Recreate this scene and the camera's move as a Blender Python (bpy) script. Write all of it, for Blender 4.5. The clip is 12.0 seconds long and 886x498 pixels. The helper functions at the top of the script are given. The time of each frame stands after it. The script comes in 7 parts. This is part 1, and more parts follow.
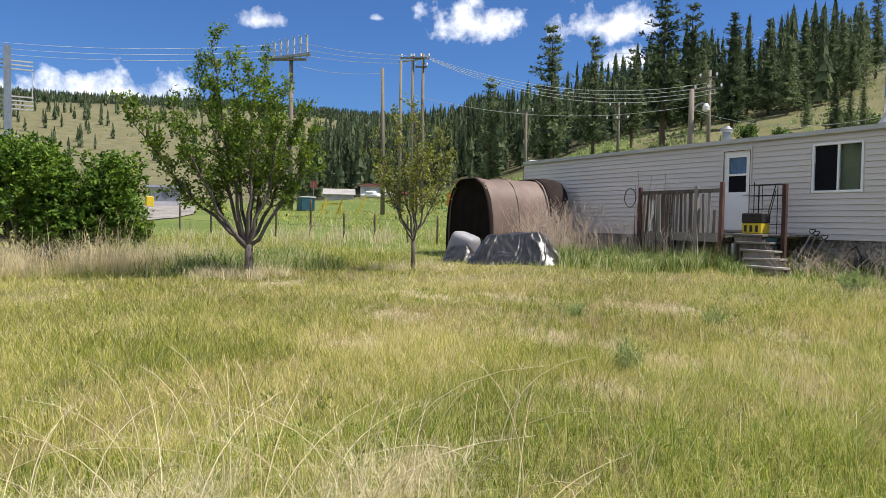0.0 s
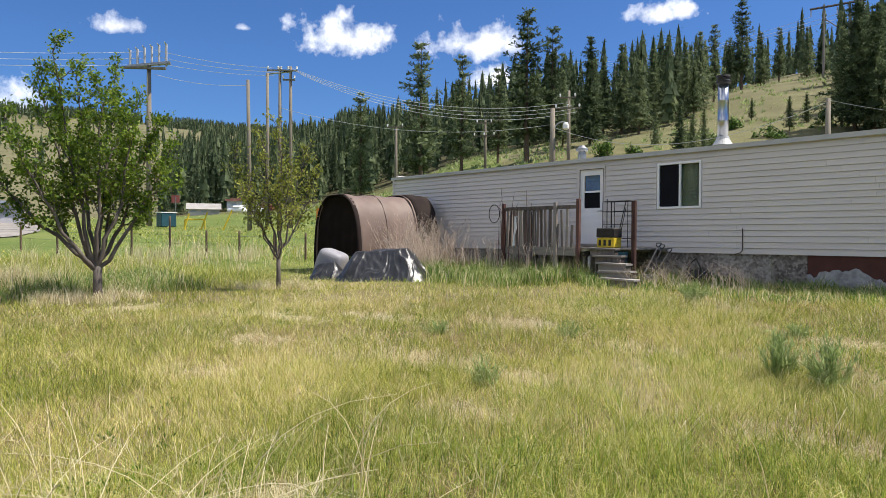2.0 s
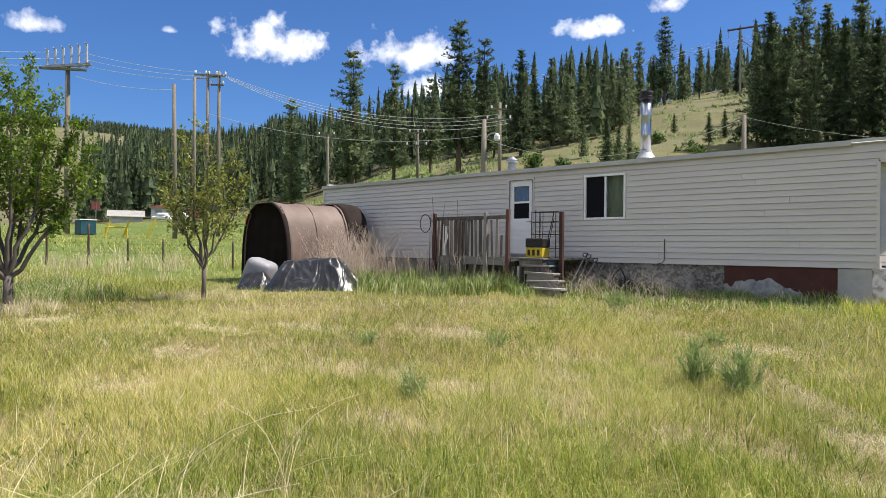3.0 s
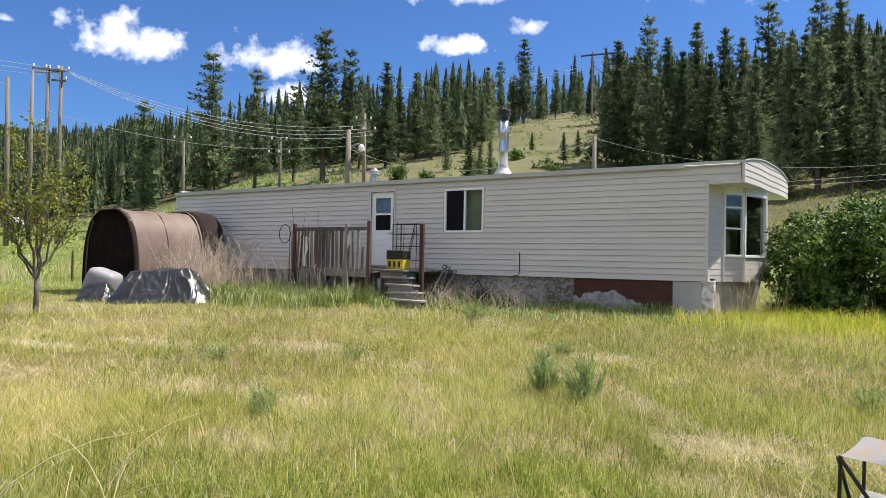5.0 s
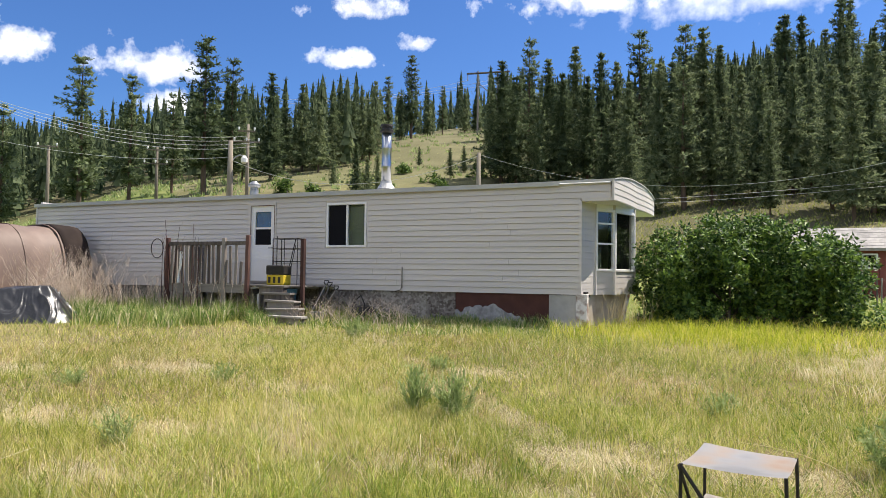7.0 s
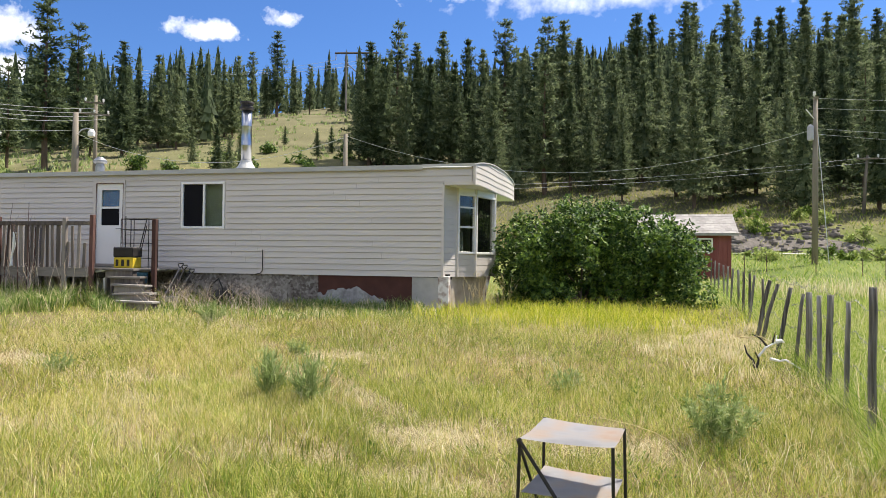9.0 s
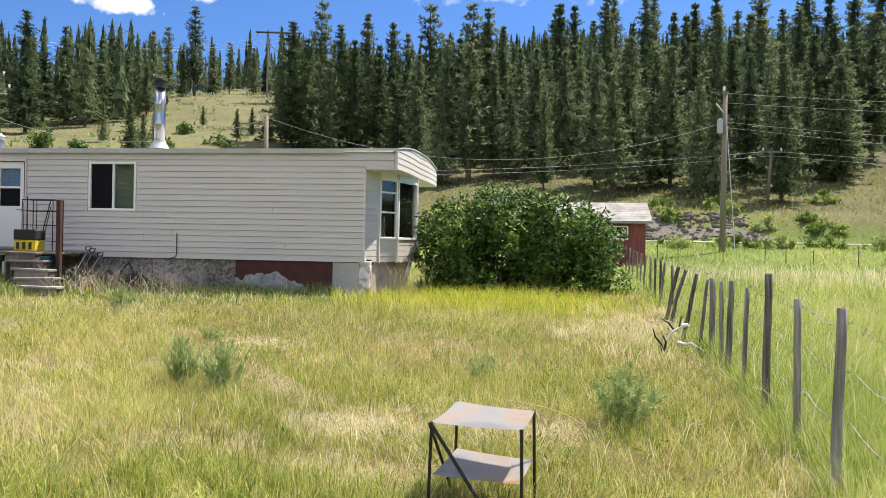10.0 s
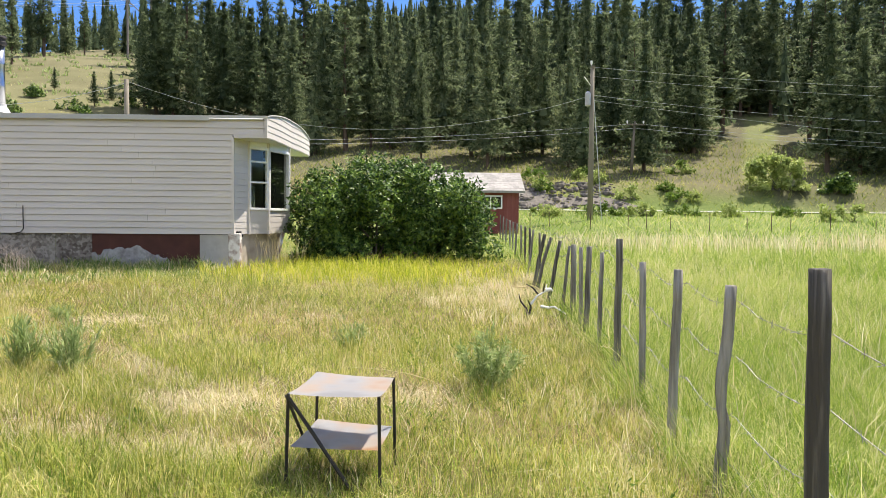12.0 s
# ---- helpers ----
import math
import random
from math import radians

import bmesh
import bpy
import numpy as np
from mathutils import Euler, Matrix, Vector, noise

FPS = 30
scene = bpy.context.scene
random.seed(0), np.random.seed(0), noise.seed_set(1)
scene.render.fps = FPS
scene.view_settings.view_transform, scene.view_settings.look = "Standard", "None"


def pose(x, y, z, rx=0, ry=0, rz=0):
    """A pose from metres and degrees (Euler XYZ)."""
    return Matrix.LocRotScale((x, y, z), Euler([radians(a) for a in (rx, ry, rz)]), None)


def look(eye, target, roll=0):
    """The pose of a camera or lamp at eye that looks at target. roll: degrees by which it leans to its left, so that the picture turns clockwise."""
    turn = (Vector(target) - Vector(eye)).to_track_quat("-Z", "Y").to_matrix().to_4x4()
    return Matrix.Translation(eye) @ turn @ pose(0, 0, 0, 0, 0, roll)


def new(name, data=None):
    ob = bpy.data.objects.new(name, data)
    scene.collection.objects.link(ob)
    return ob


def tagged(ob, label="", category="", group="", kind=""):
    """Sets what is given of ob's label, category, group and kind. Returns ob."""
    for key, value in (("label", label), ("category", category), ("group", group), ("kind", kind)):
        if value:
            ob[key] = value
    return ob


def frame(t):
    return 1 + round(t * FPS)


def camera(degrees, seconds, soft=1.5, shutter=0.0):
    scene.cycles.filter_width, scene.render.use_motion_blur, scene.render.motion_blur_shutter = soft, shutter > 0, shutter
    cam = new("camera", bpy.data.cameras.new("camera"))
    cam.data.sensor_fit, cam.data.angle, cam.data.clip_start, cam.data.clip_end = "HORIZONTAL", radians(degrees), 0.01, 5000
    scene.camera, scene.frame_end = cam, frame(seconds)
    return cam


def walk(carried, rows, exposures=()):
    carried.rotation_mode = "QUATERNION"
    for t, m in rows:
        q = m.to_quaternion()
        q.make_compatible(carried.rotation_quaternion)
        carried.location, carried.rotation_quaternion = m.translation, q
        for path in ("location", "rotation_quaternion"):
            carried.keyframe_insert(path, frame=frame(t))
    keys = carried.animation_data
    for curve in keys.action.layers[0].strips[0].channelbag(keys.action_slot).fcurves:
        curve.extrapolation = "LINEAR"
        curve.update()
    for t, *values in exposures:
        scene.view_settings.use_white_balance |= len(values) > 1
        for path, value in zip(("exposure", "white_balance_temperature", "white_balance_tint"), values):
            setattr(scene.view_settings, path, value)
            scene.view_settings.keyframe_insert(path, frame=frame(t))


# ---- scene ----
cam = camera(63.5, 12.0, soft=0.8)
PATH = [
    (0, (0.573, 0.882, 1.646), (-1.148, 1.897, 1.572), 0.9),
    (0.5, (0.609, 0.866, 1.651), (-1.071, 1.95, 1.586), 0.8),
    (1, (0.621, 0.88, 1.663), (-1.009, 2.037, 1.608), 0.7),
    (1.5, (0.629, 0.942, 1.691), (-0.948, 2.171, 1.648), 0.4),
    (2, (0.636, 0.996, 1.72), (-0.882, 2.299, 1.688), 0.3),
    (2.5, (0.653, 1.013, 1.725), (-0.804, 2.383, 1.706), 0.4),
    (3, (0.666, 1.02, 1.728), (-0.723, 2.46, 1.723), 0.5),
    (5, (0.722, 1.082, 1.741), (-0.372, 2.756, 1.772), 1.0),
    (5.5, (0.759, 1.094, 1.755), (-0.265, 2.812, 1.796), 1.0),
    (6, (0.777, 1.116, 1.759), (-0.178, 2.872, 1.813), 1.1),
    (6.5, (0.804, 1.148, 1.766), (-0.084, 2.938, 1.832), 0.9),
    (7, (0.833, 1.169, 1.77), (0.011, 2.991, 1.844), 0.7),
    (9, (0.927, 1.22, 1.771), (0.451, 3.163, 1.801), 0.7),
    (9.5, (0.954, 1.242, 1.768), (0.585, 3.207, 1.78), 1.0),
    (10, (0.977, 1.235, 1.769), (0.71, 3.217, 1.762), 1.1),
    (10.5, (1.014, 1.225, 1.77), (0.84, 3.217, 1.743), 1.0),
    (11, (1.048, 1.215, 1.772), (0.96, 3.213, 1.722), 0.9),
    (11.5, (1.075, 1.241, 1.766), (1.068, 3.24, 1.696), 0.7),
    (12, (1.097, 1.255, 1.761), (1.164, 3.253, 1.676), 0.5),
]
walk(cam, [(t, look(eye, target, roll)) for t, eye, target, roll in PATH], [(0, 0.62, 6520, 11), (3, 0.76, 6550, 11), (6, 0.92, 6650, 11.5), (9, 1.05, 6800, 11.5), (12, 1.25, 6800, 11.5)])

# ---------------------------------------------------------------- light
SUN_AZ, SUN_EL = 42.0, 57.0


def bearing(az, el=0.0):
    """Unit vector: az degrees clockwise from +y, el degrees up."""
    a, e = radians(az), radians(el)
    return Vector((math.sin(a) * math.cos(e), math.cos(a) * math.cos(e), math.sin(e)))


sun = new("sun", bpy.data.lights.new("sun", "SUN"))
sun.data.energy, sun.data.angle, sun.data.color = 4.3, radians(0.53), (1.0, 0.94, 0.84)
sun.matrix_world = look(bearing(SUN_AZ, SUN_EL) * 60, (0, 0, 0))

world = bpy.data.worlds.new("sky")
scene.world = world
world.use_nodes = True
wt = world.node_tree
wt.nodes.clear()


def wn(kind, **props):
    n = wt.nodes.new(kind)
    for k, v in props.items():
        setattr(n, k, v)
    return n


def wmath(op, a, b=None, clamp=False):
    n = wn("ShaderNodeMath", operation=op, use_clamp=clamp)
    for i, v in enumerate((a, b)):
        if v is None:
            continue
        if isinstance(v, (int, float)):
            n.inputs[i].default_value = v
        else:
            wt.links.new(v, n.inputs[i])
    return n.outputs[0]


def wdot(a, v):
    n = wn("ShaderNodeVectorMath", operation="DOT_PRODUCT")
    wt.links.new(a, n.inputs[0])
    n.inputs[1].default_value = v
    return n.outputs["Value"]


sky = wn("ShaderNodeTexSky", sky_type="NISHITA", sun_disc=False, sun_elevation=radians(SUN_EL), sun_rotation=radians(SUN_AZ))
sky.air_density, sky.dust_density, sky.ozone_density = 1.0, 0.3, 2.0
coord = wn("ShaderNodeTexCoord").outputs["Generated"]
puffs = wn("ShaderNodeTexNoise")
puffs.inputs["Scale"].default_value, puffs.inputs["Detail"].default_value = 26.0, 7.0
puffs.inputs["Roughness"].default_value = 0.58
wt.links.new(coord, puffs.inputs["Vector"])
lump = wmath("MULTIPLY", wmath("SUBTRACT", puffs.outputs["Fac"], 0.5), 3.4)
# azimuth, elevation, half width, half height, strength of each cumulus cloud
CLOUDS = [
    (-56.8, 15.1, 4.2, 2.0, 1.0), (-46.4, 14.9, 4.2, 2.1, 1.0), (-45.2, 12.4, 2.3, 1.2, 1.0), (-33.0, 16.6, 2.5, 1.0, 0.95),
    (-73.4, 14.9, 2.0, 0.9, 0.8), (-26.6, 18.1, 1.6, 1.0, 0.9), (-84.5, 8.8, 6.6, 1.7, 1.0), (-91.8, 8.4, 4.0, 1.0, 0.9),
    (-31.2, 20.4, 3.2, 1.6, 0.95), (-65.0, 15.6, 0.6, 0.3, 0.5), (-10.0, 21.2, 9.0, 2.2, 0.85),
    (7.0, 21.2, 17.0, 4.2, 0.95), (28.0, 22.5, 15.0, 4.0, 0.9),
]
cover = None
for az, el, w, h, strength in CLOUDS:
    c = bearing(az, el)
    side = bearing(az + 90)
    up = side.cross(c)
    x = wmath("DIVIDE", wdot(coord, side), math.tan(radians(w)))
    y = wmath("DIVIDE", wdot(coord, up), math.tan(radians(h)))
    # flat below, heaped above
    y = wmath("MAXIMUM", wmath("MULTIPLY", y, -1.7), y)
    r = wmath("SQRT", wmath("ADD", wmath("MULTIPLY", x, x), wmath("MULTIPLY", y, y)))
    front = wmath("GREATER_THAN", wdot(coord, c), 0.5)
    # the wide cloud banks are smoother than the small heaps
    rough = lump if h < 3 else wmath("MULTIPLY", lump, .45)
    one = wmath("MULTIPLY", wmath("MULTIPLY", wmath("ADD", wmath("SUBTRACT", 1.0, r), rough), 1.1, True), front)
    one = wmath("MULTIPLY", one, strength)
    cover = one if cover is None else wmath("MAXIMUM", cover, one)
# the same scattered cumulus, added out of view as white fill light
heaps = wn("ShaderNodeTexNoise")
heaps.inputs["Scale"].default_value, heaps.inputs["Detail"].default_value = 3.2, 6.0
wt.links.new(coord, heaps.inputs["Vector"])
above = wmath("MULTIPLY", wmath("SUBTRACT", wdot(coord, (0, -0.35, 1.0)), 0.40), 8.0, True)
level = wmath("MULTIPLY", wdot(coord, (0, 0, 1)), 12.0, True)
patchy = wmath("MULTIPLY", wmath("SUBTRACT", heaps.outputs["Fac"], 0.47), 9.0, True)
cover = wmath("MAXIMUM", cover, wmath("MULTIPLY", wmath("MULTIPLY", patchy, above), level))
shade = wn("ShaderNodeMapRange")
shade.inputs["From Min"].default_value, shade.inputs["From Max"].default_value = 0.35, 0.7
shade.inputs["To Min"].default_value, shade.inputs["To Max"].default_value = 0.78, 1.12
wt.links.new(puffs.outputs["Fac"], shade.inputs["Value"])
white = wn("ShaderNodeVectorMath", operation="SCALE")
white.inputs[0].default_value = (7.4, 7.6, 8.0)
wt.links.new(shade.outputs[0], white.inputs["Scale"])
tint = wn("ShaderNodeMix", data_type="RGBA", blend_type="MULTIPLY")
tint.inputs["Factor"].default_value = 1.0
tint.inputs["B"].default_value = (0.238, 0.39, 0.625, 1)
wt.links.new(sky.outputs[0], tint.inputs["A"])
blend = wn("ShaderNodeMix", data_type="RGBA")
wt.links.new(cover, blend.inputs["Factor"])
wt.links.new(tint.outputs["Result"], blend.inputs["A"])
wt.links.new(white.outputs[0], blend.inputs["B"])
back = wn("ShaderNodeBackground")
back.inputs["Strength"].default_value = 0.12
wt.links.new(blend.outputs["Result"], back.inputs["Color"])
wt.links.new(back.outputs[0], wn("ShaderNodeOutputWorld").inputs["Surface"])

# ---------------------------------------------------------------- materials


def material(name, colours, scale=3.0, rough=0.8, metal=0.0, bump=0.15, bump_scale=None, detail=6.0, stretch=(1, 1, 1),
             island=0.0, objects=0.0, leaf=0.0, spec=0.35, coarse=None, wide=0.5, span=0.44):
    """Noise between the colours, with a second coarser noise, bump, and variation by island or by object. leaf: share of light let through."""
    m = bpy.data.materials.new(name)
    m.use_nodes = True
    t = m.node_tree
    n, link = t.nodes, t.links.new
    bs = n["Principled BSDF"]
    tc = n.new("ShaderNodeTexCoord")
    mp = n.new("ShaderNodeMapping")
    mp.inputs["Scale"].default_value = stretch
    link(tc.outputs["Object"], mp.inputs["Vector"])
    fine = n.new("ShaderNodeTexNoise")
    fine.inputs["Scale"].default_value, fine.inputs["Detail"].default_value = scale, detail
    link(mp.outputs[0], fine.inputs["Vector"])
    big = n.new("ShaderNodeTexNoise")
    big.inputs["Scale"].default_value, big.inputs["Detail"].default_value = coarse or scale * 0.13, 3.0
    link(mp.outputs[0], big.inputs["Vector"])

    def m2(op, a, b):
        k = n.new("ShaderNodeMath")
        k.operation = op
        for i, v in enumerate((a, b)):
            if isinstance(v, (int, float)):
                k.inputs[i].default_value = v
            else:
                link(v, k.inputs[i])
        return k.outputs[0]

    value = m2("ADD", m2("MULTIPLY", fine.outputs["Fac"], 1 - wide), m2("MULTIPLY", big.outputs["Fac"], wide))
    if island:
        geo = n.new("ShaderNodeNewGeometry")
        value = m2("ADD", value, m2("MULTIPLY", m2("SUBTRACT", geo.outputs["Random Per Island"], 0.5), island))
    if objects:
        oi = n.new("ShaderNodeObjectInfo")
        value = m2("ADD", value, m2("MULTIPLY", m2("SUBTRACT", oi.outputs["Random"], 0.5), objects))
    ramp = n.new("ShaderNodeValToRGB")
    el = ramp.color_ramp.elements
    while len(el) < len(colours):
        el.new(0.5)
    for i, c in enumerate(colours):
        el[i].position = 0.5 - span / 2 + span * i / max(1, len(colours) - 1)
        el[i].color = (*c, 1)
    link(value, ramp.inputs["Fac"])
    link(ramp.outputs["Color"], bs.inputs["Base Color"])
    bs.inputs["Roughness"].default_value, bs.inputs["Metallic"].default_value = rough, metal
    bs.inputs["Specular IOR Level"].default_value = spec
    if bump:
        bn = n.new("ShaderNodeTexNoise")
        bn.inputs["Scale"].default_value, bn.inputs["Detail"].default_value = bump_scale or scale * 3, 5.0
        link(mp.outputs[0], bn.inputs["Vector"])
        bp = n.new("ShaderNodeBump")
        bp.inputs["Strength"].default_value, bp.inputs["Distance"].default_value = bump, 0.02
        link(bn.outputs["Fac"], bp.inputs["Height"])
        link(bp.outputs[0], bs.inputs["Normal"])
    if leaf:
        tr = n.new("ShaderNodeBsdfTranslucent")
        link(ramp.outputs["Color"], tr.inputs["Color"])
        mix = n.new("ShaderNodeMixShader")
        mix.inputs["Fac"].default_value = leaf
        link(bs.outputs[0], mix.inputs[1])
        link(tr.outputs[0], mix.inputs[2])
        link(mix.outputs[0], n["Material Output"].inputs["Surface"])
    return m


M = {}
M["soil"] = material("field_soil", [(0.06, 0.050, 0.022), (0.115, 0.095, 0.042), (0.19, 0.155, 0.075), (0.30, 0.245, 0.13)], 5.0, 0.95, bump=0.6, bump_scale=30, coarse=0.16, spec=0.1)
M["grass"] = material("meadow_grass", [(0.12, 0.175, 0.022), (0.315, 0.36, 0.05), (0.53, 0.505, 0.115), (0.76, 0.665, 0.325)], 6.5, 0.65, bump=0, coarse=0.42, island=0.34, span=0.30, leaf=0.36, spec=0.2, wide=0.55)
M["lime"] = material("lime_yellow_grass", [(0.23, 0.31, 0.02), (0.40, 0.465, 0.03), (0.57, 0.575, 0.06), (0.70, 0.63, 0.17)], 2.2, 0.7, bump=0, coarse=0.5, island=0.6, leaf=0.42, spec=0.2)
M["lush"] = material("lush_grass", [(0.11, 0.20, 0.025), (0.24, 0.365, 0.048), (0.40, 0.485, 0.085), (0.66, 0.62, 0.29)], 5.0, 0.7, bump=0, coarse=0.25, island=0.5, span=0.36, leaf=0.42, spec=0.2)
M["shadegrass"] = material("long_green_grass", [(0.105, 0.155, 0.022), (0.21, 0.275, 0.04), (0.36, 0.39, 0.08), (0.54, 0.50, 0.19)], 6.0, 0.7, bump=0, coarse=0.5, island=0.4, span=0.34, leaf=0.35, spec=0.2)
M["housegrass"] = material("deep_green_grass", [(0.06, 0.125, 0.024), (0.13, 0.225, 0.042), (0.25, 0.335, 0.08), (0.44, 0.46, 0.19)], 4.0, 0.7, bump=0, coarse=0.5, island=0.5, leaf=0.35, spec=0.25)
M["thicket"] = material("thicket_leaf", [(0.035, 0.085, 0.010), (0.09, 0.17, 0.018), (0.19, 0.29, 0.03)], 1.2, 0.6, bump=0, island=0.5, leaf=0.3, spec=0.2)
M["straw"] = material("dry_straw", [(0.56, 0.47, 0.265), (0.71, 0.62, 0.39), (0.84, 0.765, 0.55)], 2.0, 0.75, bump=0, island=0.5, leaf=0.4, spec=0.2)
M["thatch"] = material("dead_thatch", [(0.27, 0.185, 0.085), (0.45, 0.33, 0.16), (0.62, 0.48, 0.27)], 3.0, 0.8, bump=0, island=0.5, leaf=0.25, spec=0.15)
M["deadweed"] = material("dead_weed", [(0.48, 0.37, 0.29), (0.66, 0.54, 0.44), (0.80, 0.69, 0.58)], 2.0, 0.8, bump=0, island=0.5, leaf=0.2, spec=0.15)
M["sage"] = material("grey_green_weed", [(0.19, 0.265, 0.085), (0.31, 0.395, 0.145), (0.46, 0.52, 0.25)], 3.0, 0.7, bump=0, island=0.5, leaf=0.45, spec=0.2)
M["fir"] = material("conifer_needles", [(0.068, 0.096, 0.048), (0.14, 0.184, 0.092), (0.245, 0.288, 0.152)], 0.9, 0.75, bump=0, island=0.5, objects=0.4, leaf=0.4, spec=0.15)
M["bark"] = material("conifer_bark", [(0.06, 0.042, 0.03), (0.12, 0.085, 0.06), (0.19, 0.13, 0.09)], 4, 0.9, bump=0.5, stretch=(1, 1, 0.25))
M["treebark"] = material("grey_bark", [(0.055, 0.046, 0.038), (0.12, 0.10, 0.085), (0.21, 0.185, 0.16)], 9, 0.85, bump=0.5, stretch=(1, 1, 0.4))
M["leaf"] = material("orchard_leaf", [(0.07, 0.135, 0.015), (0.14, 0.225, 0.025), (0.27, 0.35, 0.05)], 1.5, 0.55, bump=0, island=0.5, leaf=0.45, spec=0.25)
M["youngleaf"] = material("yellowish_leaf", [(0.15, 0.19, 0.03), (0.25, 0.28, 0.05), (0.38, 0.38, 0.09)], 1.5, 0.55, bump=0, island=0.5, leaf=0.45, spec=0.25)
M["willow"] = material("willow_leaf", [(0.20, 0.27, 0.07), (0.33, 0.41, 0.11), (0.48, 0.53, 0.19)], 1.2, 0.6, bump=0, island=0.5, leaf=0.4, spec=0.2)
M["lilac"] = material("shrub_leaf", [(0.026, 0.066, 0.015), (0.076, 0.150, 0.028), (0.19, 0.29, 0.052)], 1.2, 0.52, bump=0, island=0.7, leaf=0.3, spec=0.3)
M["vine"] = material("vine_leaf", [(0.065, 0.13, 0.018), (0.12, 0.20, 0.028), (0.20, 0.29, 0.04)], 1.2, 0.6, bump=0, island=0.5, leaf=0.35, spec=0.22)
M["siding"] = material("beige_vinyl_siding", [(0.525, 0.49, 0.46), (0.585, 0.55, 0.52), (0.63, 0.592, 0.56)], 1.2, 0.55, bump=0.08, bump_scale=60, objects=0.12, stretch=(0.4, 1, 2), coarse=0.25)
M["white"] = material("white_paint", [(0.74, 0.74, 0.73), (0.80, 0.80, 0.79), (0.84, 0.84, 0.83)], 2, 0.45, bump=0.05, bump_scale=40)
M["roofmetal"] = material("galvanised_roof", [(0.38, 0.38, 0.37), (0.47, 0.47, 0.455), (0.56, 0.56, 0.54)], 1.5, 0.6, 0.3, bump=0.1)
M["stone"] = material("stone_pattern_skirting", [(0.13, 0.105, 0.09), (0.27, 0.24, 0.215), (0.46, 0.42, 0.38)], 9, 0.9, bump=0.8, bump_scale=18, coarse=4, objects=0.3)
def stone_material():
    """Sheet printed and pressed like rubble stone."""
    m = M["stone"]
    n, link = m.node_tree.nodes, m.node_tree.links.new
    ramp = next(k for k in n if k.type == "VALTORGB")
    vor = n.new("ShaderNodeTexVoronoi")
    vor.inputs["Scale"].default_value = 20.0
    gap = n.new("ShaderNodeTexVoronoi")
    gap.feature = "DISTANCE_TO_EDGE"
    gap.inputs["Scale"].default_value = 20.0
    tc = n.new("ShaderNodeTexCoord")
    for v in (vor, gap):
        link(tc.outputs["Object"], v.inputs["Vector"])
    old = ramp.inputs["Fac"].links[0].from_socket
    mix = n.new("ShaderNodeMix")
    mix.inputs["Factor"].default_value = 0.35
    link(old, mix.inputs["A"])
    sep = n.new("ShaderNodeSeparateColor")
    link(vor.outputs["Color"], sep.inputs[0])
    link(sep.outputs[0], mix.inputs["B"])
    link(mix.outputs["Result"], ramp.inputs["Fac"])
    bp = next(k for k in n if k.type == "BUMP")
    rise = n.new("ShaderNodeMapRange")
    rise.inputs["From Max"].default_value = 0.12
    link(gap.outputs["Distance"], rise.inputs["Value"])
    link(rise.outputs[0], bp.inputs["Height"])
    bp.inputs["Distance"].default_value = 0.03


stone_material()
M["concrete"] = material("rough_concrete", [(0.33, 0.32, 0.30), (0.42, 0.41, 0.39), (0.50, 0.48, 0.45)], 5, 0.9, bump=0.4, coarse=1.0)
M["rust"] = material("red_brown_paint", [(0.055, 0.02, 0.015), (0.08, 0.029, 0.021), (0.115, 0.046, 0.034)], 4, 0.75, bump=0.2, coarse=0.8)
M["wood"] = material("weathered_wood", [(0.075, 0.062, 0.055), (0.155, 0.132, 0.118), (0.27, 0.24, 0.215)], 14, 0.9, bump=0.6, bump_scale=40, stretch=(1, 1, 0.12), objects=0.5)
M["plank"] = material("weathered_plank", [(0.15, 0.135, 0.115), (0.25, 0.225, 0.20), (0.36, 0.33, 0.29)], 14, 0.9, bump=0.6, bump_scale=40, stretch=(0.12, 1, 1), objects=0.4)
M["redwood"] = material("red_stained_wood", [(0.055, 0.026, 0.021), (0.10, 0.047, 0.039), (0.165, 0.092, 0.076)], 12, 0.85, bump=0.5, stretch=(1, 1, 0.15), objects=0.3)
M["pole"] = material("pole_wood", [(0.115, 0.10, 0.077), (0.185, 0.16, 0.125), (0.265, 0.232, 0.185)], 6, 0.9, bump=0.3, stretch=(1, 1, 0.1), objects=0.4)
M["steel"] = material("galvanised_steel", [(0.26, 0.265, 0.27), (0.36, 0.365, 0.37), (0.46, 0.465, 0.47)], 4, 0.42, 0.8, bump=0.05)
M["chrome"] = material("bright_flue_steel", [(0.36, 0.37, 0.39), (0.46, 0.47, 0.49), (0.56, 0.57, 0.59)], 3, 0.28, 1.0, bump=0.03)
M["black"] = material("black_metal", [(0.015, 0.014, 0.013), (0.028, 0.025, 0.023), (0.05, 0.043, 0.038)], 12, 0.5, 0.2, bump=0.2)
M["wire"] = material("wire", [(0.16, 0.155, 0.15), (0.27, 0.265, 0.26)], 3, 0.55, 0.5, bump=0)
M["cable"] = material("line_wire", [(0.55, 0.55, 0.56), (0.68, 0.68, 0.69)], 3, 0.4, bump=0)
M["canvas"] = material("brown_canvas", [(0.13, 0.088, 0.070), (0.175, 0.123, 0.10), (0.225, 0.165, 0.138)], 2.5, 0.62, bump=0.25, bump_scale=6, coarse=0.7)
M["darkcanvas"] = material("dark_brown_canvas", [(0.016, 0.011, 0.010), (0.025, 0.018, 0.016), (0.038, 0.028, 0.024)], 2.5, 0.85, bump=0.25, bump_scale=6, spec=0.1)
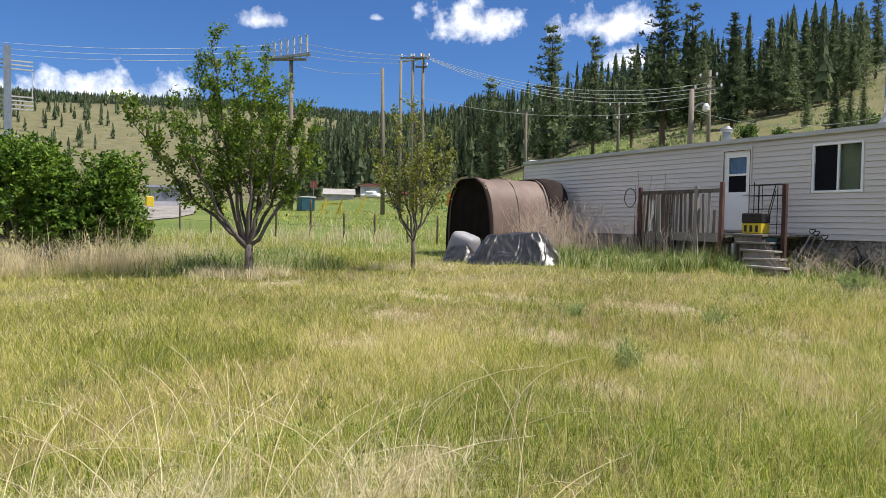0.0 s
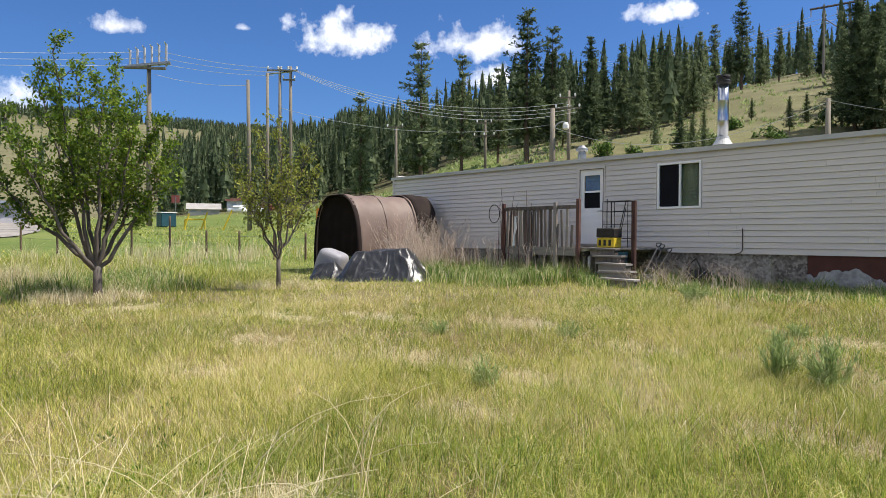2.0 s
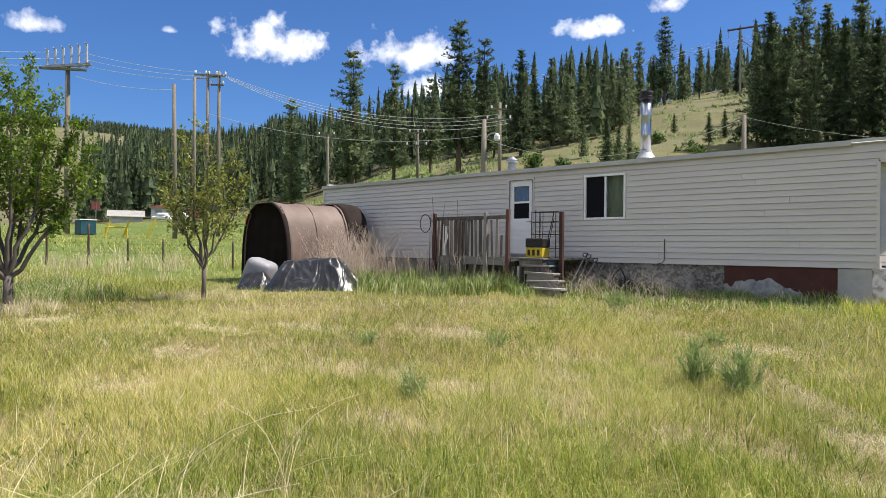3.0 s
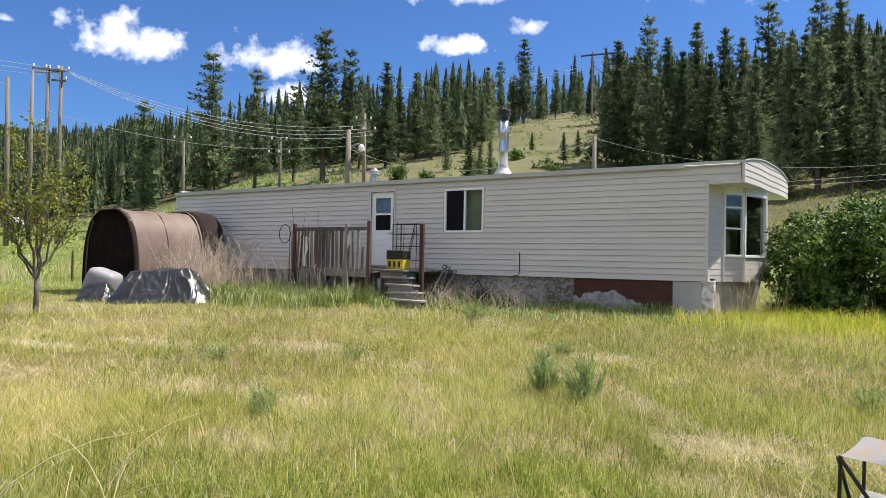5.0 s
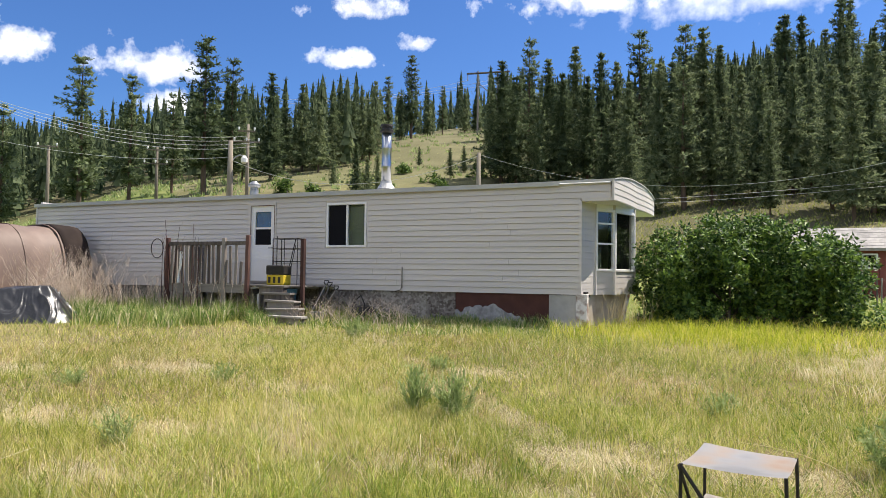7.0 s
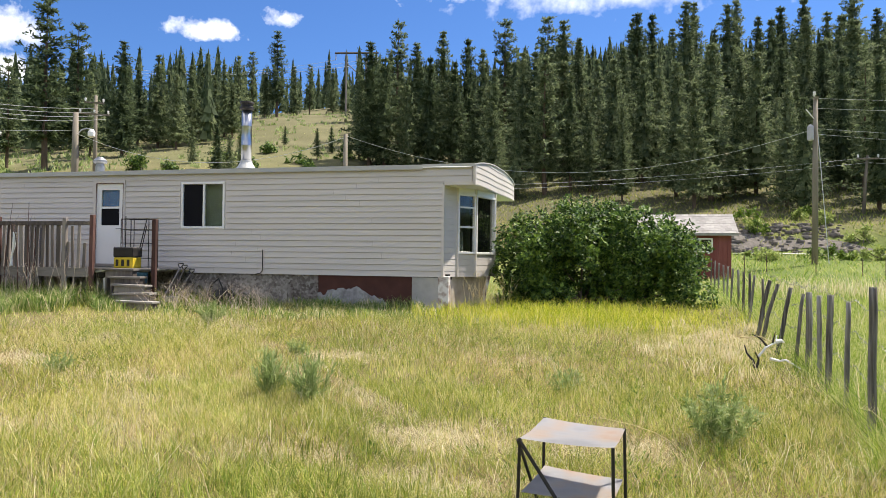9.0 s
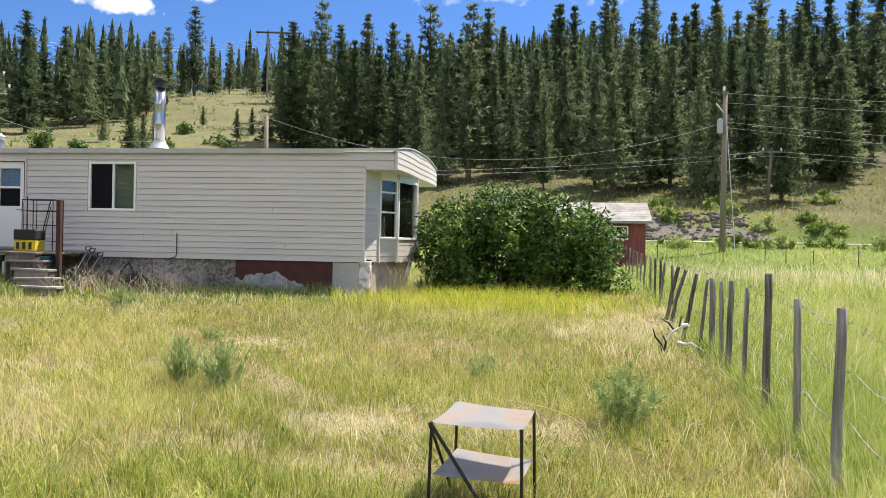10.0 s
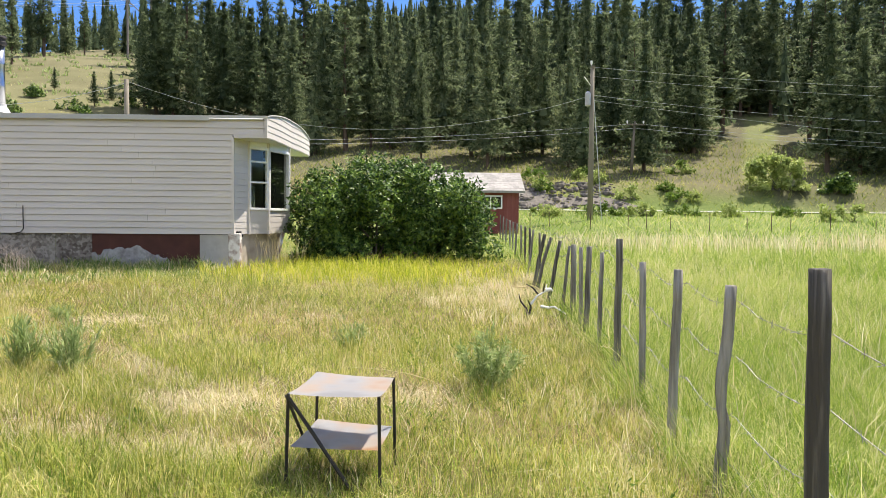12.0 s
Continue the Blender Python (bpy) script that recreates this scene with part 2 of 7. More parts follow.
M["tarp"] = material("black_plastic_sheet", [(0.008, 0.008, 0.009), (0.013, 0.0135, 0.015), (0.022, 0.022, 0.023)], 3, 0.34, bump=0.3, bump_scale=22, spec=0.6)
M["tarp"].node_tree.nodes["Principled BSDF"].inputs["Coat Weight"].default_value = 0.2
M["tarp"].node_tree.nodes["Principled BSDF"].inputs["Coat Roughness"].default_value = 0.33
M["greyplastic"] = material("grey_plastic", [(0.38, 0.37, 0.40), (0.46, 0.45, 0.48), (0.54, 0.53, 0.56)], 3, 0.5, bump=0.1)
M["crateplastic"] = material("grey_crate_plastic", [(0.24, 0.235, 0.255), (0.30, 0.295, 0.315), (0.36, 0.355, 0.375)], 3, 0.5, bump=0.1)
M["yellow"] = material("yellow_plastic", [(0.50, 0.36, 0.02), (0.62, 0.45, 0.03), (0.70, 0.52, 0.06)], 5, 0.5, bump=0.05)
M["postwood"] = material("old_post_wood", [(0.07, 0.063, 0.054), (0.19, 0.175, 0.153), (0.36, 0.342, 0.31)], 42, 0.9, bump=1.0, bump_scale=60, stretch=(1, 1, 0.06), objects=0.2, coarse=9, span=0.26)
M["steptread"] = material("old_step_wood", [(0.13, 0.118, 0.105), (0.235, 0.215, 0.195), (0.35, 0.325, 0.30)], 14, 0.9, bump=0.6, bump_scale=40, stretch=(0.12, 1, 1), objects=0.4)
M["red"] = material("barn_red_boards", [(0.135, 0.035, 0.032), (0.19, 0.052, 0.046), (0.25, 0.085, 0.075)], 5, 0.8, bump=0.3, stretch=(1, 1, 0.2), objects=0.2)
M["shingle"] = material("grey_shingle", [(0.24, 0.23, 0.215), (0.33, 0.315, 0.295), (0.42, 0.40, 0.375)], 6, 0.9, bump=0.4, objects=0.3)
M["asphalt"] = material("grey_asphalt", [(0.28, 0.275, 0.265), (0.36, 0.355, 0.34), (0.44, 0.43, 0.415)], 2.0, 0.9, bump=0.2, bump_scale=40)
M["bankrock"] = material("dark_bank_rock", [(0.075, 0.066, 0.056), (0.14, 0.125, 0.108), (0.235, 0.215, 0.19)], 5, 0.95, bump=0.8, bump_scale=14)
M["palestone"] = material("pale_stone_sheet", [(0.15, 0.145, 0.145), (0.32, 0.315, 0.315), (0.52, 0.515, 0.51)], 11, 0.9, bump=0.8, bump_scale=20, coarse=5)
M["flaking"] = material("flaking_white_paint", [(0.11, 0.05, 0.04), (0.30, 0.22, 0.18), (0.72, 0.70, 0.67), (0.80, 0.79, 0.78)], 7, 0.75, bump=0.4, coarse=3.5)
M["stained"] = material("stained_cement", [(0.36, 0.30, 0.23), (0.52, 0.46, 0.38), (0.64, 0.59, 0.52)], 5, 0.9, bump=0.3, coarse=1.2)
# flat near-black for the insect screen and for the door's unlit lower pane
M["screen"] = material("near_black_pane", [(0.006, 0.006, 0.008), (0.010, 0.010, 0.013)], 3, 0.7, bump=0, spec=0.1)
M["gravel"] = material("grey_gravel", [(0.15, 0.135, 0.12), (0.25, 0.23, 0.205), (0.38, 0.355, 0.32)], 6, 0.95, bump=0.8, bump_scale=14)
M["tabletop"] = material("rusty_sheet_steel", [(0.42, 0.42, 0.44), (0.53, 0.525, 0.535), (0.60, 0.50, 0.42), (0.56, 0.32, 0.17)], 3.2, 0.45, 0.35, bump=0.08, coarse=2.2, wide=0.75, span=0.24)
M["blue"] = material("teal_metal", [(0.012, 0.05, 0.07), (0.02, 0.075, 0.10), (0.035, 0.11, 0.14)], 3, 0.5, bump=0.1)
M["orange"] = material("orange_plastic", [(0.48, 0.12, 0.02), (0.60, 0.17, 0.03), (0.68, 0.24, 0.06)], 3, 0.6, bump=0.1)
# near-black colour that paints in the unlit rooms behind the windows
M["darkroom"] = material("unlit_room_black", [(0.010, 0.010, 0.011), (0.018, 0.018, 0.019)], 2, 0.9, bump=0)
M["bluebacking"] = material("blue_backing", [(0.015, 0.08, 0.22), (0.03, 0.14, 0.34), (0.08, 0.24, 0.46)], 5, 0.9, bump=0.3, stretch=(5, 1, 1))
M["curtain"] = material("curtain_cloth", [(0.10, 0.12, 0.09), (0.17, 0.19, 0.14)], 1.5, 0.9, bump=0.1)


def glass_material():
    m = bpy.data.materials.new("window_glass")
    m.use_nodes = True
    b = m.node_tree.nodes["Principled BSDF"]
    b.inputs["Base Color"].default_value = (0.9, 0.95, 0.95, 1)
    b.inputs["Roughness"].default_value, b.inputs["IOR"].default_value = 0.02, 1.5
    b.inputs["Transmission Weight"].default_value = 1.0
    return m


M["glass"] = glass_material()

# ---------------------------------------------------------------- building helpers
ORIGIN = {}


def thing(name, at, label, category, group="", kind=""):
    ob = tagged(new(name), label, category, group, kind)
    ob.empty_display_size = 0.2
    ob.location = at
    ORIGIN[ob] = Vector(at)
    return ob


def shown(name, me, material, parent=None, label=""):
    """Links mesh data, given in world places, as an object; under a parent its places become relative to the thing's base."""
    ob = new(name, me)
    if material and not me.materials:
        me.materials.append(material)
    if parent:
        base = ORIGIN[parent]
        me.transform(Matrix.Translation(-base))
        ob.parent = parent
        ORIGIN[ob] = base
    if label:
        tagged(ob, label)
    return ob


def part(name, bm, material, parent, label="", smooth=False):
    me = bpy.data.meshes.new(name)
    bm.to_mesh(me)
    bm.free()
    if smooth:
        me.polygons.foreach_set("use_smooth", [True] * len(me.polygons))
    return shown(name, me, material, parent, label)


def solid(name, bm, material, label="", category="", group="", kind="", smooth=False):
    """A thing of one mesh."""
    ob = part(name, bm, material, None, "", smooth)
    ORIGIN[ob] = Vector((0, 0, 0))
    return tagged(ob, label, category, group, kind)


def box(bm, lo, hi, turn=None, bevel=0.0):
    """A box between two corners; turn: a matrix about its middle."""
    lo, hi = Vector(lo), Vector(hi)
    mid, size = (lo + hi) / 2, hi - lo
    m = Matrix.Translation(mid) @ (turn or Matrix()) @ Matrix.Diagonal((*size, 1))
    made = bmesh.ops.create_cube(bm, size=1, matrix=m)["verts"]
    if bevel:
        edges = {e for v in made for e in v.link_edges}
        bmesh.ops.bevel(bm, geom=list(edges), offset=bevel, segments=1, affect="EDGES")
    return bm


def rod(bm, a, b, ra, rb=None, seg=8, cap=True):
    """A tapered round bar from a to b."""
    a, b = Vector(a), Vector(b)
    rb = ra if rb is None else rb
    q = (b - a).to_track_quat("Z", "Y").to_matrix()
    rings = []
    for p, r in ((a, ra), (b, rb)):
        rings.append([bm.verts.new(p + q @ Vector((r * math.cos(i * math.tau / seg), r * math.sin(i * math.tau / seg), 0))) for i in range(seg)])
    for i in range(seg):
        j = (i + 1) % seg
        bm.faces.new((rings[0][i], rings[0][j], rings[1][j], rings[1][i]))
    if cap:
        bm.faces.new(rings[0][::-1])
        bm.faces.new(rings[1])
    return bm


def pipe(bm, points, radii, seg=8, cap=True):
    """A bent tapered bar through points."""
    pts = [Vector(p) for p in points]
    rings = []
    side = None
    for i, p in enumerate(pts):
        d = (pts[min(i + 1, len(pts) - 1)] - pts[max(i - 1, 0)]).normalized()
        if side is None:
            side = d.orthogonal()
        side = (side - d * side.dot(d)).normalized()
        up = d.cross(side)
        r = radii[i] if isinstance(radii, (list, tuple)) else radii
        rings.append([bm.verts.new(p + side * (r * math.cos(k * math.tau / seg)) + up * (r * math.sin(k * math.tau / seg))) for k in range(seg)])
    for a, b in zip(rings, rings[1:]):
        for k in range(seg):
            j = (k + 1) % seg
            bm.faces.new((a[k], a[j], b[j], b[k]))
    if cap:
        bm.faces.new(rings[0][::-1])
        bm.faces.new(rings[-1])
    return bm


def spin(bm, base, profile, seg=20):
    """A turned form about the upright axis through base: profile of (radius, height)."""
    rings = []
    for r, h in profile:
        rings.append([bm.verts.new(Vector(base) + Vector((r * math.cos(k * math.tau / seg), r * math.sin(k * math.tau / seg), h))) for k in range(seg)])
    for a, b in zip(rings, rings[1:]):
        for k in range(seg):
            j = (k + 1) % seg
            bm.faces.new((a[k], a[j], b[j], b[k]))
    bm.faces.new(rings[0][::-1])
    bm.faces.new(rings[-1])
    return bm


def mesh_of(name, verts, faces):
    """Mesh data from arrays; faces an (n, 3) or (n, 4) array."""
    verts, faces = np.asarray(verts, dtype=np.float32), np.asarray(faces, dtype=np.int32)
    me = bpy.data.meshes.new(name)
    k = faces.shape[1]
    me.vertices.add(len(verts))
    me.vertices.foreach_set("co", verts.ravel())
    me.loops.add(faces.size)
    me.loops.foreach_set("vertex_index", faces.ravel())
    me.polygons.add(len(faces))
    me.polygons.foreach_set("loop_start", np.arange(0, faces.size, k, dtype=np.int32))
    me.update(calc_edges=True)
    return me


# ---------------------------------------------------------------- ground
LEFT_AZ = [-95, -75, -62, -55, -48, -40, -33, -25, -18, -8]
LEFT_R = [0, 20, 27, 45, 62, 80, 110, 150, 200, 300, 450, 700, 1000, 2600]
LEFT_Z = [
    [.35, .65, .95, 1.7, 2.5, 3.2, 4.2, 5.5, 7, 14, 36, 96, 140, 160],
    [.35, .65, .95, 1.7, 2.5, 3.2, 4.2, 5.5, 8, 17, 42, 104, 150, 170],
    [.35, .65, .95, 1.7, 2.5, 3.4, 5.2, 9, 16, 33, 56, 92, 142, 160],
    [.35, .65, .95, 1.8, 2.8, 4.2, 7.5, 14, 23, 40, 58, 84, 110, 130],
    [.35, .70, 1.0, 2.2, 4.5, 8.0, 13, 20, 28, 42, 58, 80, 100, 120],
    [.35, .70, 1.0, 2.6, 6.0, 10, 16, 25, 34, 46, 60, 80, 100, 120],
]
LEFT_Z += [
    [.35, .70, 1.0, 2.8, 6.5, 11, 18, 29, 38, 50, 62, 80, 100, 120],
    [.35, .70, 1.0, 2.6, 5.8, 10, 20, 32, 42, 52, 64, 80, 100, 120],
    [.35, .70, .90, 2.2, 5.4, 10, 20, 33, 45, 62, 80, 95, 110, 120],
    [.35, .70, .85, 1.9, 4.8, 10, 19, 31, 46, 70, 95, 110, 120, 130],
]
RIGHT_Y = [-60, 0, 16, 30, 36, 44, 49, 53.5, 55, 59, 70, 110, 150, 200, 300, 500, 1000, 2600]
RIGHT_Z = [.35, .35, .73, .85, 1.0, 1.75, 2.3, 2.4, 2.6, 4.6, 7, 18, 30, 46, 74, 100, 120, 130]
LEFT_TABLE = np.array(LEFT_Z)
SHIFT = (0.7, 1.1)


def ground_array(x, y):
    dx, dy = x - SHIFT[0], y - SHIFT[1]
    r, az = np.hypot(dx, dy), np.degrees(np.arctan2(dx, dy))
    az = np.where(az > 120, -95.0, az)
    ka = np.clip(np.interp(az, LEFT_AZ, np.arange(len(LEFT_AZ))), 0, len(LEFT_AZ) - 1.001)
    kr = np.clip(np.interp(r, LEFT_R, np.arange(len(LEFT_R))), 0, len(LEFT_R) - 1.001)
    a0, r0 = ka.astype(int), kr.astype(int)
    fa, fr = ka - a0, kr - r0
    left = (LEFT_TABLE[a0, r0] * (1 - fa) * (1 - fr) + LEFT_TABLE[a0 + 1, r0] * fa * (1 - fr)
            + LEFT_TABLE[a0, r0 + 1] * (1 - fa) * fr + LEFT_TABLE[a0 + 1, r0 + 1] * fa * fr)
    right = np.interp(y, RIGHT_Y, RIGHT_Z)
    w = np.clip((az + 20) / 14, 0, 1)
    w = w * w * (3 - 2 * w)
    far = left * (1 - w) + right * w
    near = 0.33 + 0.025 * np.clip(y, -12, 17)
    # the yard itself is a nearly even slope up to the house
    k = np.clip((r - 17) / 9, 0, 1)
    k = np.where(az > -6, np.clip((y - 20) / 8, 0, 1), k)
    k = k * k * (3 - 2 * k)
    z = near * (1 - k) + far * k
    z = z + 0.03 * np.sin(x * 0.9 + 1.3 * np.sin(y * 0.5)) * np.sin(y * 0.8 + 0.7) * (r < 60)
    z = z + np.clip((r - 60) / 100, 0, 1.0) * (0.5 * np.sin(x * 0.11 + 0.4 * y * 0.1) * np.cos(y * 0.083) + 1.2 * np.sin(x * 0.021 + 2) * np.cos(y * 0.027)) * (w < 0.5)
    return z


def ground(x, y):
    return float(ground_array(np.array([float(x)]), np.array([float(y)]))[0])


def ground_material():
    """Meadow thatch in the yard; greener fields, dry hillside and forest floor (partly darkened as tree shade) as the
    cover changes.
    """
    m = M["soil"].copy()
    m.name = "ground_cover"
    t = m.node_tree
    n, link = t.nodes, t.links.new
    ramp = next(k for k in n if k.type == "VALTORGB")
    att = n.new("ShaderNodeAttribute")
    att.attribute_name = "cover"
    sep = n.new("ShaderNodeSeparateColor")
    link(att.outputs["Color"], sep.inputs[0])
    value = ramp.inputs["Fac"].links[0].from_socket
    out = ramp.outputs["Color"]
    for chan, cols in ((1, ((0.098, 0.094, 0.048), (0.153, 0.145, 0.078), (0.218, 0.198, 0.116))), (0, ((0.075, 0.11, 0.028), (0.13, 0.17, 0.045), (0.22, 0.225, 0.085))), (2, ((0.06, 0.06, 0.032), (0.10, 0.095, 0.052), (0.16, 0.14, 0.08)))):
        r = n.new("ShaderNodeValToRGB")
        e = r.color_ramp.elements
        e.new(.5)
        for i, c in enumerate(cols):
            e[i].position, e[i].color = .3 + .2 * i, (*c, 1)
        link(value, r.inputs["Fac"])
        mix = n.new("ShaderNodeMix")
        mix.data_type = "RGBA"
        link(sep.outputs[chan], mix.inputs["Factor"])
        link(out, mix.inputs["A"])
        link(r.outputs["Color"], mix.inputs["B"])
        out = mix.outputs["Result"]
    link(out, n["Principled BSDF"].inputs["Base Color"])
    return m


def ground_sheet():
    rings = np.concatenate([[0.0], np.linspace(1.5, 30, 58), np.linspace(31, 80, 60), np.geomspace(82, 3200, 60)])
    turns = np.radians(np.concatenate([np.linspace(-100, 42, 260), np.linspace(45, 257, 54)]))
    rr, tt = np.meshgrid(rings, turns, indexing="ij")
    x, y = SHIFT[0] + rr * np.sin(tt), SHIFT[1] + rr * np.cos(tt)
    v = np.stack([x.ravel(), y.ravel(), ground_array(x.ravel(), y.ravel())], 1)
    n, m = rr.shape
    i = (np.arange(n - 1)[:, None] * m + np.arange(m)[None, :]).ravel()
    j = (np.arange(n - 1)[:, None] * m + (np.arange(m)[None, :] + 1) % m).ravel()
    me = mesh_of("ground", v, np.stack([i, j, j + m, i + m], 1)[:, ::-1])
    me.polygons.foreach_set("use_smooth", [True] * len(me.polygons))
    cover_attr = me.color_attributes.new("cover", "FLOAT_COLOR", "POINT")
    xx, yy = v[:, 0], v[:, 1]
    rad, az = np.hypot(xx - SHIFT[0], yy - SHIFT[1]), np.degrees(np.arctan2(xx - SHIFT[0], yy - SHIFT[1]))
    soft = .5 + .5 * np.sin(xx * .13 + 2 * np.sin(yy * .09)) * np.cos(yy * .11 + xx * .05)
    green = np.clip((rad - 17) / 8, 0, 1) * np.clip((150 - rad) / 60, 0, 1) * np.where(az < -45, 1, 0)
    green = np.maximum(green, np.where(xx > 2.6 + .075 * (yy - 5.4), np.clip((rad - 8) / 14, .15, 1), 0.0) * np.clip((62 - yy) / 6, 0, 1))
    green = np.maximum(green, np.clip((yy - 17) / 4, 0, 1) * np.clip((48 - yy) / 3, 0, 1) * (az > -30))
    green = np.maximum(green, (az > -45) * np.clip((rad - 62) / 10, 0, 1) * np.where(az > -20, .75, .22) * soft * np.clip((135 - rad) / 40, 0, 1))
    # forest-floor tone starts below the trees, painting in part of their shade
    wood = np.where(az > -20.5, np.clip((rad - 55 - 6 * soft) / 6, 0, 1), 0) * .95
    wood = np.maximum(wood, np.where((az < -44) & (az > -70), np.clip((rad - 110) / 20, 0, 1) * np.clip((430 - rad) / 60, 0, 1), 0))
    wood = np.maximum(wood, np.clip((rad - 690) / 60, 0, 1))
    # a mown strip runs up through the wood
    wood = wood * np.where(np.abs(az - 25.6) < 1.1, .2, 1) * np.where(az > 28.5, .75, 1)
    green = np.maximum(green, (np.abs(az - 25.6) < 1.1) * np.clip((rad - 55) / 8, 0, 1) * np.clip((150 - rad) / 40, 0, 1) * .6)
    hill = np.clip((rad - 58) / 40, 0, 1)
    cover_attr.data.foreach_set("color", np.stack([green, hill, wood, np.ones_like(green)], 1).astype(np.float32).ravel())
    return tagged(shown("ground", me, ground_material()), "dry yellow-green meadow ground rising to grassy hills", "ground", kind="structure")


ground_sheet()

# ---------------------------------------------------------------- conifers


def boughs(rng, height, spread, first, whorls, per, sprays, tufts_, taper=.8, lift=.12, droop=.32, gap=.08, size=1.0):
    """Triangles of a conifer's crown: whorls of boughs, each carrying flat sprays of needles that fan out along it."""
    v, f = [], []
    unit = height / 18.0
    lobes = rng.uniform(0, math.tau, 2)
    for k in range(whorls):
        u = min(max(first + (1 - first) * (k + rng.uniform(-.35, .35)) / whorls, first), .985)
        run = (u - first) / (1 - first)
        base = spread * (1 - run) ** taper * min(1, .6 + 2.6 * run) + .011 * height
        for b in range(per):
            if rng.random() < gap:
                continue
            a = (b + rng.uniform(-.45, .45)) / per * math.tau + k * 1.1
            ln = base * rng.uniform(.5, 1.22) * (1 + .22 * math.sin(2 * a + lobes[0]) * math.sin(9 * u + lobes[1]))
            ca, sa = math.cos(a), math.sin(a)
            sink = droop * (1 - run) * rng.uniform(.5, 1.3)
            for j in range(sprays):
                q = (j + .75) / sprays * rng.uniform(.9, 1.06)
                c = np.array([ca * ln * q, sa * ln * q, u * height + ln * (lift * q - sink * q * q + .12 * q ** 4)])
                w = unit * size * (.24 + .32 * (1 - run)) * rng.uniform(.7, 1.3)
                n = tufts_
                ang, tilt = a + rng.normal(size=n) * .85, .12 + rng.normal(size=n) * .5
                d = np.stack([np.cos(ang) * np.cos(tilt), np.sin(ang) * np.cos(tilt), np.sin(tilt)], 1)
                side = np.stack([-np.sin(ang), np.cos(ang), rng.normal(size=n) * .7], 1) * rng.uniform(.11, .24, (n, 1))
                o = c + rng.normal(size=(n, 3)) * w * .22
                tri = np.stack([o - d * w * .35, o + (d + side) * w, o + (d * .8 - side) * w], 1).reshape(-1, 3)
                i = len(v)
                v.extend(map(tuple, tri))
                f.extend((i + 3 * m, i + 3 * m + 1, i + 3 * m + 2) for m in range(n))
    return v, f


def skirts(rng, height, spread, first, tiers, per, ragged=.3, lower=.8):
    """Triangles of a dense narrow crown: overlapping tiers of hanging boughs with jagged hems."""
    v, f = [], []
    for k in range(tiers):
        u = first + (1 - first) * k / tiers
        top = min(u + 2.4 * (1 - first) / tiers, 1.0) * height
        reach = spread * (1 - u) ** .85 * min(1, .7 + 2.5 * (u - first))
        for b in range(per):
            a = (b + rng.uniform(-.3, .3)) / per * math.tau + k * .9
            open_ = math.pi / per * rng.uniform(.6, 1.15)
            i = len(v)
            v.append((0, 0, top))
            for sg in (-1, 1):
                r = reach * rng.uniform(1 - ragged, 1 + ragged)
                v.append((r * math.cos(a + sg * open_), r * math.sin(a + sg * open_), u * height - reach * lower * rng.uniform(.0, .5)))
            f.append((i, i + 1, i + 2))
    return v, f


def conifer(seed, kind):
    rng = np.random.default_rng(seed)
    h = 18.0
    top = thing("conifer", (0, 0, 0), "tall dark green conifer on the hillside", "tree", "hillside conifers")
    bm = bmesh.new()
    if kind == "pine":
        v, f = boughs(rng, h, 2.5, .17, 24, 5, 5, 7, .5, .22, .14, .24, 1.25)
        pipe(bm, [(0, 0, -1), (0.1, 0, h * .4), (0, .1, h * .97)], [0.30, 0.2, 0.03], 7)
        for k in range(22):
            u, a = .18 + .034 * k, k * 2.4
            r = 1.7 * (1 - u) + .4
            rod(bm, (0, 0, u * h), (r * math.cos(a), r * math.sin(a), u * h + .1 * r), .05, .02, 3, False)
    else:
        wide, first = {"fir": (4.0, .06), "slim": (3.3, .12), "full": (4.4, .04)}[kind]
        v, f = boughs(rng, h, wide, first, 31, 6, 6, 6, .88)
        v2, f2 = skirts(rng, h, wide * .36, first + .03, 14, 6, .4)
        f = f + [tuple(i + len(v) for i in q) for q in f2]
        v = v + v2
        pipe(bm, [(0, 0, -1), (0, 0, h * .5), (0, 0, h * .98)], [0.27, 0.15, 0.02], 7)
        for k in range(8):
            u, a = first * .4 + .03 * k, k * 2.4
            rod(bm, (0, 0, u * h), (1.3 * math.cos(a), 1.3 * math.sin(a), u * h - .25), .035, .01, 3, False)
    part("trunk", bm, M["bark"], top)
    shown("crown", mesh_of("crown", v, f), M["fir"], top)
    return top


CONIFERS = [conifer(i + 3, k) for i, k in enumerate(("pine", "fir", "full", "slim", "pine", "fir", "slim"))]
used = set()
tree_rng = np.random.default_rng(11)


def plant(kind, az, r, tip):
    """A conifer at a bearing and distance, as tall as its tip's elevation asks."""
    d = bearing(az)
    x, y = SHIFT[0] + d.x * r, SHIFT[1] + d.y * r
    z = ground(x, y)
    h = min(max(1.75 + r * math.tan(radians(tip)) - z, 3.0), 34)
    s = h / 18.0
    wide = s * tree_rng.uniform(.9, 1.12) * (1.15 if h < 9 else 1.0)
    m = Matrix.Translation((x, y, z)) @ Matrix.Rotation(tree_rng.uniform(0, 6.28), 4, "Z") @ Matrix.Diagonal((wide, wide, s, 1))
    if kind not in used:
        used.add(kind)
        CONIFERS[kind].matrix_basis = m
        return CONIFERS[kind]
    ob = CONIFERS[kind].copy()
    return copy_tree(CONIFERS[kind], m, ob)


def copy_tree(src, m, ob):
    scene.collection.objects.link(ob)
    for c in src.children:
        k = c.copy()
        scene.collection.objects.link(k)
        k.parent = ob
    ob.matrix_basis = m
    return ob


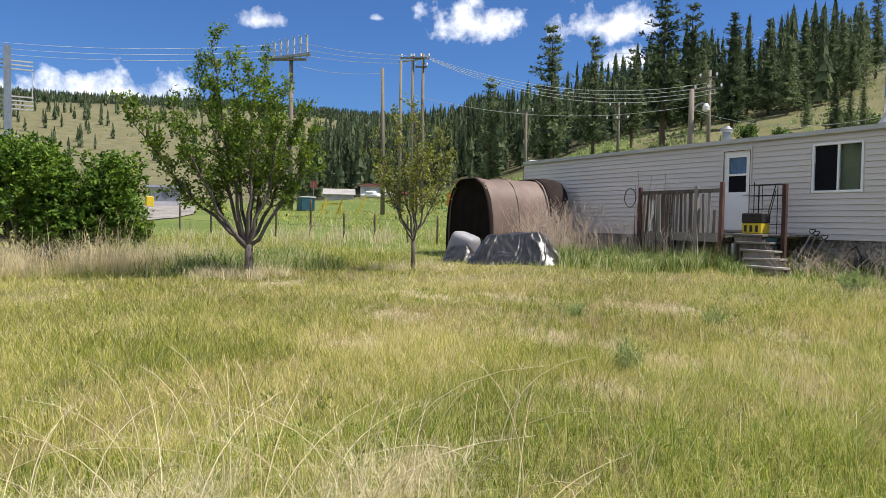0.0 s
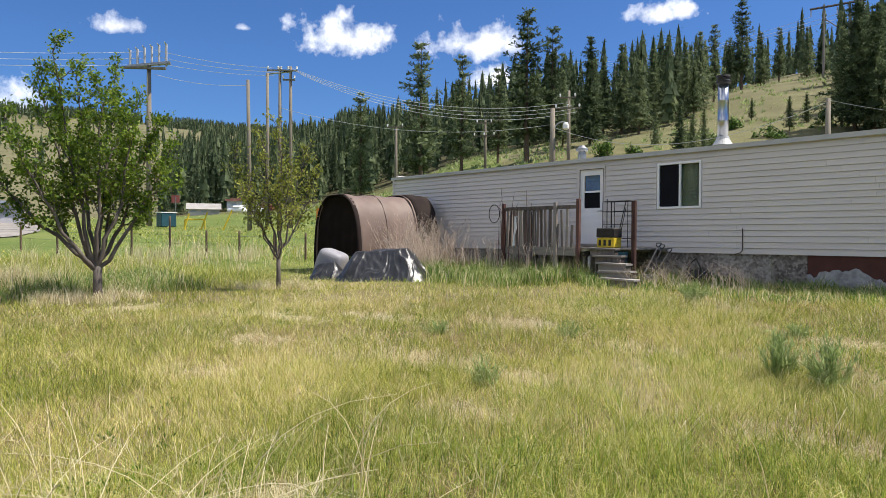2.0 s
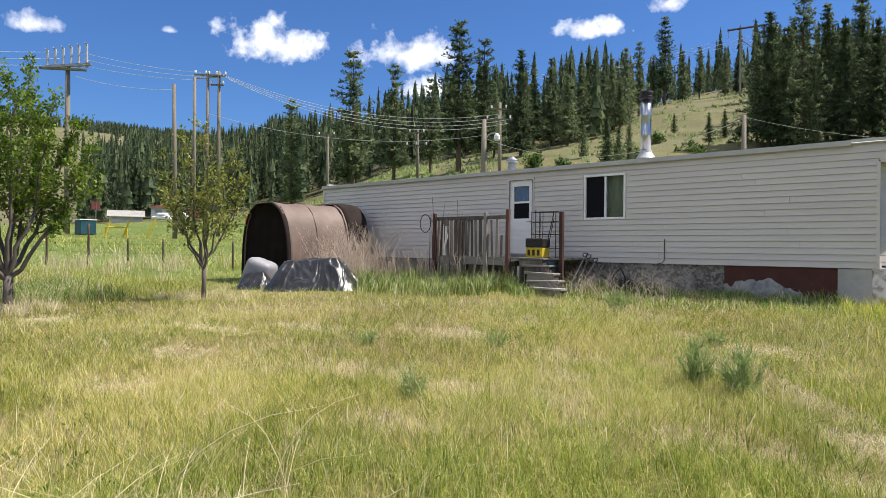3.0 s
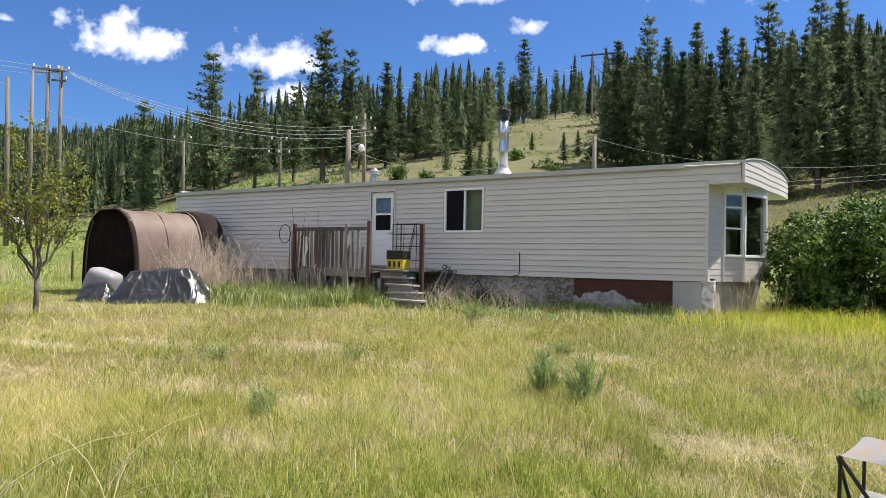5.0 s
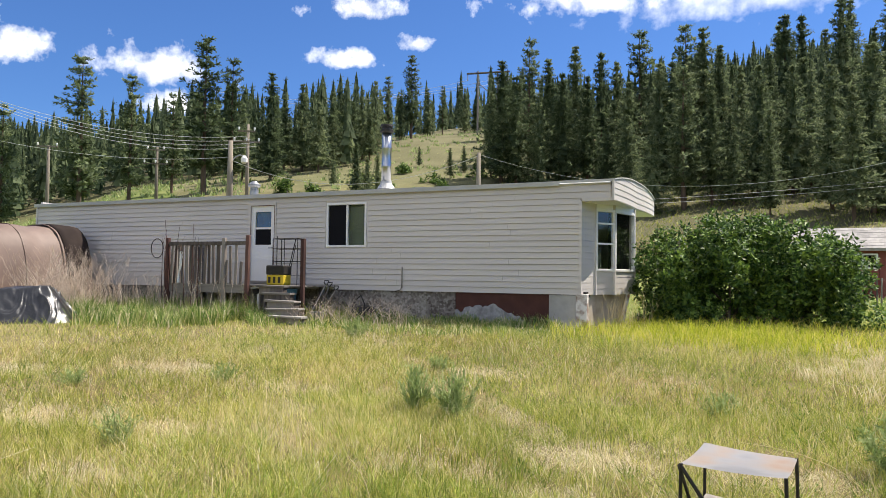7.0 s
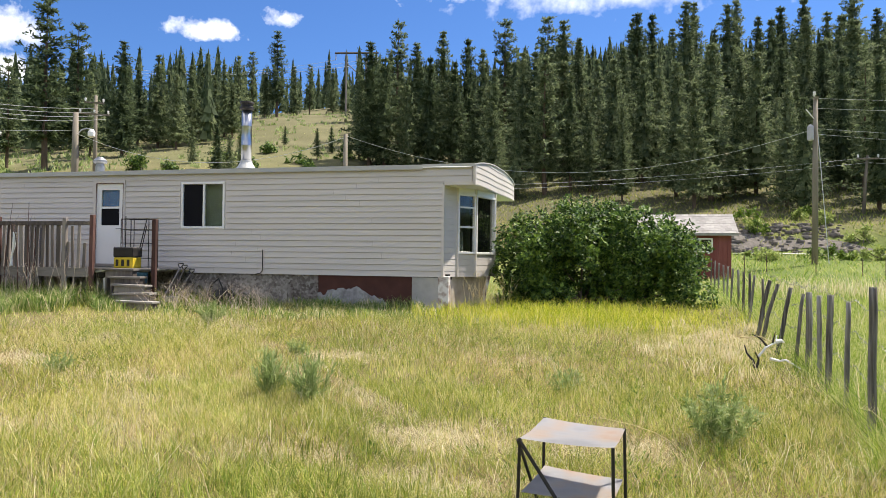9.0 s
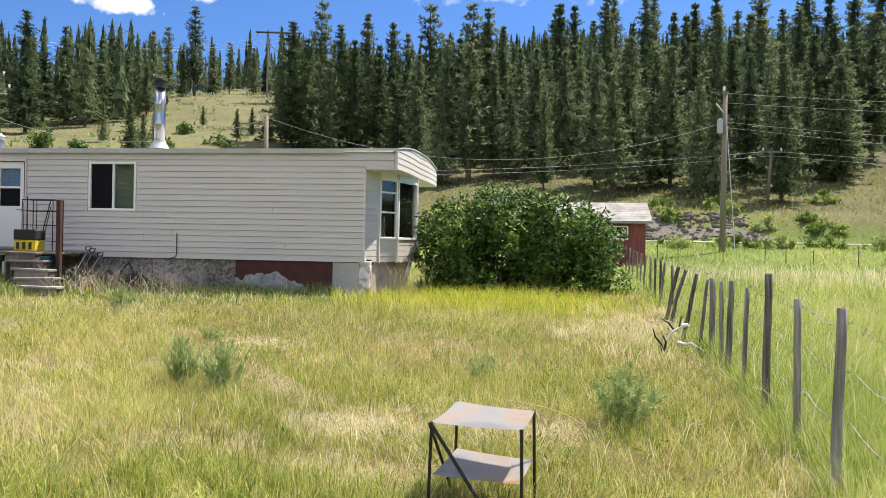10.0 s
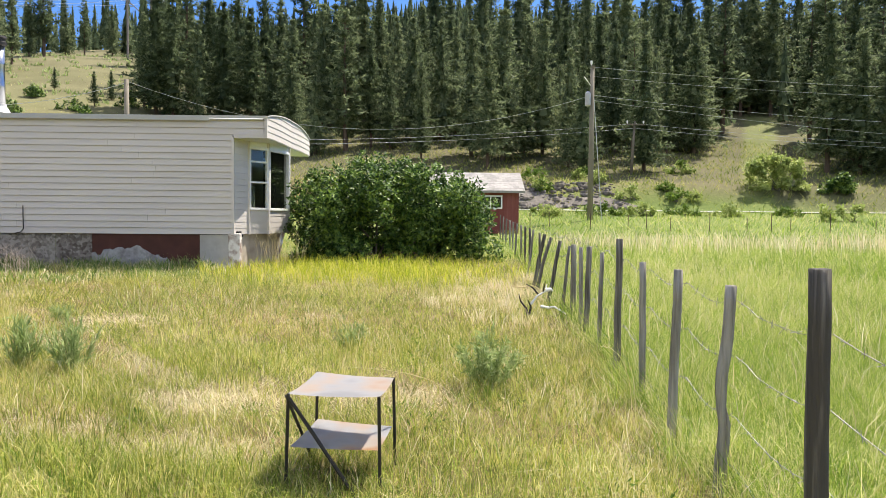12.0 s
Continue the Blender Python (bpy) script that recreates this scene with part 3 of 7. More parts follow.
# kind, azimuth, distance, elevation of the tip
PINES = [(0, -56.0, 85, 11.4), (4, -51.3, 84, 15.4), (0, -48.0, 86, 14.4), (4, -45.1, 96, 13.4), (0, -42.8, 88, 17.6), (4, -40.8, 90, 16.3),
         (1, -37.9, 100, 15.5), (6, -40.0, 104, 13.0), (3, -36.9, 112, 13.6), (1, -35.5, 112, 14.8), (3, -34.2, 108, 13.5), (2, -33.2, 116, 14.3)]
RIDGE = [(5, -32.3, 118, 14.3), (1, -30.8, 120, 14.6), (3, -31.5, 122, 13.6), (2, -29.8, 126, 15.3), (4, -28.8, 134, 15.7), (3, -30.2, 118, 13.2), (0, -26.9, 150, 17.3),
         (5, -25.6, 160, 14.8), (4, -24.4, 165, 15.0), (1, -22.6, 165, 14.8), (2, -21.8, 168, 14.0), (1, -27.8, 150, 14.2)]
YOUNG = [(3, -23.7, 95, 10.2), (5, -31.2, 82, 10.5), (3, -29.5, 78, 9.7), (5, -30.3, 80, 9.4), (3, -26.2, 105, 9.9), (5, -22.6, 100, 10.4), (1, -33.0, 88, 9.9)]
GROVE = [(3, -20.4, 96, 14.6), (1, -19.6, 92, 17.0), (4, -17.4, 96, 18.6), (5, -18.4, 90, 15.9), (3, -15.9, 94, 17.0), (1, -16.6, 88, 14.5), (3, -13.8, 96, 17.9),
         (5, -14.8, 90, 16.0), (2, -11.8, 96, 17.4), (6, -12.8, 90, 15.6), (4, -8.8, 102, 18.7), (1, -10.6, 98, 16.6), (2, -9.7, 86, 15.1), (5, -7.4, 92, 16.4)]
WOOD = [(4, -5.5, 98, 19.0), (1, -4.2, 100, 18.6), (5, -6.4, 92, 16.4), (0, -5.7, 82, 12.6), (3, -3.0, 98, 17.2), (6, -1.6, 92, 15.6), (2, -0.3, 90, 15.0), (1, 1.4, 104, 18.8),
        (3, 0.4, 98, 16.4), (5, 2.6, 94, 15.8), (2, 4.4, 88, 14.0), (3, 5.0, 106, 19.3), (1, 7.9, 122, 18.8), (5, 6.6, 96, 15.8)]
EAST = [(3, 8.8, 92, 15.0), (2, 10.9, 104, 17.5), (6, 9.8, 92, 14.2), (1, 11.6, 94, 15.4), (3, 13.2, 104, 17.4), (5, 14.2, 94, 15.6), (2, 15.4, 100, 17.2), (4, 16.4, 94, 16.2),
        (1, 17.6, 90, 14.9), (3, 18.6, 102, 17.2), (5, 19.6, 92, 15.4), (1, 20.9, 92, 16.0), (3, 22.0, 96, 15.6), (4, 23.2, 98, 16.4)]
FRONT = [(1, -11.4, 78, 11.6), (5, -9.2, 74, 10.8), (2, -7.2, 72, 11.2), (0, -5.2, 76, 12.4), (6, -3.4, 72, 10.4), (1, -1.8, 74, 11.8), (5, 0.6, 71, 10.2), (2, 2.0, 75, 11.6), (1, 3.6, 72, 12.2), (6, 5.6, 70, 11.0), (5, 7.0, 74, 12.6), (1, 8.4, 70, 10.6)]
FRONT += [(5, 9.6, 75, 12.8), (1, 11.2, 71, 11.6), (6, 12.6, 74, 12.4), (2, 13.8, 70, 10.8), (5, 15.4, 76, 13.0), (4, 16.8, 74, 12.8), (1, 18.2, 72, 12.2), (6, 19.6, 76, 13.0), (1, 21.2, 74, 12.6), (5, 22.2, 78, 13.2)]
UNDER = [(k % 3 * 2 + 1 if k % 3 < 2 else 2, -9.5 + 1.06 * k, 79 + 5 * math.sin(k * 2.3), 10.6 + 1.3 * math.sin(k * 1.7)) for k in range(0, 31, 2)]
CREST = [(k % 3 + 1 if k % 4 else 5, 1.0 + 1.5 * k, 128 + 8 * math.sin(k * 1.9), 18.2 + 1.0 * math.sin(k * 2.7)) for k in range(23)]
GAPS = [(3, 24.4, 118, 16.8), (6, 25.4, 124, 16.6), (3, 26.4, 120, 16.9)]
LOWEDGE = [(6, 30.4, 76, 13.0), (2, 31.4, 70, 11.8), (0, 32.2, 75, 13.4), (5, 33.6, 71, 12.2), (1, 35.0, 76, 13.2), (3, 31.6, 84, 13.6), (5, 34.4, 84, 13.8), (2, 37.0, 74, 12.6)]
EDGE = [(4, 29.0, 96, 15.2), (0, 29.8, 96, 15.4), (4, 31.0, 96, 15.6), (5, 32.4, 94, 14.6), (0, 33.2, 92, 15.4), (1, 34.0, 96, 15.2), (5, 36.0, 96, 15.2)]
for grove in (PINES, RIDGE, YOUNG, GROVE, WOOD, EAST, EDGE, CREST, GAPS):
    for kind, az, r, tip in grove:
        plant(kind, az, r, tip)
for kind, az, r, tip in FRONT + UNDER + LOWEDGE:
    plant(kind, az + tree_rng.uniform(-.9, .9), r + tree_rng.uniform(-4, 9), tip + tree_rng.uniform(-.8, 4.2))


def forest():
    """The woods farther off, too many to count, as one mesh of small conifers."""
    rng = np.random.default_rng(5)
    small = []
    for i in range(5):
        v, f = boughs(np.random.default_rng(140 + i), 1.0, .19 + .015 * i, .05 + .03 * (i % 3), 15, 5, 3, 1, 1.0, size=1.4)
        v2, f2 = skirts(np.random.default_rng(40 + i), 1.0, .085 + .008 * i, .08, 11, 6, .45)
        f = f + [tuple(j + len(v) for j in q) for q in f2]
        v = v + v2
        small.append((np.array(v), np.array(f)))
    tiny = []
    for i in range(4):
        v, f = skirts(np.random.default_rng(60 + i), 1.0, .10 + .016 * i, .04, 7, 6, .4)
        tiny.append((np.array(v), np.array(f)))
    spots = []

    def scatter(n, az, r, h, skip=None):
        for _ in range(n):
            a, d = rng.uniform(*az), math.sqrt(rng.uniform(r[0] ** 2, r[1] ** 2))
            if skip and skip(a, d):
                continue
            spots.append((a, d, rng.uniform(*h)))

    scatter(230, (-8, 38), (100, 170), (12, 17.5), lambda a, d: (24.5 < a < 26.7 and d < 118) or (a > 28 and rng.random() < .5))
    scatter(230, (-8, 40), (170, 300), (12, 18))
    scatter(110, (-21, -8), (100, 200), (9, 15))
    scatter(120, (-44, -21), (150, 260), (10, 17), lambda a, d: a > -30 and d < 165)
    scatter(60, (-44, -31), (112, 150), (11, 16))
    scatter(330, (-69, -44), (120, 240), (9, 16))
    scatter(700, (-70, -46), (230, 440), (11, 17))
    scatter(130, (-98, -60), (420, 700), (9, 15))
    scatter(110, (-71, -55), (122, 170), (9, 14), lambda a, d: -69 < a < -63 and d < 140)
    scatter(80, (-98, -64), (330, 640), (9, 15))
    scatter(50, (-98, -62), (600, 720), (10, 16))
    scatter(2600, (-98, -56), (680, 980), (8, 13), lambda a, d: d < 720 + 40 * math.sin(a * 0.5))
    vs, fs, n = [], [], 0
    for a, d, h in spots:
        b = bearing(a)
        x, y = SHIFT[0] + b.x * d, SHIFT[1] + b.y * d
        v, f = small[rng.integers(5)] if d < 300 else tiny[rng.integers(4)]
        t = rng.uniform(0, 6.28)
        c, s = math.cos(t), math.sin(t)
        w = h * rng.uniform(.85, 1.2)
        vs.append(np.stack([x + (v[:, 0] * c - v[:, 1] * s) * w, y + (v[:, 0] * s + v[:, 1] * c) * w, ground(x, y) - 0.3 + v[:, 2] * h], 1))
        fs.append(f + n)
        n += len(v)
    tagged(shown("conifer_forest", mesh_of("conifer_forest", np.concatenate(vs), np.concatenate(fs)), M["fir"]),
           "dark green conifer forest covering the far hills", "forest", kind="stuff")


forest()

# ---------------------------------------------------------------- mobile home
WALL, X0, X1 = 16.0, -19.5, -2.70        # face of the long wall, its two ends
LOW, HIGH, DEEP = 1.40, 3.72, 4.25       # foot and head of the siding, depth of the house
EXPOSE = 0.127


def blank(lo, hi):
    bm = bmesh.new()
    return box(bm, lo, hi)


def siding_profile(bm, a, b, z, out, drop=0.0, lip=.022):
    """One lap board between two points at height z; out: unit normal of its face."""
    a, b, out = Vector((*a, z)), Vector((*b, z)), Vector(out)
    up = Vector((0, 0, 1))
    e = EXPOSE - drop
    section = [(lip, 0.0), (0.004, e * .97), (0.0, e), (-0.006, e), (-0.006, 0.0)]
    ends = []
    for p in (a, b):
        ends.append([bm.verts.new(p + out * o + up * h) for o, h in section])
    k = len(section)
    for i in range(k):
        j = (i + 1) % k
        bm.faces.new((ends[0][i], ends[1][i], ends[1][j], ends[0][j]))
    bm.faces.new(ends[0][::-1])
    bm.faces.new(ends[1])


house = thing("mobile_home", (-11, WALL, 0.7), "long beige vinyl-sided mobile home on a raised skirting", "house")
DOOR = (-11.30, -10.56, 1.58, 3.50)
WINDOW = (-9.00, -7.865, 2.42, 3.51)

# wall core, with its openings
wall = part("front_wall", (lambda bm: (
    box(bm, (X0, WALL, LOW), (DOOR[0], WALL + .1, HIGH)), box(bm, (DOOR[1], WALL, LOW), (WINDOW[0], WALL + .1, HIGH)),
    box(bm, (WINDOW[1], WALL, LOW), (X1, WALL + .1, HIGH)), box(bm, (DOOR[0], WALL, DOOR[3]), (DOOR[1], WALL + .1, HIGH)),
    box(bm, (DOOR[0], WALL, LOW), (DOOR[1], WALL + .1, DOOR[2])), box(bm, (WINDOW[0], WALL, LOW), (WINDOW[1], WALL + .1, WINDOW[2])),
    box(bm, (WINDOW[0], WALL, WINDOW[3]), (WINDOW[1], WALL + .1, HIGH)), bm)[-1])(bmesh.new()), M["siding"], house)
part("rear_wall", blank((X0, WALL + DEEP - .1, LOW), (X1, WALL + DEEP, HIGH)), M["siding"], house)
part("far_end_wall", blank((X0, WALL + .1, LOW), (X0 + .1, WALL + DEEP - .1, HIGH + .15)), M["siding"], house)
# floor and inner wall are painted near-black so the rooms look unlit
part("house_floor", blank((X0, WALL + .1, LOW - .06), (X1 + .1, WALL + DEEP - .1, LOW + .06)), M["darkroom"], house)
part("inner_wall", blank((X0 + .1, WALL + 2.6, LOW + .06), (X1 - .4, WALL + 2.68, HIGH)), M["darkroom"], house)

# lap boards of the long wall
rows = int((HIGH - LOW) / EXPOSE)
holes = [(DOOR[0] - .10, DOOR[1] + .05, DOOR[2] - .05, DOOR[3] + .10), (WINDOW[0] - .02, WINDOW[1] + .02, WINDOW[2] - .02, WINDOW[3] + .02)]
lap_rng = random.Random(4)
for k in range(rows):
    z = LOW + k * EXPOSE
    cuts = [X0]
    for a, b, lo, hi in holes:
        if z + EXPOSE * .55 > lo and z + EXPOSE * .45 < hi:
            cuts += [a, b]
    cuts.append(X1 + (0.685 if z > 3.40 else 0.0))
    for a, b in zip(cuts[::2], cuts[1::2]):
        # long runs are joined from shorter panels
        joints = [a]
        while b - joints[-1] > 4.6:
            joints.append(joints[-1] + lap_rng.uniform(2.6, 3.7))
        joints.append(b)
        for p, q in zip(joints, joints[1:]):
            bm = bmesh.new()
            siding_profile(bm, (p, WALL), (q - .002, WALL), z, (0, -1, 0))
            part("siding_board", bm, M["siding"], wall)

# roof, its edge strip and the rounded awning end
def roof_section(x0, x1):
    bm = bmesh.new()
    n = 10
    ends = []
    for x in (x0, x1):
        ring = []
        for i in range(n + 1):
            u = i / n
            ring.append(bm.verts.new((x, WALL - .05 + (DEEP + .1) * u, HIGH + 0.02 + 0.19 * math.sin(math.pi * u) ** .8)))
        ring += [bm.verts.new((x, WALL + DEEP + .05, HIGH)), bm.verts.new((x, WALL - .05, HIGH))]
        ends.append(ring)
    k = len(ends[0])
    for i in range(k):
        j = (i + 1) % k
        bm.faces.new((ends[0][i], ends[1][i], ends[1][j], ends[0][j]))
    bm.faces.new(ends[0][::-1])
    bm.faces.new(ends[1])
    return bm


part("roof", roof_section(X0 - .05, X1 + .62), M["roofmetal"], house, "pale metal roof with a low curve")
bm = bmesh.new()
box(bm, (X0 - .06, WALL - .08, HIGH - .025), (X1 - .45, WALL - .052, HIGH + .075))
box(bm, (X1 - .45, WALL - .07, HIGH + .03), (X1 + .695, WALL - .052, HIGH + .085))
part("drip_edge", bm, M["roofmetal"], house, "dented pale metal drip edge")

# the end: a bowed overhang above a small bay window
XE = X1 + .685
SOFFIT = 3.37
PROW = [(XE, WALL - .04), (X1 + .80, WALL + 2.13), (X1 + .89, WALL + DEEP + .04)]


def prow_top(u):
    """Head of the overhang along its bowed face; u from 0 to 1 over the whole width."""
    return HIGH + .07 + .19 * math.sin(math.pi * u) ** .8


def wall_panel(bm, a, b, lo, hi, thick=.06):
    """An upright slab between two points of the plan, its face on their line, thickness inwards (to the left of a to b)."""
    a, b = Vector((*a, 0)), Vector((*b, 0))
    n = Vector((-(b - a).y, (b - a).x, 0)).normalized() * thick
    q = []
    for p in (a, b, b + n, a + n):
        q.append((bm.verts.new((p.x, p.y, lo)), bm.verts.new((p.x, p.y, hi))))
    for i in range(4):
        j = (i + 1) % 4
        bm.faces.new((q[i][0], q[j][0], q[j][1], q[i][1]))
    bm.faces.new([k[0] for k in q][::-1])
    bm.faces.new([k[1] for k in q])
    return bm


def out_of(a, b):
    d = Vector((b[0] - a[0], b[1] - a[1], 0)).normalized()
    return (d.y, -d.x, 0)


def prow_point(u):
    a, b = (PROW[0], PROW[1]) if u <= .5 else (PROW[1], PROW[2])
    k = u * 2 if u <= .5 else u * 2 - 1
    bow = .03 * math.sin(math.pi * k)
    return a[0] + (b[0] - a[0]) * k + bow, a[1] + (b[1] - a[1]) * k


STEPS = 24
bm = bmesh.new()
ring = []
for i in range(STEPS + 1):
    u = i / STEPS
    x, y = prow_point(u)
    t = prow_top(u)
    ring.append([bm.verts.new(p) for p in ((x, y, SOFFIT), (x, y, t), (x - .05, y, t), (x - .05, y, SOFFIT))])
for p, q in zip(ring, ring[1:]):
    for k in range(4):
        bm.faces.new((p[k], q[k], q[(k + 1) % 4], p[(k + 1) % 4]))
bmesh.ops.recalc_face_normals(bm, faces=bm.faces)
part("awning_end", bm, M["siding"], house, "bowed siding panel closing the roof overhang")
bm = bmesh.new()
lid, under = [], []
for i in range(STEPS + 1):
    u = i / STEPS
    x, y = prow_point(u)
    lid.append((bm.verts.new((X1 + .6, WALL - .04 + (DEEP + .08) * u, HIGH + .05 + .19 * math.sin(math.pi * u) ** .8)), bm.verts.new((x + .03, y, prow_top(u) + .015))))
for p, q in zip(lid, lid[1:]):
    bm.faces.new((p[0], p[1], q[1], q[0]))
bmesh.ops.recalc_face_normals(bm, faces=bm.faces)
bmesh.ops.solidify(bm, geom=bm.faces[:], thickness=.02)
part("awning_roof", bm, M["roofmetal"], house)
bm = bmesh.new()
strips = []
for i in range(STEPS + 1):
    x, y = prow_point(i / STEPS)
    strips.append([bm.verts.new(p) for p in ((X1 - .06, WALL + DEEP * i / STEPS, SOFFIT - .012), (x - .01, y, SOFFIT - .012), (x - .01, y, SOFFIT + .012), (X1 - .06, WALL + DEEP * i / STEPS, SOFFIT + .012))])
for p, q in zip(strips, strips[1:]):
    for k in range(4):
        bm.faces.new((p[k], q[k], q[(k + 1) % 4], p[(k + 1) % 4]))
bmesh.ops.recalc_face_normals(bm, faces=bm.faces)
part("soffit", bm, M["white"], house)
part("awning_trim", blank((X1 + .03, WALL - .034, SOFFIT - .014), (XE - .03, WALL + .03, SOFFIT + .066)), M["siding"], house)
part("corner_trim", blank((XE - .03, WALL - .062, SOFFIT - .014), (XE + .022, WALL + .02, HIGH + .07)), M["siding"], house)
part("awning_side", blank((X1, WALL - .0, SOFFIT + .03), (XE - .06, WALL + .05, HIGH)), M["siding"], house)
for k in range(5):
    z = SOFFIT + .004 + k * EXPOSE
    bm = bmesh.new()
    runs = []
    for i in range(STEPS + 1):
        u = i / STEPS
        x, y = prow_point(u)
        e = min(EXPOSE, prow_top(u) - z)
        if e > .03:
            runs.append([bm.verts.new(p) for p in ((x + .014, y, z), (x + .004, y, z + e), (x - .006, y, z + e), (x - .006, y, z))])
        elif runs:
            break
    for p, q in zip(runs, runs[1:]):
        for j in range(4):
            bm.faces.new((p[j], q[j], q[(j + 1) % 4], p[(j + 1) % 4]))
    bm.faces.new(runs[0])
    bm.faces.new(runs[-1][::-1])
    bmesh.ops.recalc_face_normals(bm, faces=bm.faces)
    part("siding_board", bm, M["siding"], house)

BAY = [(X1, WALL), (X1 + .18, WALL + .58), (X1 + .50, WALL + 1.04), (X1 + .77, WALL + 2.02), (X1 + .20, WALL + 2.5), (X1, WALL + DEEP)]
SILL = 1.90
for k, (a, b) in enumerate(zip(BAY, BAY[1:])):
    head = SOFFIT if k in (0, 3, 4) else SILL
    bm = bmesh.new()
    wall_panel(bm, a, b, LOW, head)
    part("bay_panel", bm, M["siding"], house)
    if k < 3:
        d = Vector((b[0] - a[0], b[1] - a[1])).normalized() * .03
        for i in range(int((head - LOW) / EXPOSE) + 1):
            z = LOW + i * EXPOSE
            cut = max(0, z + EXPOSE - head)
            if EXPOSE - cut < .03:
                continue
            bm = bmesh.new()
            siding_profile(bm, (a[0] + d.x, a[1] + d.y), (b[0] - d.x, b[1] - d.y), z, out_of(a, b), cut, .008)
            part("siding_board", bm, M["siding"], house)
# near-black sheets added so that the room behind the bay looks unlit
bm = bmesh.new()
wall_panel(bm, (X1 + .66, WALL + 1.98), (X1 + .10, WALL + 2.44), LOW + .06, SOFFIT - .02, .01)
wall_panel(bm, (X1 + .10, WALL + 2.44), (X1 - .05, WALL + DEEP - .15), LOW + .06, SOFFIT - .02, .01)
part("bay_lining", bm, M["darkroom"], house)
part("curtain", blank((X1 + .14, WALL + .86, SILL + .05), (X1 + .24, WALL + .90, 2.40)), M["curtain"], house, "dull curtain drawn aside behind the bay window")
# corner posts of the bay and of the house
for p in BAY[:4]:
    part("corner_trim", blank((p[0] - .03, p[1] - .03, LOW - .01), (p[0] + .03, p[1] + .03, SOFFIT)), M["siding"], house)
bm = bmesh.new()
box(bm, (X0 - .03, WALL - .03, LOW), (X0 + .05, WALL + .05, HIGH))
part("corner_trim", bm, M["siding"], house)


def window_unit(name, a, b, lo, hi, rails=(), posts=(), label="", dark=False, screened=False):
    """A framed window on the line a to b of the plan: frame bars and panes as parts."""
    a, b = Vector((*a, 0)), Vector((*b, 0))
    d = (b - a).normalized()
    out = Vector((d.y, -d.x, 0))
    ln = (b - a).length
    turn = Matrix.Rotation(math.atan2(d.y, d.x), 4, "Z")
    frame_bm = bmesh.new()

    def bar(x0, x1, z0, z1, y0=-.03, y1=.05):
        made = box(bmesh.new(), (x0, y0, z0), (x1, y1, z1), bevel=.006)
        made.transform(Matrix.Translation(a) @ turn)
        tmp = bpy.data.meshes.new("t")
        made.to_mesh(tmp)
        made.free()
        frame_bm.from_mesh(tmp)
        bpy.data.meshes.remove(tmp)

    t = .055
    bar(0, ln, lo, lo + t)
    bar(0, ln, hi - t, hi)
    bar(0, t, lo + t, hi - t)
    bar(ln - t, ln, lo + t, hi - t)
    for z in rails:
        bar(t, ln - t, z - .02, z + .02, -.02)
    for x in posts:
        bar(ln * x - .025, ln * x + .025, lo + t, hi - t, -.02)
    fr = part(name, frame_bm, M["white"], house, label or "white vinyl window frame")
    xs = [t] + [ln * x for x in posts] + [ln - t]
    zs = [lo + t] + list(rails) + [hi - t]
    for p, q in zip(xs, xs[1:]):
        for s, u in zip(zs, zs[1:]):
            gb = box(bmesh.new(), (p + .005, .012, s + .005), (q - .005, .017, u - .005))
            gb.transform(Matrix.Translation(a) @ turn)
            g = part("pane", gb, M["screen" if screened and p == xs[0] else "glass"], fr, "black insect screen" if screened and p == xs[0] else "")
            g.visible_shadow = False
    return fr


window_unit("window_frame", (WINDOW[0], WALL), (WINDOW[1], WALL), WINDOW[2], WINDOW[3], posts=(.52,), screened=True)
window_unit("bay_window_frame", BAY[1], BAY[2], SILL, SOFFIT - .12, rails=(2.50, 2.94), label="white bay window frame with a raised sash")
window_unit("bay_window_frame", BAY[2], BAY[3], SILL, SOFFIT - .12)
for a, b in zip(BAY[1:3], BAY[2:4]):
    bm = bmesh.new()
    wall_panel(bm, a, b, SOFFIT - .12, SOFFIT)
    part("bay_header", bm, M["white"], house)
# grey-green sheet behind half of the window, giving that pane its green
part("blind", blank((WINDOW[0] + .57, WALL + .10, WINDOW[2] + .02), (WINDOW[1] - .04, WALL + .11, WINDOW[3] - .02)), M["curtain"], house, "grey-green sheet behind one half of the window")

# door with frame, two lights and lever
bm = bmesh.new()
box(bm, (DOOR[0] - .09, WALL - .035, DOOR[2] - .02), (DOOR[0], WALL + .08, DOOR[3] + .09))
box(bm, (DOOR[1], WALL - .035, DOOR[2] - .02), (DOOR[1] + .05, WALL + .08, DOOR[3] + .09))
box(bm, (DOOR[0], WALL - .035, DOOR[3]), (DOOR[1], WALL + .08, DOOR[3] + .09))
door = part("door_frame", bm, M["siding"], house, "narrow beige door frame")
bm = bmesh.new()
for x0, x1, z0, z1 in ((DOOR[0] - .012, DOOR[0] + .004, DOOR[2], DOOR[3]), (DOOR[1] - .004, DOOR[1] + .012, DOOR[2], DOOR[3]), (DOOR[0], DOOR[1], DOOR[3] - .004, DOOR[3] + .012)):
    box(bm, (x0, WALL - .038, z0), (x1, WALL - .034, z1))
part("weatherstrip", bm, M["rust"], door, "dark weatherstrip round the door")
bm = bmesh.new()
GL = (-11.18, -10.68, 2.50, 3.35)
box(bm, (DOOR[0], WALL, DOOR[2]), (DOOR[1], WALL + .045, GL[2]))
box(bm, (DOOR[0], WALL, GL[3]), (DOOR[1], WALL + .045, DOOR[3]))
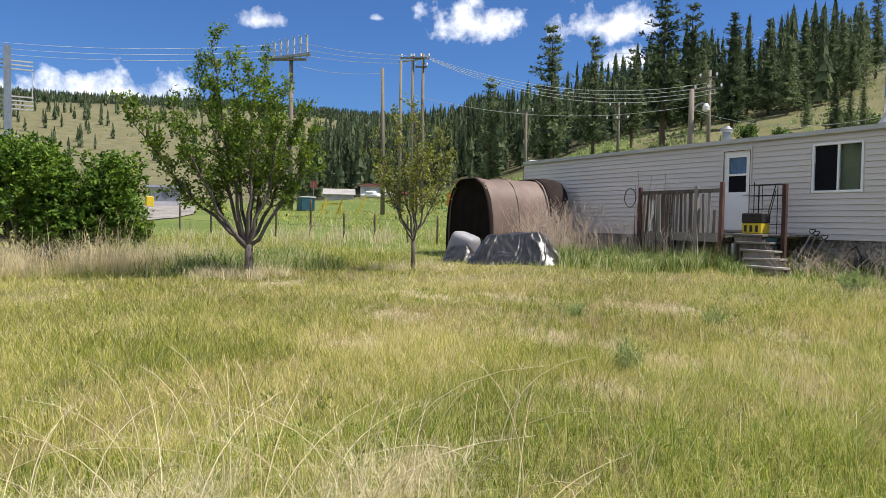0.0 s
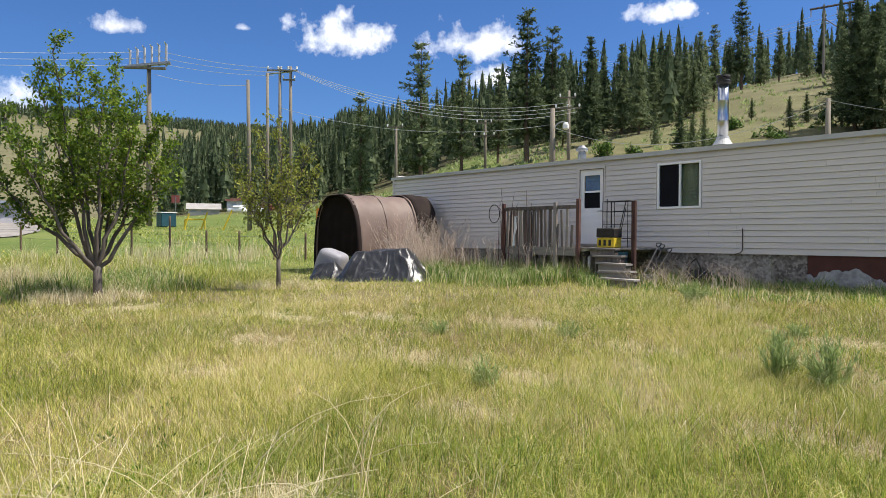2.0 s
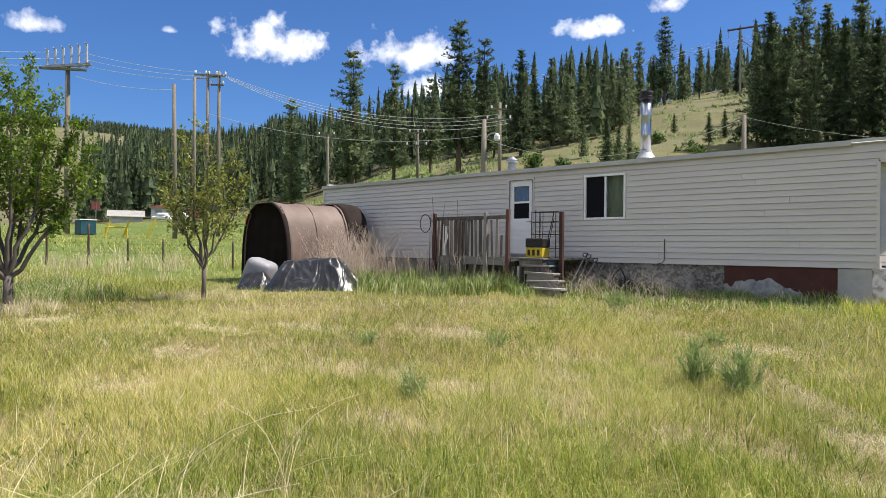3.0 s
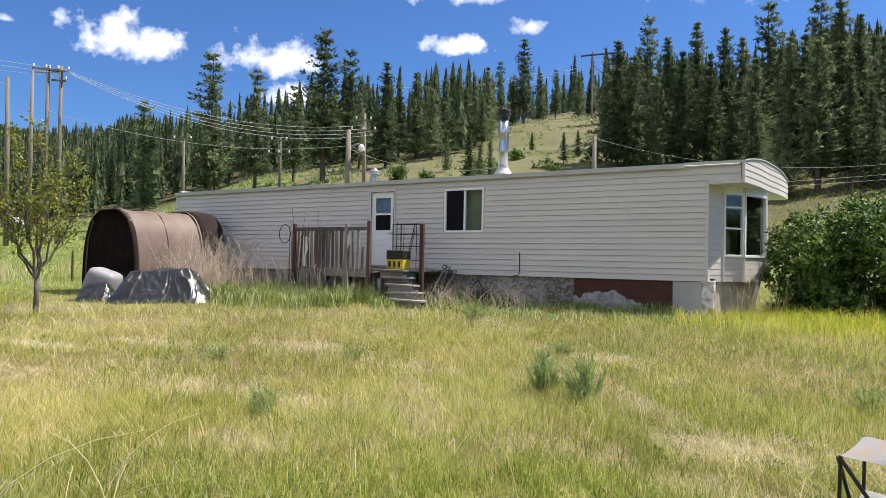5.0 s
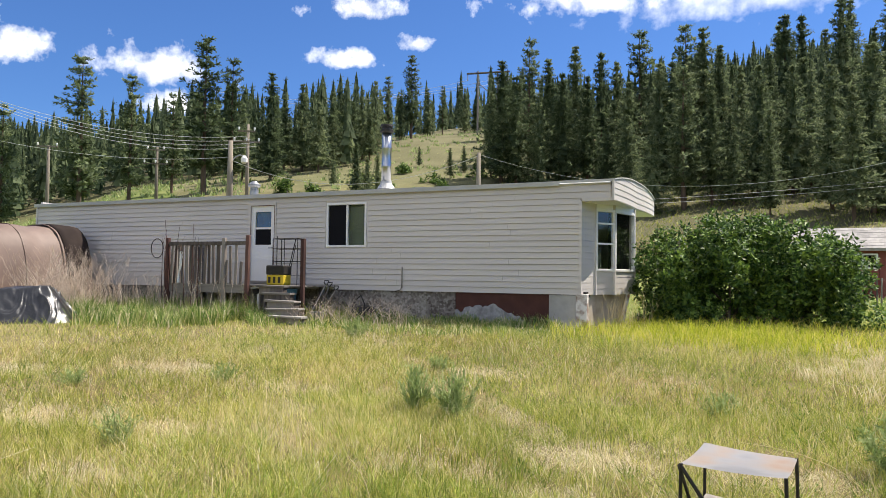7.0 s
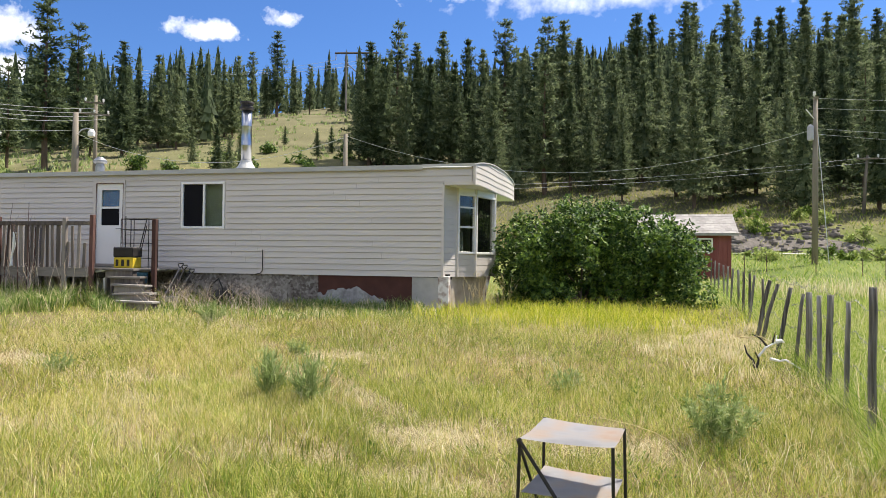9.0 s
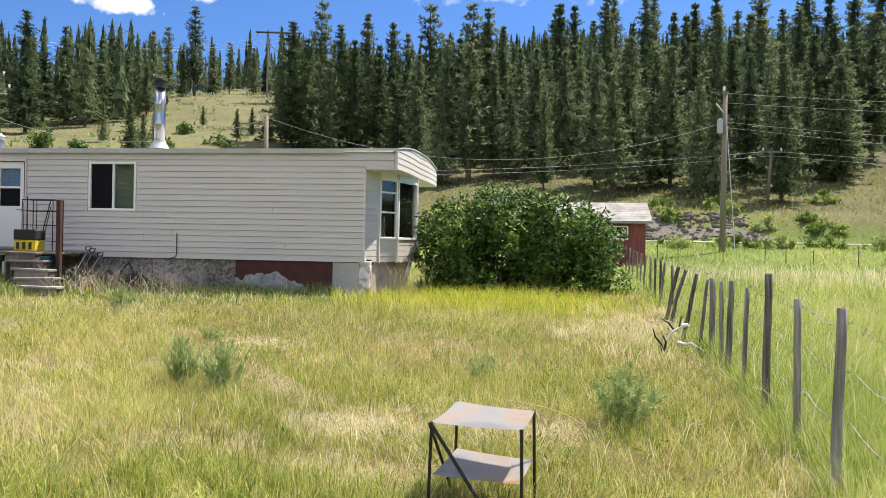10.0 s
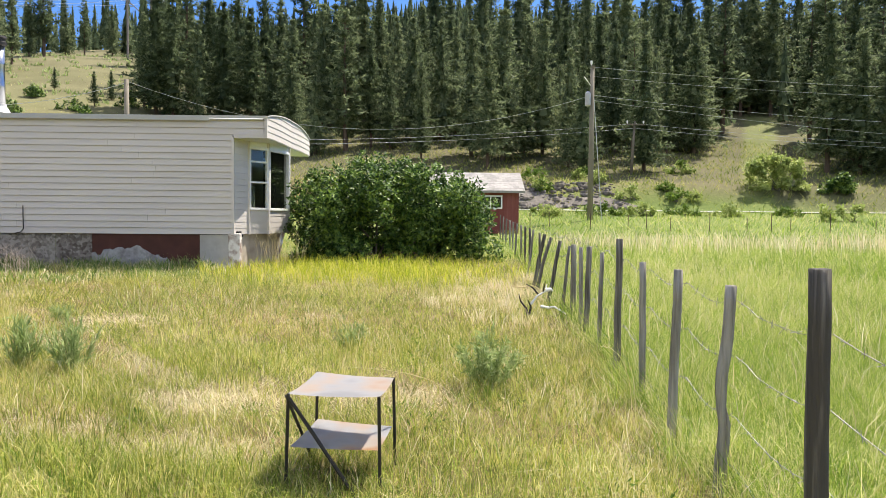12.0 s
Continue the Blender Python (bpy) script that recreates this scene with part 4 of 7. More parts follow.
box(bm, (DOOR[0], WALL, GL[2]), (GL[0], WALL + .045, GL[3]))
box(bm, (GL[1], WALL, GL[2]), (DOOR[1], WALL + .045, GL[3]))
box(bm, (GL[0], WALL - .008, 2.90), (GL[1], WALL + .045, 2.95))
leaf = part("door", bm, M["white"], house, "closed white door with two stacked panes")
# the lower pane is painted near-black instead of glass, to look unlit
for lo, hi in ((GL[2], 2.90), (2.95, GL[3])):
    g = part("pane", blank((GL[0], WALL + .015, lo), (GL[1], WALL + .02, hi)), M["glass" if lo > 2.6 else "screen"], leaf)
    g.visible_shadow = False
# blue sheet added behind the glass to make the upper pane look blue
part("door_curtain", blank((GL[0] + .01, WALL + .05, 2.96), (GL[1] - .01, WALL + .06, GL[3])), M["bluebacking"], leaf, "blue sheet added behind the upper pane")
bm = bmesh.new()
rod(bm, (-10.61, WALL, 2.42), (-10.61, WALL - .06, 2.42), .016)
rod(bm, (-10.61, WALL - .055, 2.42), (-10.72, WALL - .055, 2.42), .012)
part("door_handle", bm, M["steel"], leaf, "small metal lever handle")
part("threshold", blank((DOOR[0] - .06, WALL - .06, DOOR[2] - .06), (DOOR[1] + .05, WALL + .06, DOOR[2])), M["plank"], house)

# skirting under the long wall
sk_rng = random.Random(8)


def skirt_base(x):
    return ground(x, WALL) - .25


x = X0 + .1
while x < -5.6:
    w = min(sk_rng.uniform(1.1, 1.3), -5.54 - x)
    bm = bmesh.new()
    box(bm, (x, WALL + .03, skirt_base(x)), (x + w - .012, WALL + .05, LOW + .01))
    part("skirting_panel", bm, M["stone"], house, "sheet skirting printed with a stone pattern")
    x += w
part("skirting_board", blank((-5.54, WALL + .02, skirt_base(-4)), (-3.37, WALL + .04, LOW + .01)), M["rust"], house, "red-brown plywood skirting board")
part("skirting_board", blank((-3.37, WALL + .0, skirt_base(-3)), (-2.78, WALL + .05, LOW - .012)), M["concrete"], house, "bare grey cement board")
crumb = random.Random(2)
bm = bmesh.new()
edge = [(-5.54 + i * .06, .95 + .17 * math.sin(math.pi * i / 30 * 1.25) - .12 * max(0, i / 30 - .7) / .3 + crumb.uniform(-.055, .06)) for i in range(31)]
low = skirt_base(-4)
ring = []
for y in (WALL - .010, WALL + .016):
    ring.append([bm.verts.new((x, y, z)) for x, z in edge] + [bm.verts.new((edge[-1][0] + .05, y, low)), bm.verts.new((edge[0][0], y, low))])
k = len(ring[0])
for i in range(k):
    j = (i + 1) % k
    bm.faces.new((ring[0][i], ring[0][j], ring[1][j], ring[1][i]))
bm.faces.new(ring[0][::-1])
bm.faces.new(ring[1])
bmesh.ops.recalc_face_normals(bm, faces=bm.faces)
part("broken_skirting", bm, M["palestone"], house, "broken remains of stone-pattern skirting")
bm = bmesh.new()
box(bm, (-2.79, WALL - .03, .35), (-2.56, WALL + .16, LOW + .02), bevel=.012)
part("corner_pier", bm, M["flaking"], house, "flaking white corner post under the house")
bm = bmesh.new()
wall_panel(bm, (X1 - .02, WALL + .1), (X1 + .60, WALL + 1.9), .3, LOW)
part("end_skirting", bm, M["stained"], house, "stained concrete skirting under the bay")
bm = bmesh.new()
pipe(bm, [(X1 + .70, WALL + 1.65, LOW), (X1 + .50, WALL + 1.30, .3)], .05, 6)
part("brace", bm, M["flaking"], house, "slanted white brace under the bay")

# flue, vent and cables on the house
flue = thing("stove_pipe", (-7.88, WALL + .95, HIGH + .2), "tall shiny steel stove pipe on the roof", "chimney")
FB = (-7.88, WALL + .95, HIGH + .20)
bm = bmesh.new()
spin(bm, FB, [(.122, .1), (.122, .55), (.126, .56), (.126, .58), (.122, .59), (.122, 1.02), (.126, 1.03), (.126, 1.05), (.122, 1.06), (.122, 1.44)], 24)
part("pipe", bm, M["chrome"], flue, smooth=True)
bm = bmesh.new()
spin(bm, FB, [(.24, 0), (.20, .06), (.15, .14), (.14, .2), (.112, .21)], 24)
part("flashing", bm, M["roofmetal"], flue, "flared pale flashing")
bm = bmesh.new()
spin(bm, FB, [(.13, 1.42), (.17, 1.45), (.17, 1.5), (.14, 1.52), (.14, 1.57), (.17, 1.59), (.16, 1.63), (.02, 1.66)], 24)
part("cap", bm, M["black"], flue, "black chimney cap")
vent = thing("roof_vent", (-12.02, WALL + .95, HIGH + .2), "small mushroom-shaped galvanised roof vent", "vent")
bm = bmesh.new()
spin(bm, (-12.02, WALL + .95, HIGH + .18), [(.12, 0), (.12, .16), (.10, .17), (.10, .24)], 16)
part("collar", bm, M["steel"], vent)
bm = bmesh.new()
spin(bm, (-12.02, WALL + .95, HIGH + .18), [(.15, .24), (.17, .27), (.17, .31), (.08, .38), (.07, .40)], 16)
part("cap", bm, M["steel"], vent)
bm = bmesh.new()
pipe(bm, [(-6.88, WALL - .04, 1.95), (-6.88, WALL - .035, 1.48), (-6.93, WALL - .04, 1.42), (-7.05, WALL - .04, 1.39)], .010, 6)
part("cable", bm, M["black"], house, "thin dark cable on the siding")

# ---------------------------------------------------------------- deck and steps
DX0, DX1, DY0, DTOP = -12.70, -10.22, 14.60, 1.50
deck = thing("wooden_deck", (-11, 15.2, 0.8), "weathered grey wooden deck with a leaning picket rail", "deck")
wood_rng = random.Random(21)
for i in range(10):
    y = DY0 + .03 + i * .138
    part("deck_board", blank((DX0, y, DTOP - .035), (-8.72, y + .13, DTOP)), M["plank"], deck)
for lo, hi in (((DX0 - .03, DY0 - .04, DTOP - .20), (DX1 + .02, DY0, DTOP - .0)), ((DX0 - .04, DY0, DTOP - .2), (DX0, WALL - .05, DTOP - .036))):
    part("rim_joist", blank(lo, hi), M["plank"], deck)
for x, top, mat in ((DX0 + .02, 2.62, "redwood"), (DX1, 2.66, "redwood"), (-10.92, 2.60, "wood"), (-8.66, 2.56, "redwood")):
    lean = wood_rng.uniform(-.02, .02)
    bm = bmesh.new()
    box(bm, (x - .045, DY0 - .09, ground(x, DY0) - .2), (x + .045, DY0 - .0, top), turn=Matrix.Rotation(lean, 4, "Y"), bevel=.008)
    part("post", bm, M[mat], deck)
for x, y in ((DX0 + .1, WALL - .3), (-11.5, DY0 + .2), (-8.9, WALL - .3), (-10.3, DY0 + .3)):
    part("footing_post", blank((x - .05, y - .05, ground(x, y) - .1), (x + .05, y + .05, DTOP - .04)), M["wood"], deck)
bm = bmesh.new()
box(bm, (DX0, DY0 - .06, 2.43), (DX1, DY0 - .01, 2.52))
part("top_rail", bm, M["wood"], deck)
bm = bmesh.new()
box(bm, (DX0 - .02, DY0, 2.43), (DX0 + .03, WALL - .05, 2.50))
part("top_rail", bm, M["wood"], deck)
x = DX0 + .12
while x < DX1 - .1:
    top = 2.50 - wood_rng.choice([0, 0, 0, .02, .05, .42, .36] if x > -10.9 else [0, 0, 0, .03]) - wood_rng.uniform(0, .04)
    bm = bmesh.new()
    w = wood_rng.uniform(.028, .05)
    box(bm, (x - w, DY0 - .03, DTOP - .02), (x + w, DY0 - .005, top), turn=Matrix.Rotation(wood_rng.uniform(-.05, .05), 4, "Y"), bevel=.003)
    part("picket", bm, M["wood"], deck)
    x += wood_rng.uniform(.105, .165)
for i in range(8):
    y = DY0 + .14 + i * .15
    part("picket", blank((DX0 - .02, y - .03, DTOP), (DX0 + .005, y + .03, 2.45)), M["wood"], deck)

steps = thing("porch_steps", (-9.1, 14.2, 0.7), "weathered wooden steps with worn treads", "steps")
TREADS = [(1.50, -9.80, .74), (1.34, -9.52, .78), (1.18, -9.28, .80), (1.02, -9.09, .86), (.87, -8.86, .82)]
for k, (z, x0, w) in enumerate(TREADS):
    y1 = 14.64 - k * .19
    bm = bmesh.new()
    box(bm, (x0, y1 - .27, z - .045), (x0 + w, y1, z), turn=Matrix.Rotation(wood_rng.uniform(-.05, .05) + .05, 4, "Z") @ Matrix.Rotation(wood_rng.uniform(-.03, .03), 4, "Y"), bevel=.006)
    part("tread", bm, M["steptread"], steps)
    bm = bmesh.new()
    box(bm, (x0 + .05, y1 - .22, max(z - .17, ground(-9, y1) - .1)), (x0 + w - .04, y1 - .19, z - .045))
    part("riser", bm, M["wood"], steps)
for side_ in (0, 1):
    bm = bmesh.new()
    for k, (z, x0, w) in enumerate(TREADS):
        x = x0 + (.03 if side_ == 0 else w - .06)
        box(bm, (x, 14.44 - k * .19, ground(-9, 14) - .2), (x + .03, 14.63 - k * .19, z - .05))
    part("stringer", bm, M["wood"], steps)

rack = thing("metal_rack", (-9.6, 15.3, DTOP), "rusty black metal shelf rack on the deck", "rack")
for x, y in ((-9.93, 15.12), (-9.22, 15.12), (-9.93, 15.45), (-9.22, 15.45)):
    part("leg", rod(bmesh.new(), (x, y, DTOP), (x, y, 2.60), .010, seg=6), M["black"], rack)
for z in (1.72, 2.06, 2.36, 2.60):
    bm = bmesh.new()
    for y in (15.12, 15.2, 15.28, 15.36, 15.45):
        rod(bm, (-9.93, y, z), (-9.22, y, z), .007, seg=5)
    rod(bm, (-9.93, 15.12, z), (-9.93, 15.45, z), .009, seg=5)
    rod(bm, (-9.22, 15.12, z), (-9.22, 15.45, z), .009, seg=5)
    part("shelf", bm, M["black"], rack)
for x in (-9.66, -9.58):
    part("upright", rod(bmesh.new(), (x, 15.1, 1.6), (x, 15.1, 2.60), .009, seg=5), M["black"], rack)
part("brace", rod(bmesh.new(), (-9.50, 15.08, 1.62), (-9.24, 15.08, 2.60), .012, seg=5), M["black"], rack)
part("brace", rod(bmesh.new(), (-9.44, 15.08, 1.62), (-9.24, 15.08, 2.45), .010, seg=5), M["black"], rack)

tote = thing("storage_tote", (-9.61, 14.95, DTOP), "yellow plastic tote with a black upper half", "tote")
bm = bmesh.new()
box(bm, (-9.85, 14.78, DTOP), (-9.37, 15.10, DTOP + .24), bevel=.02)
part("body", bm, M["yellow"], tote)
bm = bmesh.new()
box(bm, (-9.86, 14.77, DTOP + .242), (-9.36, 15.11, DTOP + .46), bevel=.02)
part("lid", bm, M["black"], tote, "black plastic upper box")
for x in (-9.75, -9.61, -9.47):
    part("rib", blank((x - .03, 14.765, DTOP + .05), (x + .03, 14.779, DTOP + .19)), M["black"], tote)
bm = bmesh.new()
rod(bm, (-9.68, 14.95, DTOP + .45), (-9.68, 14.95, DTOP + 1.15), .012, seg=6)
part("stick", bm, M["black"], tote)

# loose things by the deck
for x, y, dx, hgt in ((-8.42, 14.55, .05, 1.62), (-8.28, 14.60, -.03, 1.58), (-8.18, 14.58, .06, 1.50)):
    shovel = thing("spade", (x, y, ground(x, y)), "old spade with a grey D-handle leaning on the house", "spade", "garden tools")
    z0 = ground(x, y)
    part("shaft", rod(bmesh.new(), (x, y, z0 + .2), (x + dx, y + .5, hgt - .1), .016, seg=7), M["wood"], shovel)
    bm = bmesh.new()
    pipe(bm, [(x + dx, y + .5, hgt - .1), (x + dx - .06, y + .52, hgt - .04), (x + dx - .06, y + .54, hgt), (x + dx + .06, y + .54, hgt), (x + dx + .06, y + .52, hgt - .04), (x + dx, y + .5, hgt - .1)], .012, 6)
    part("grip", bm, M["black"], shovel)
    bm = bmesh.new()
    box(bm, (x - .09, y - .012, z0 - .02), (x + .09, y + .012, z0 + .24), bevel=.01)
    part("blade", bm, M["steel"], shovel)
bm = bmesh.new()
ring = [(-13.0 + .20 * math.cos(i * .35), DY0 - .1, 2.36 + .24 * math.sin(i * .35)) for i in range(19)]
pipe(bm, ring, .012, 6, False)
solid("wire_hoop", bm, M["black"], "thin dark wire hoop hung on the deck post", "hoop")
bm = bmesh.new()
pipe(bm, [(-12.30, DY0 - .08, 1.52), (-12.29, DY0 - .08, 1.75), (-12.24, DY0 - .08, 1.95), (-12.22, DY0 - .08, 2.28)], [.035, .02, .03, .04], 8)
solid("white_pipe", bm, M["white"], "length of white plastic pipe leaning on the pickets", "pipe")
drain = thing("standpipe", (-10.08, 14.7, 0.75), "white standpipe with a black valve below the door", "pipe")
part("riser", rod(bmesh.new(), (-10.0, 14.75, .7), (-10.05, 14.75, 1.34), .03, seg=8), M["white"], drain)
bm = bmesh.new()
box(bm, (-10.20, 14.68, 1.28), (-10.02, 14.80, 1.40), bevel=.02)
part("valve", bm, M["black"], drain)
bm = bmesh.new()
rod(bm, (-10.22, 14.70, 1.42), (-9.98, 14.70, 1.46), .03, seg=8)
part("arm", bm, M["white"], drain)
pail = thing("bucket", (-8.86, 14.44, 1.18), "small dark blue bucket on the steps", "bucket")
bm = bmesh.new()
spin(bm, (-8.86, 14.44, 1.18), [(.09, 0), (.11, .22), (.115, .22), (.115, .24), (.10, .24), (.085, .03)], 14)
part("body", bm, M["blue"], pail)
cover = thing("tipped_barrow", (-7.5, 15.3, .7), "black upturned barrow frame lying in the weeds", "barrow")
bm = bmesh.new()
pipe(bm, [(-7.9, 15.3, .72), (-7.75, 15.3, 1.15), (-7.55, 15.25, 1.30), (-7.42, 15.2, 1.1), (-7.40, 15.2, .72)], .018, 6)
part("frame", bm, M["black"], cover)
bm = bmesh.new()
spin(bm, (-7.6, 15.5, .72), [(.30, 0), (.28, .2), (.20, .32), (.05, .36)], 14)
part("tray", bm, M["black"], cover)

# ---------------------------------------------------------------- fabric shelter and covered heap
SX0, SX1, SY0, SY1, SH = -18.85, -16.45, 12.45, 15.50, 2.36


def arch(u, grow=0.0):
    """Outline of the shelter in x and height; u from 0 to 1."""
    a = math.pi * (1 - u)
    mid, half = (SX0 + SX1) / 2, (SX1 - SX0) / 2 + grow
    c, s = math.cos(a), math.sin(a)
    return mid + half * math.copysign(abs(c) ** .72, c), (SH + grow) * s ** .62 if s > 0 else 0.0


def arch_skin(y0, y1, grow, n=28, m=12, sag=0.0, thick=.02):
    bm = bmesh.new()
    z0 = ground((SX0 + SX1) / 2, (y0 + y1) / 2) - .08
    rng = random.Random(3)
    layers = []
    for g in (grow, grow - thick):
        rows_ = []
        for j in range(m + 1):
            y = y0 + (y1 - y0) * j / m
            dip = sag * math.sin(math.pi * ((j * 2 / m) % 1)) ** 2
            rows_.append([bm.verts.new((arch(i / n, g - dip)[0], y, z0 + arch(i / n, g - dip)[1] + .012 * math.sin(i * 1.7 + j * .9))) for i in range(n + 1)])
        layers.append(rows_)
    for rows_ in layers:
        for a, b in zip(rows_, rows_[1:]):
            for i in range(n):
                bm.faces.new((a[i], a[i + 1], b[i + 1], b[i]))
    for j in (0, m):
        for i in range(n):
            bm.faces.new((layers[0][j][i], layers[0][j][i + 1], layers[1][j][i + 1], layers[1][j][i]))
    bmesh.ops.recalc_face_normals(bm, faces=bm.faces)
    return bm


shelter = thing("fabric_shelter", ((SX0 + SX1) / 2, SY0, .7), "arched storage shelter of brown fabric in tall dry grass", "shelter")
part("cover", arch_skin(SY0 + .06, SY1 - .75, 0.0, sag=.05), M["canvas"], shelter, smooth=True)
# hem, rear and end flaps are coloured far darker than the brown cover
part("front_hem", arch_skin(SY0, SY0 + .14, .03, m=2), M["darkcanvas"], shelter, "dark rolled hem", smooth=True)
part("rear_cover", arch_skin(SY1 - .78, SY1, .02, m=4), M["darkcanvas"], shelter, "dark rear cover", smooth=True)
for y in (SY0 + 1.1, SY0 + 2.2):
    part("rib", arch_skin(y, y + .05, .012, m=1), M["canvas"], shelter)
n = 28
foot = ground(-17.5, SY0) - .08
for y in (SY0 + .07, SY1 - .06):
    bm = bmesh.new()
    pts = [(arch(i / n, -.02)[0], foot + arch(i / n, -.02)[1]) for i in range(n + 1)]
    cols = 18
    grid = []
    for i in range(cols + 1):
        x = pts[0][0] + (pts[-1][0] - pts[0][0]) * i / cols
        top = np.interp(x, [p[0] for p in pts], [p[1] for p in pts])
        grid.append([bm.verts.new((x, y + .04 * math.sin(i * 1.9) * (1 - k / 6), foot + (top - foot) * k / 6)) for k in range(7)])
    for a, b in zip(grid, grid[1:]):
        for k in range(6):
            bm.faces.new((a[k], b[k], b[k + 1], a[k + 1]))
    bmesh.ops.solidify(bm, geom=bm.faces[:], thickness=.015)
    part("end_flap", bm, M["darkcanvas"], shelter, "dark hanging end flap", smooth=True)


def draped(cx, cy, a, b, h, turn, seed, span=1.3, fine=150):
    """A plastic sheet thrown over a low block: flat on top, creased slopes that fan out from one upper corner."""
    bm = bmesh.new()
    nu, nv = fine, fine * 2 // 3
    z0 = ground(cx, cy)
    q = Matrix.Rotation(turn, 3, "Z")
    grid = {}
    for i in range(nu + 1):
        for j in range(nv + 1):
            u, v = -span + 2 * span * i / nu, .73 * (-span + 2 * span * j / nv)
            w = Vector((u, v, seed)) * 1.7
            d = math.hypot(max(abs(u) - a, 0), max(abs(v) - b, 0))
            fan = math.atan2(v - b * .9, u - a * .8)
            bend = 1.4 * noise.noise(w)
            crease = .06 * (1 - abs(math.sin(fan * 4.3 + bend * 2.5))) ** 4 + .035 * (1 - abs(math.sin(fan * 11 + bend * 6))) ** 3 + .07 * noise.noise(w * 1.3) + .02 * abs(noise.noise(w * 3.1))
            z = h * (1 + .10 * u) - 1.4 * d + .03 * noise.noise(w * 2)
            z += crease * (.35 + min(1, d / .2)) * (.55 + .9 * abs(noise.noise(w * .9 + Vector((5, 2, 1))))) + .02 * noise.noise(w * 6)
            hem = .05 + .05 * noise.noise(w * 2.2)
            if z < hem - .16:
                continue
            p = q @ Vector((u, v, 0))
            grid[i, j] = bm.verts.new((cx + p.x, cy + p.y, z0 + max(z, hem - .10)))
    for (i, j), k in list(grid.items()):
        ring_ = [grid.get(c) for c in ((i, j), (i + 1, j), (i + 1, j + 1), (i, j + 1))]
        if all(ring_):
            bm.faces.new(ring_)
    bmesh.ops.delete(bm, geom=[v for v in bm.verts if not v.link_faces], context="VERTS")
    return bm


heap = thing("tarp_covered_heap", (-14.3, 12.0, .6), "low heap covered with shiny black plastic sheet", "tarp")
part("sheet", draped(-14.45, 11.85, .66, .24, .74, radians(48), 6), M["tarp"], heap, smooth=True)
bm = bmesh.new()
pts = [(-15.0 + .17 * i, 11.05 + .155 * i, ground(-14.3, 11.5) + .10 + .02 * math.sin(i * 2)) for i in range(9)]
pipe(bm, pts, .012, 6)
part("rope", bm, M["blue"], heap, "blue rope round the foot")
crate = thing("grey_pet_crate", (-16.0, 11.3, .6), "grey plastic pet crate tipped beside the covered heap", "crate")
bm = bmesh.new()
turn_ = Matrix.Rotation(radians(40), 3, "Z") @ Matrix.Rotation(radians(20), 3, "Y")
rows_ = []
for i in range(13):
    e = math.pi * (i / 12 - .5)
    row = []
    for k in range(24):
        a = k * math.tau / 24
        ce, se, ca, sa = math.cos(e), math.sin(e), math.cos(a), math.sin(a)
        p = Vector((.36 * math.copysign(abs(ca) ** .42, ca) * max(ce, 0) ** .42, .44 * math.copysign(abs(sa) ** .42, sa) * max(ce, 0) ** .42, .38 * math.copysign(abs(se) ** .42, se)))
        p *= 1 + .012 * (k % 2)
        p = turn_ @ p
        row.append(bm.verts.new((-16.07 + p.x, 11.35 + p.y, .99 + p.z)))
    rows_.append(row)
for a, b in zip(rows_, rows_[1:]):
    for k in range(24):
        bm.faces.new((a[k], a[(k + 1) % 24], b[(k + 1) % 24], b[k]))
bmesh.ops.remove_doubles(bm, verts=bm.verts, dist=.002)
part("shell", bm, M["crateplastic"], crate, smooth=True)
# black sheet set where the crate's open front is dark inside
part("front_cover", draped(-15.72, 11.02, .20, .10, .44, radians(40), 11, .62, 60), M["tarp"], crate, "black plastic sheet at its dark open front", smooth=True)

# ---------------------------------------------------------------- stand, driftwood
TOP = .905
stand = thing("metal_stand", (.72, 4.92, .45), "small rusty two-shelf metal stand in the grass", "stand")
TC = [(.468, 4.72), (.538, 5.22), (.965, 5.07), (.910, 4.66)]


def sheet(z, inset, dish):
    bm = bmesh.new()
    k = 8
    g = []
    for i in range(k + 1):
        row = []
        for j in range(k + 1):
            u, v = inset + (1 - 2 * inset) * i / k, inset + (1 - 2 * inset) * j / k
            a = Vector(TC[0]).lerp(Vector(TC[3]), u)
            b = Vector(TC[1]).lerp(Vector(TC[2]), u)
            p = a.lerp(b, v)
            row.append(bm.verts.new((p.x, p.y, z - dish * math.sin(math.pi * i / k) * .6 - dish * math.sin(math.pi * j / k))))
        g.append(row)
    for a, b in zip(g, g[1:]):
        for j in range(k):
            bm.faces.new((a[j], b[j], b[j + 1], a[j + 1]))
    bmesh.ops.solidify(bm, geom=bm.faces[:], thickness=.003)
    return bm


part("top", sheet(TOP, -.01, .012), M["tabletop"], stand, "grey sheet steel top with rust stains")
part("shelf", sheet(TOP - .262, .01, .006), M["tabletop"], stand)
for i, (x, y) in enumerate(TC):
    mid = Vector((.72, 4.92))
    out = (Vector((x, y)) - mid) * .05
    part("leg", rod(bmesh.new(), (x + out.x, y + out.y, ground(x, y) - .03), (x, y, TOP), .0085, seg=8), M["black"], stand)
part("brace", rod(bmesh.new(), (TC[0][0], TC[0][1] - .01, TOP - .01), (TC[3][0] - .10, TC[3][1] - .03, ground(.9, 4.7)), .009, seg=6), M["black"], stand)
part("brace", rod(bmesh.new(), (TC[0][0] - .01, TC[0][1], TOP - .01), (TC[1][0] - .02, TC[1][1] - .05, ground(.5, 5.2)), .009, seg=6), M["black"], stand)

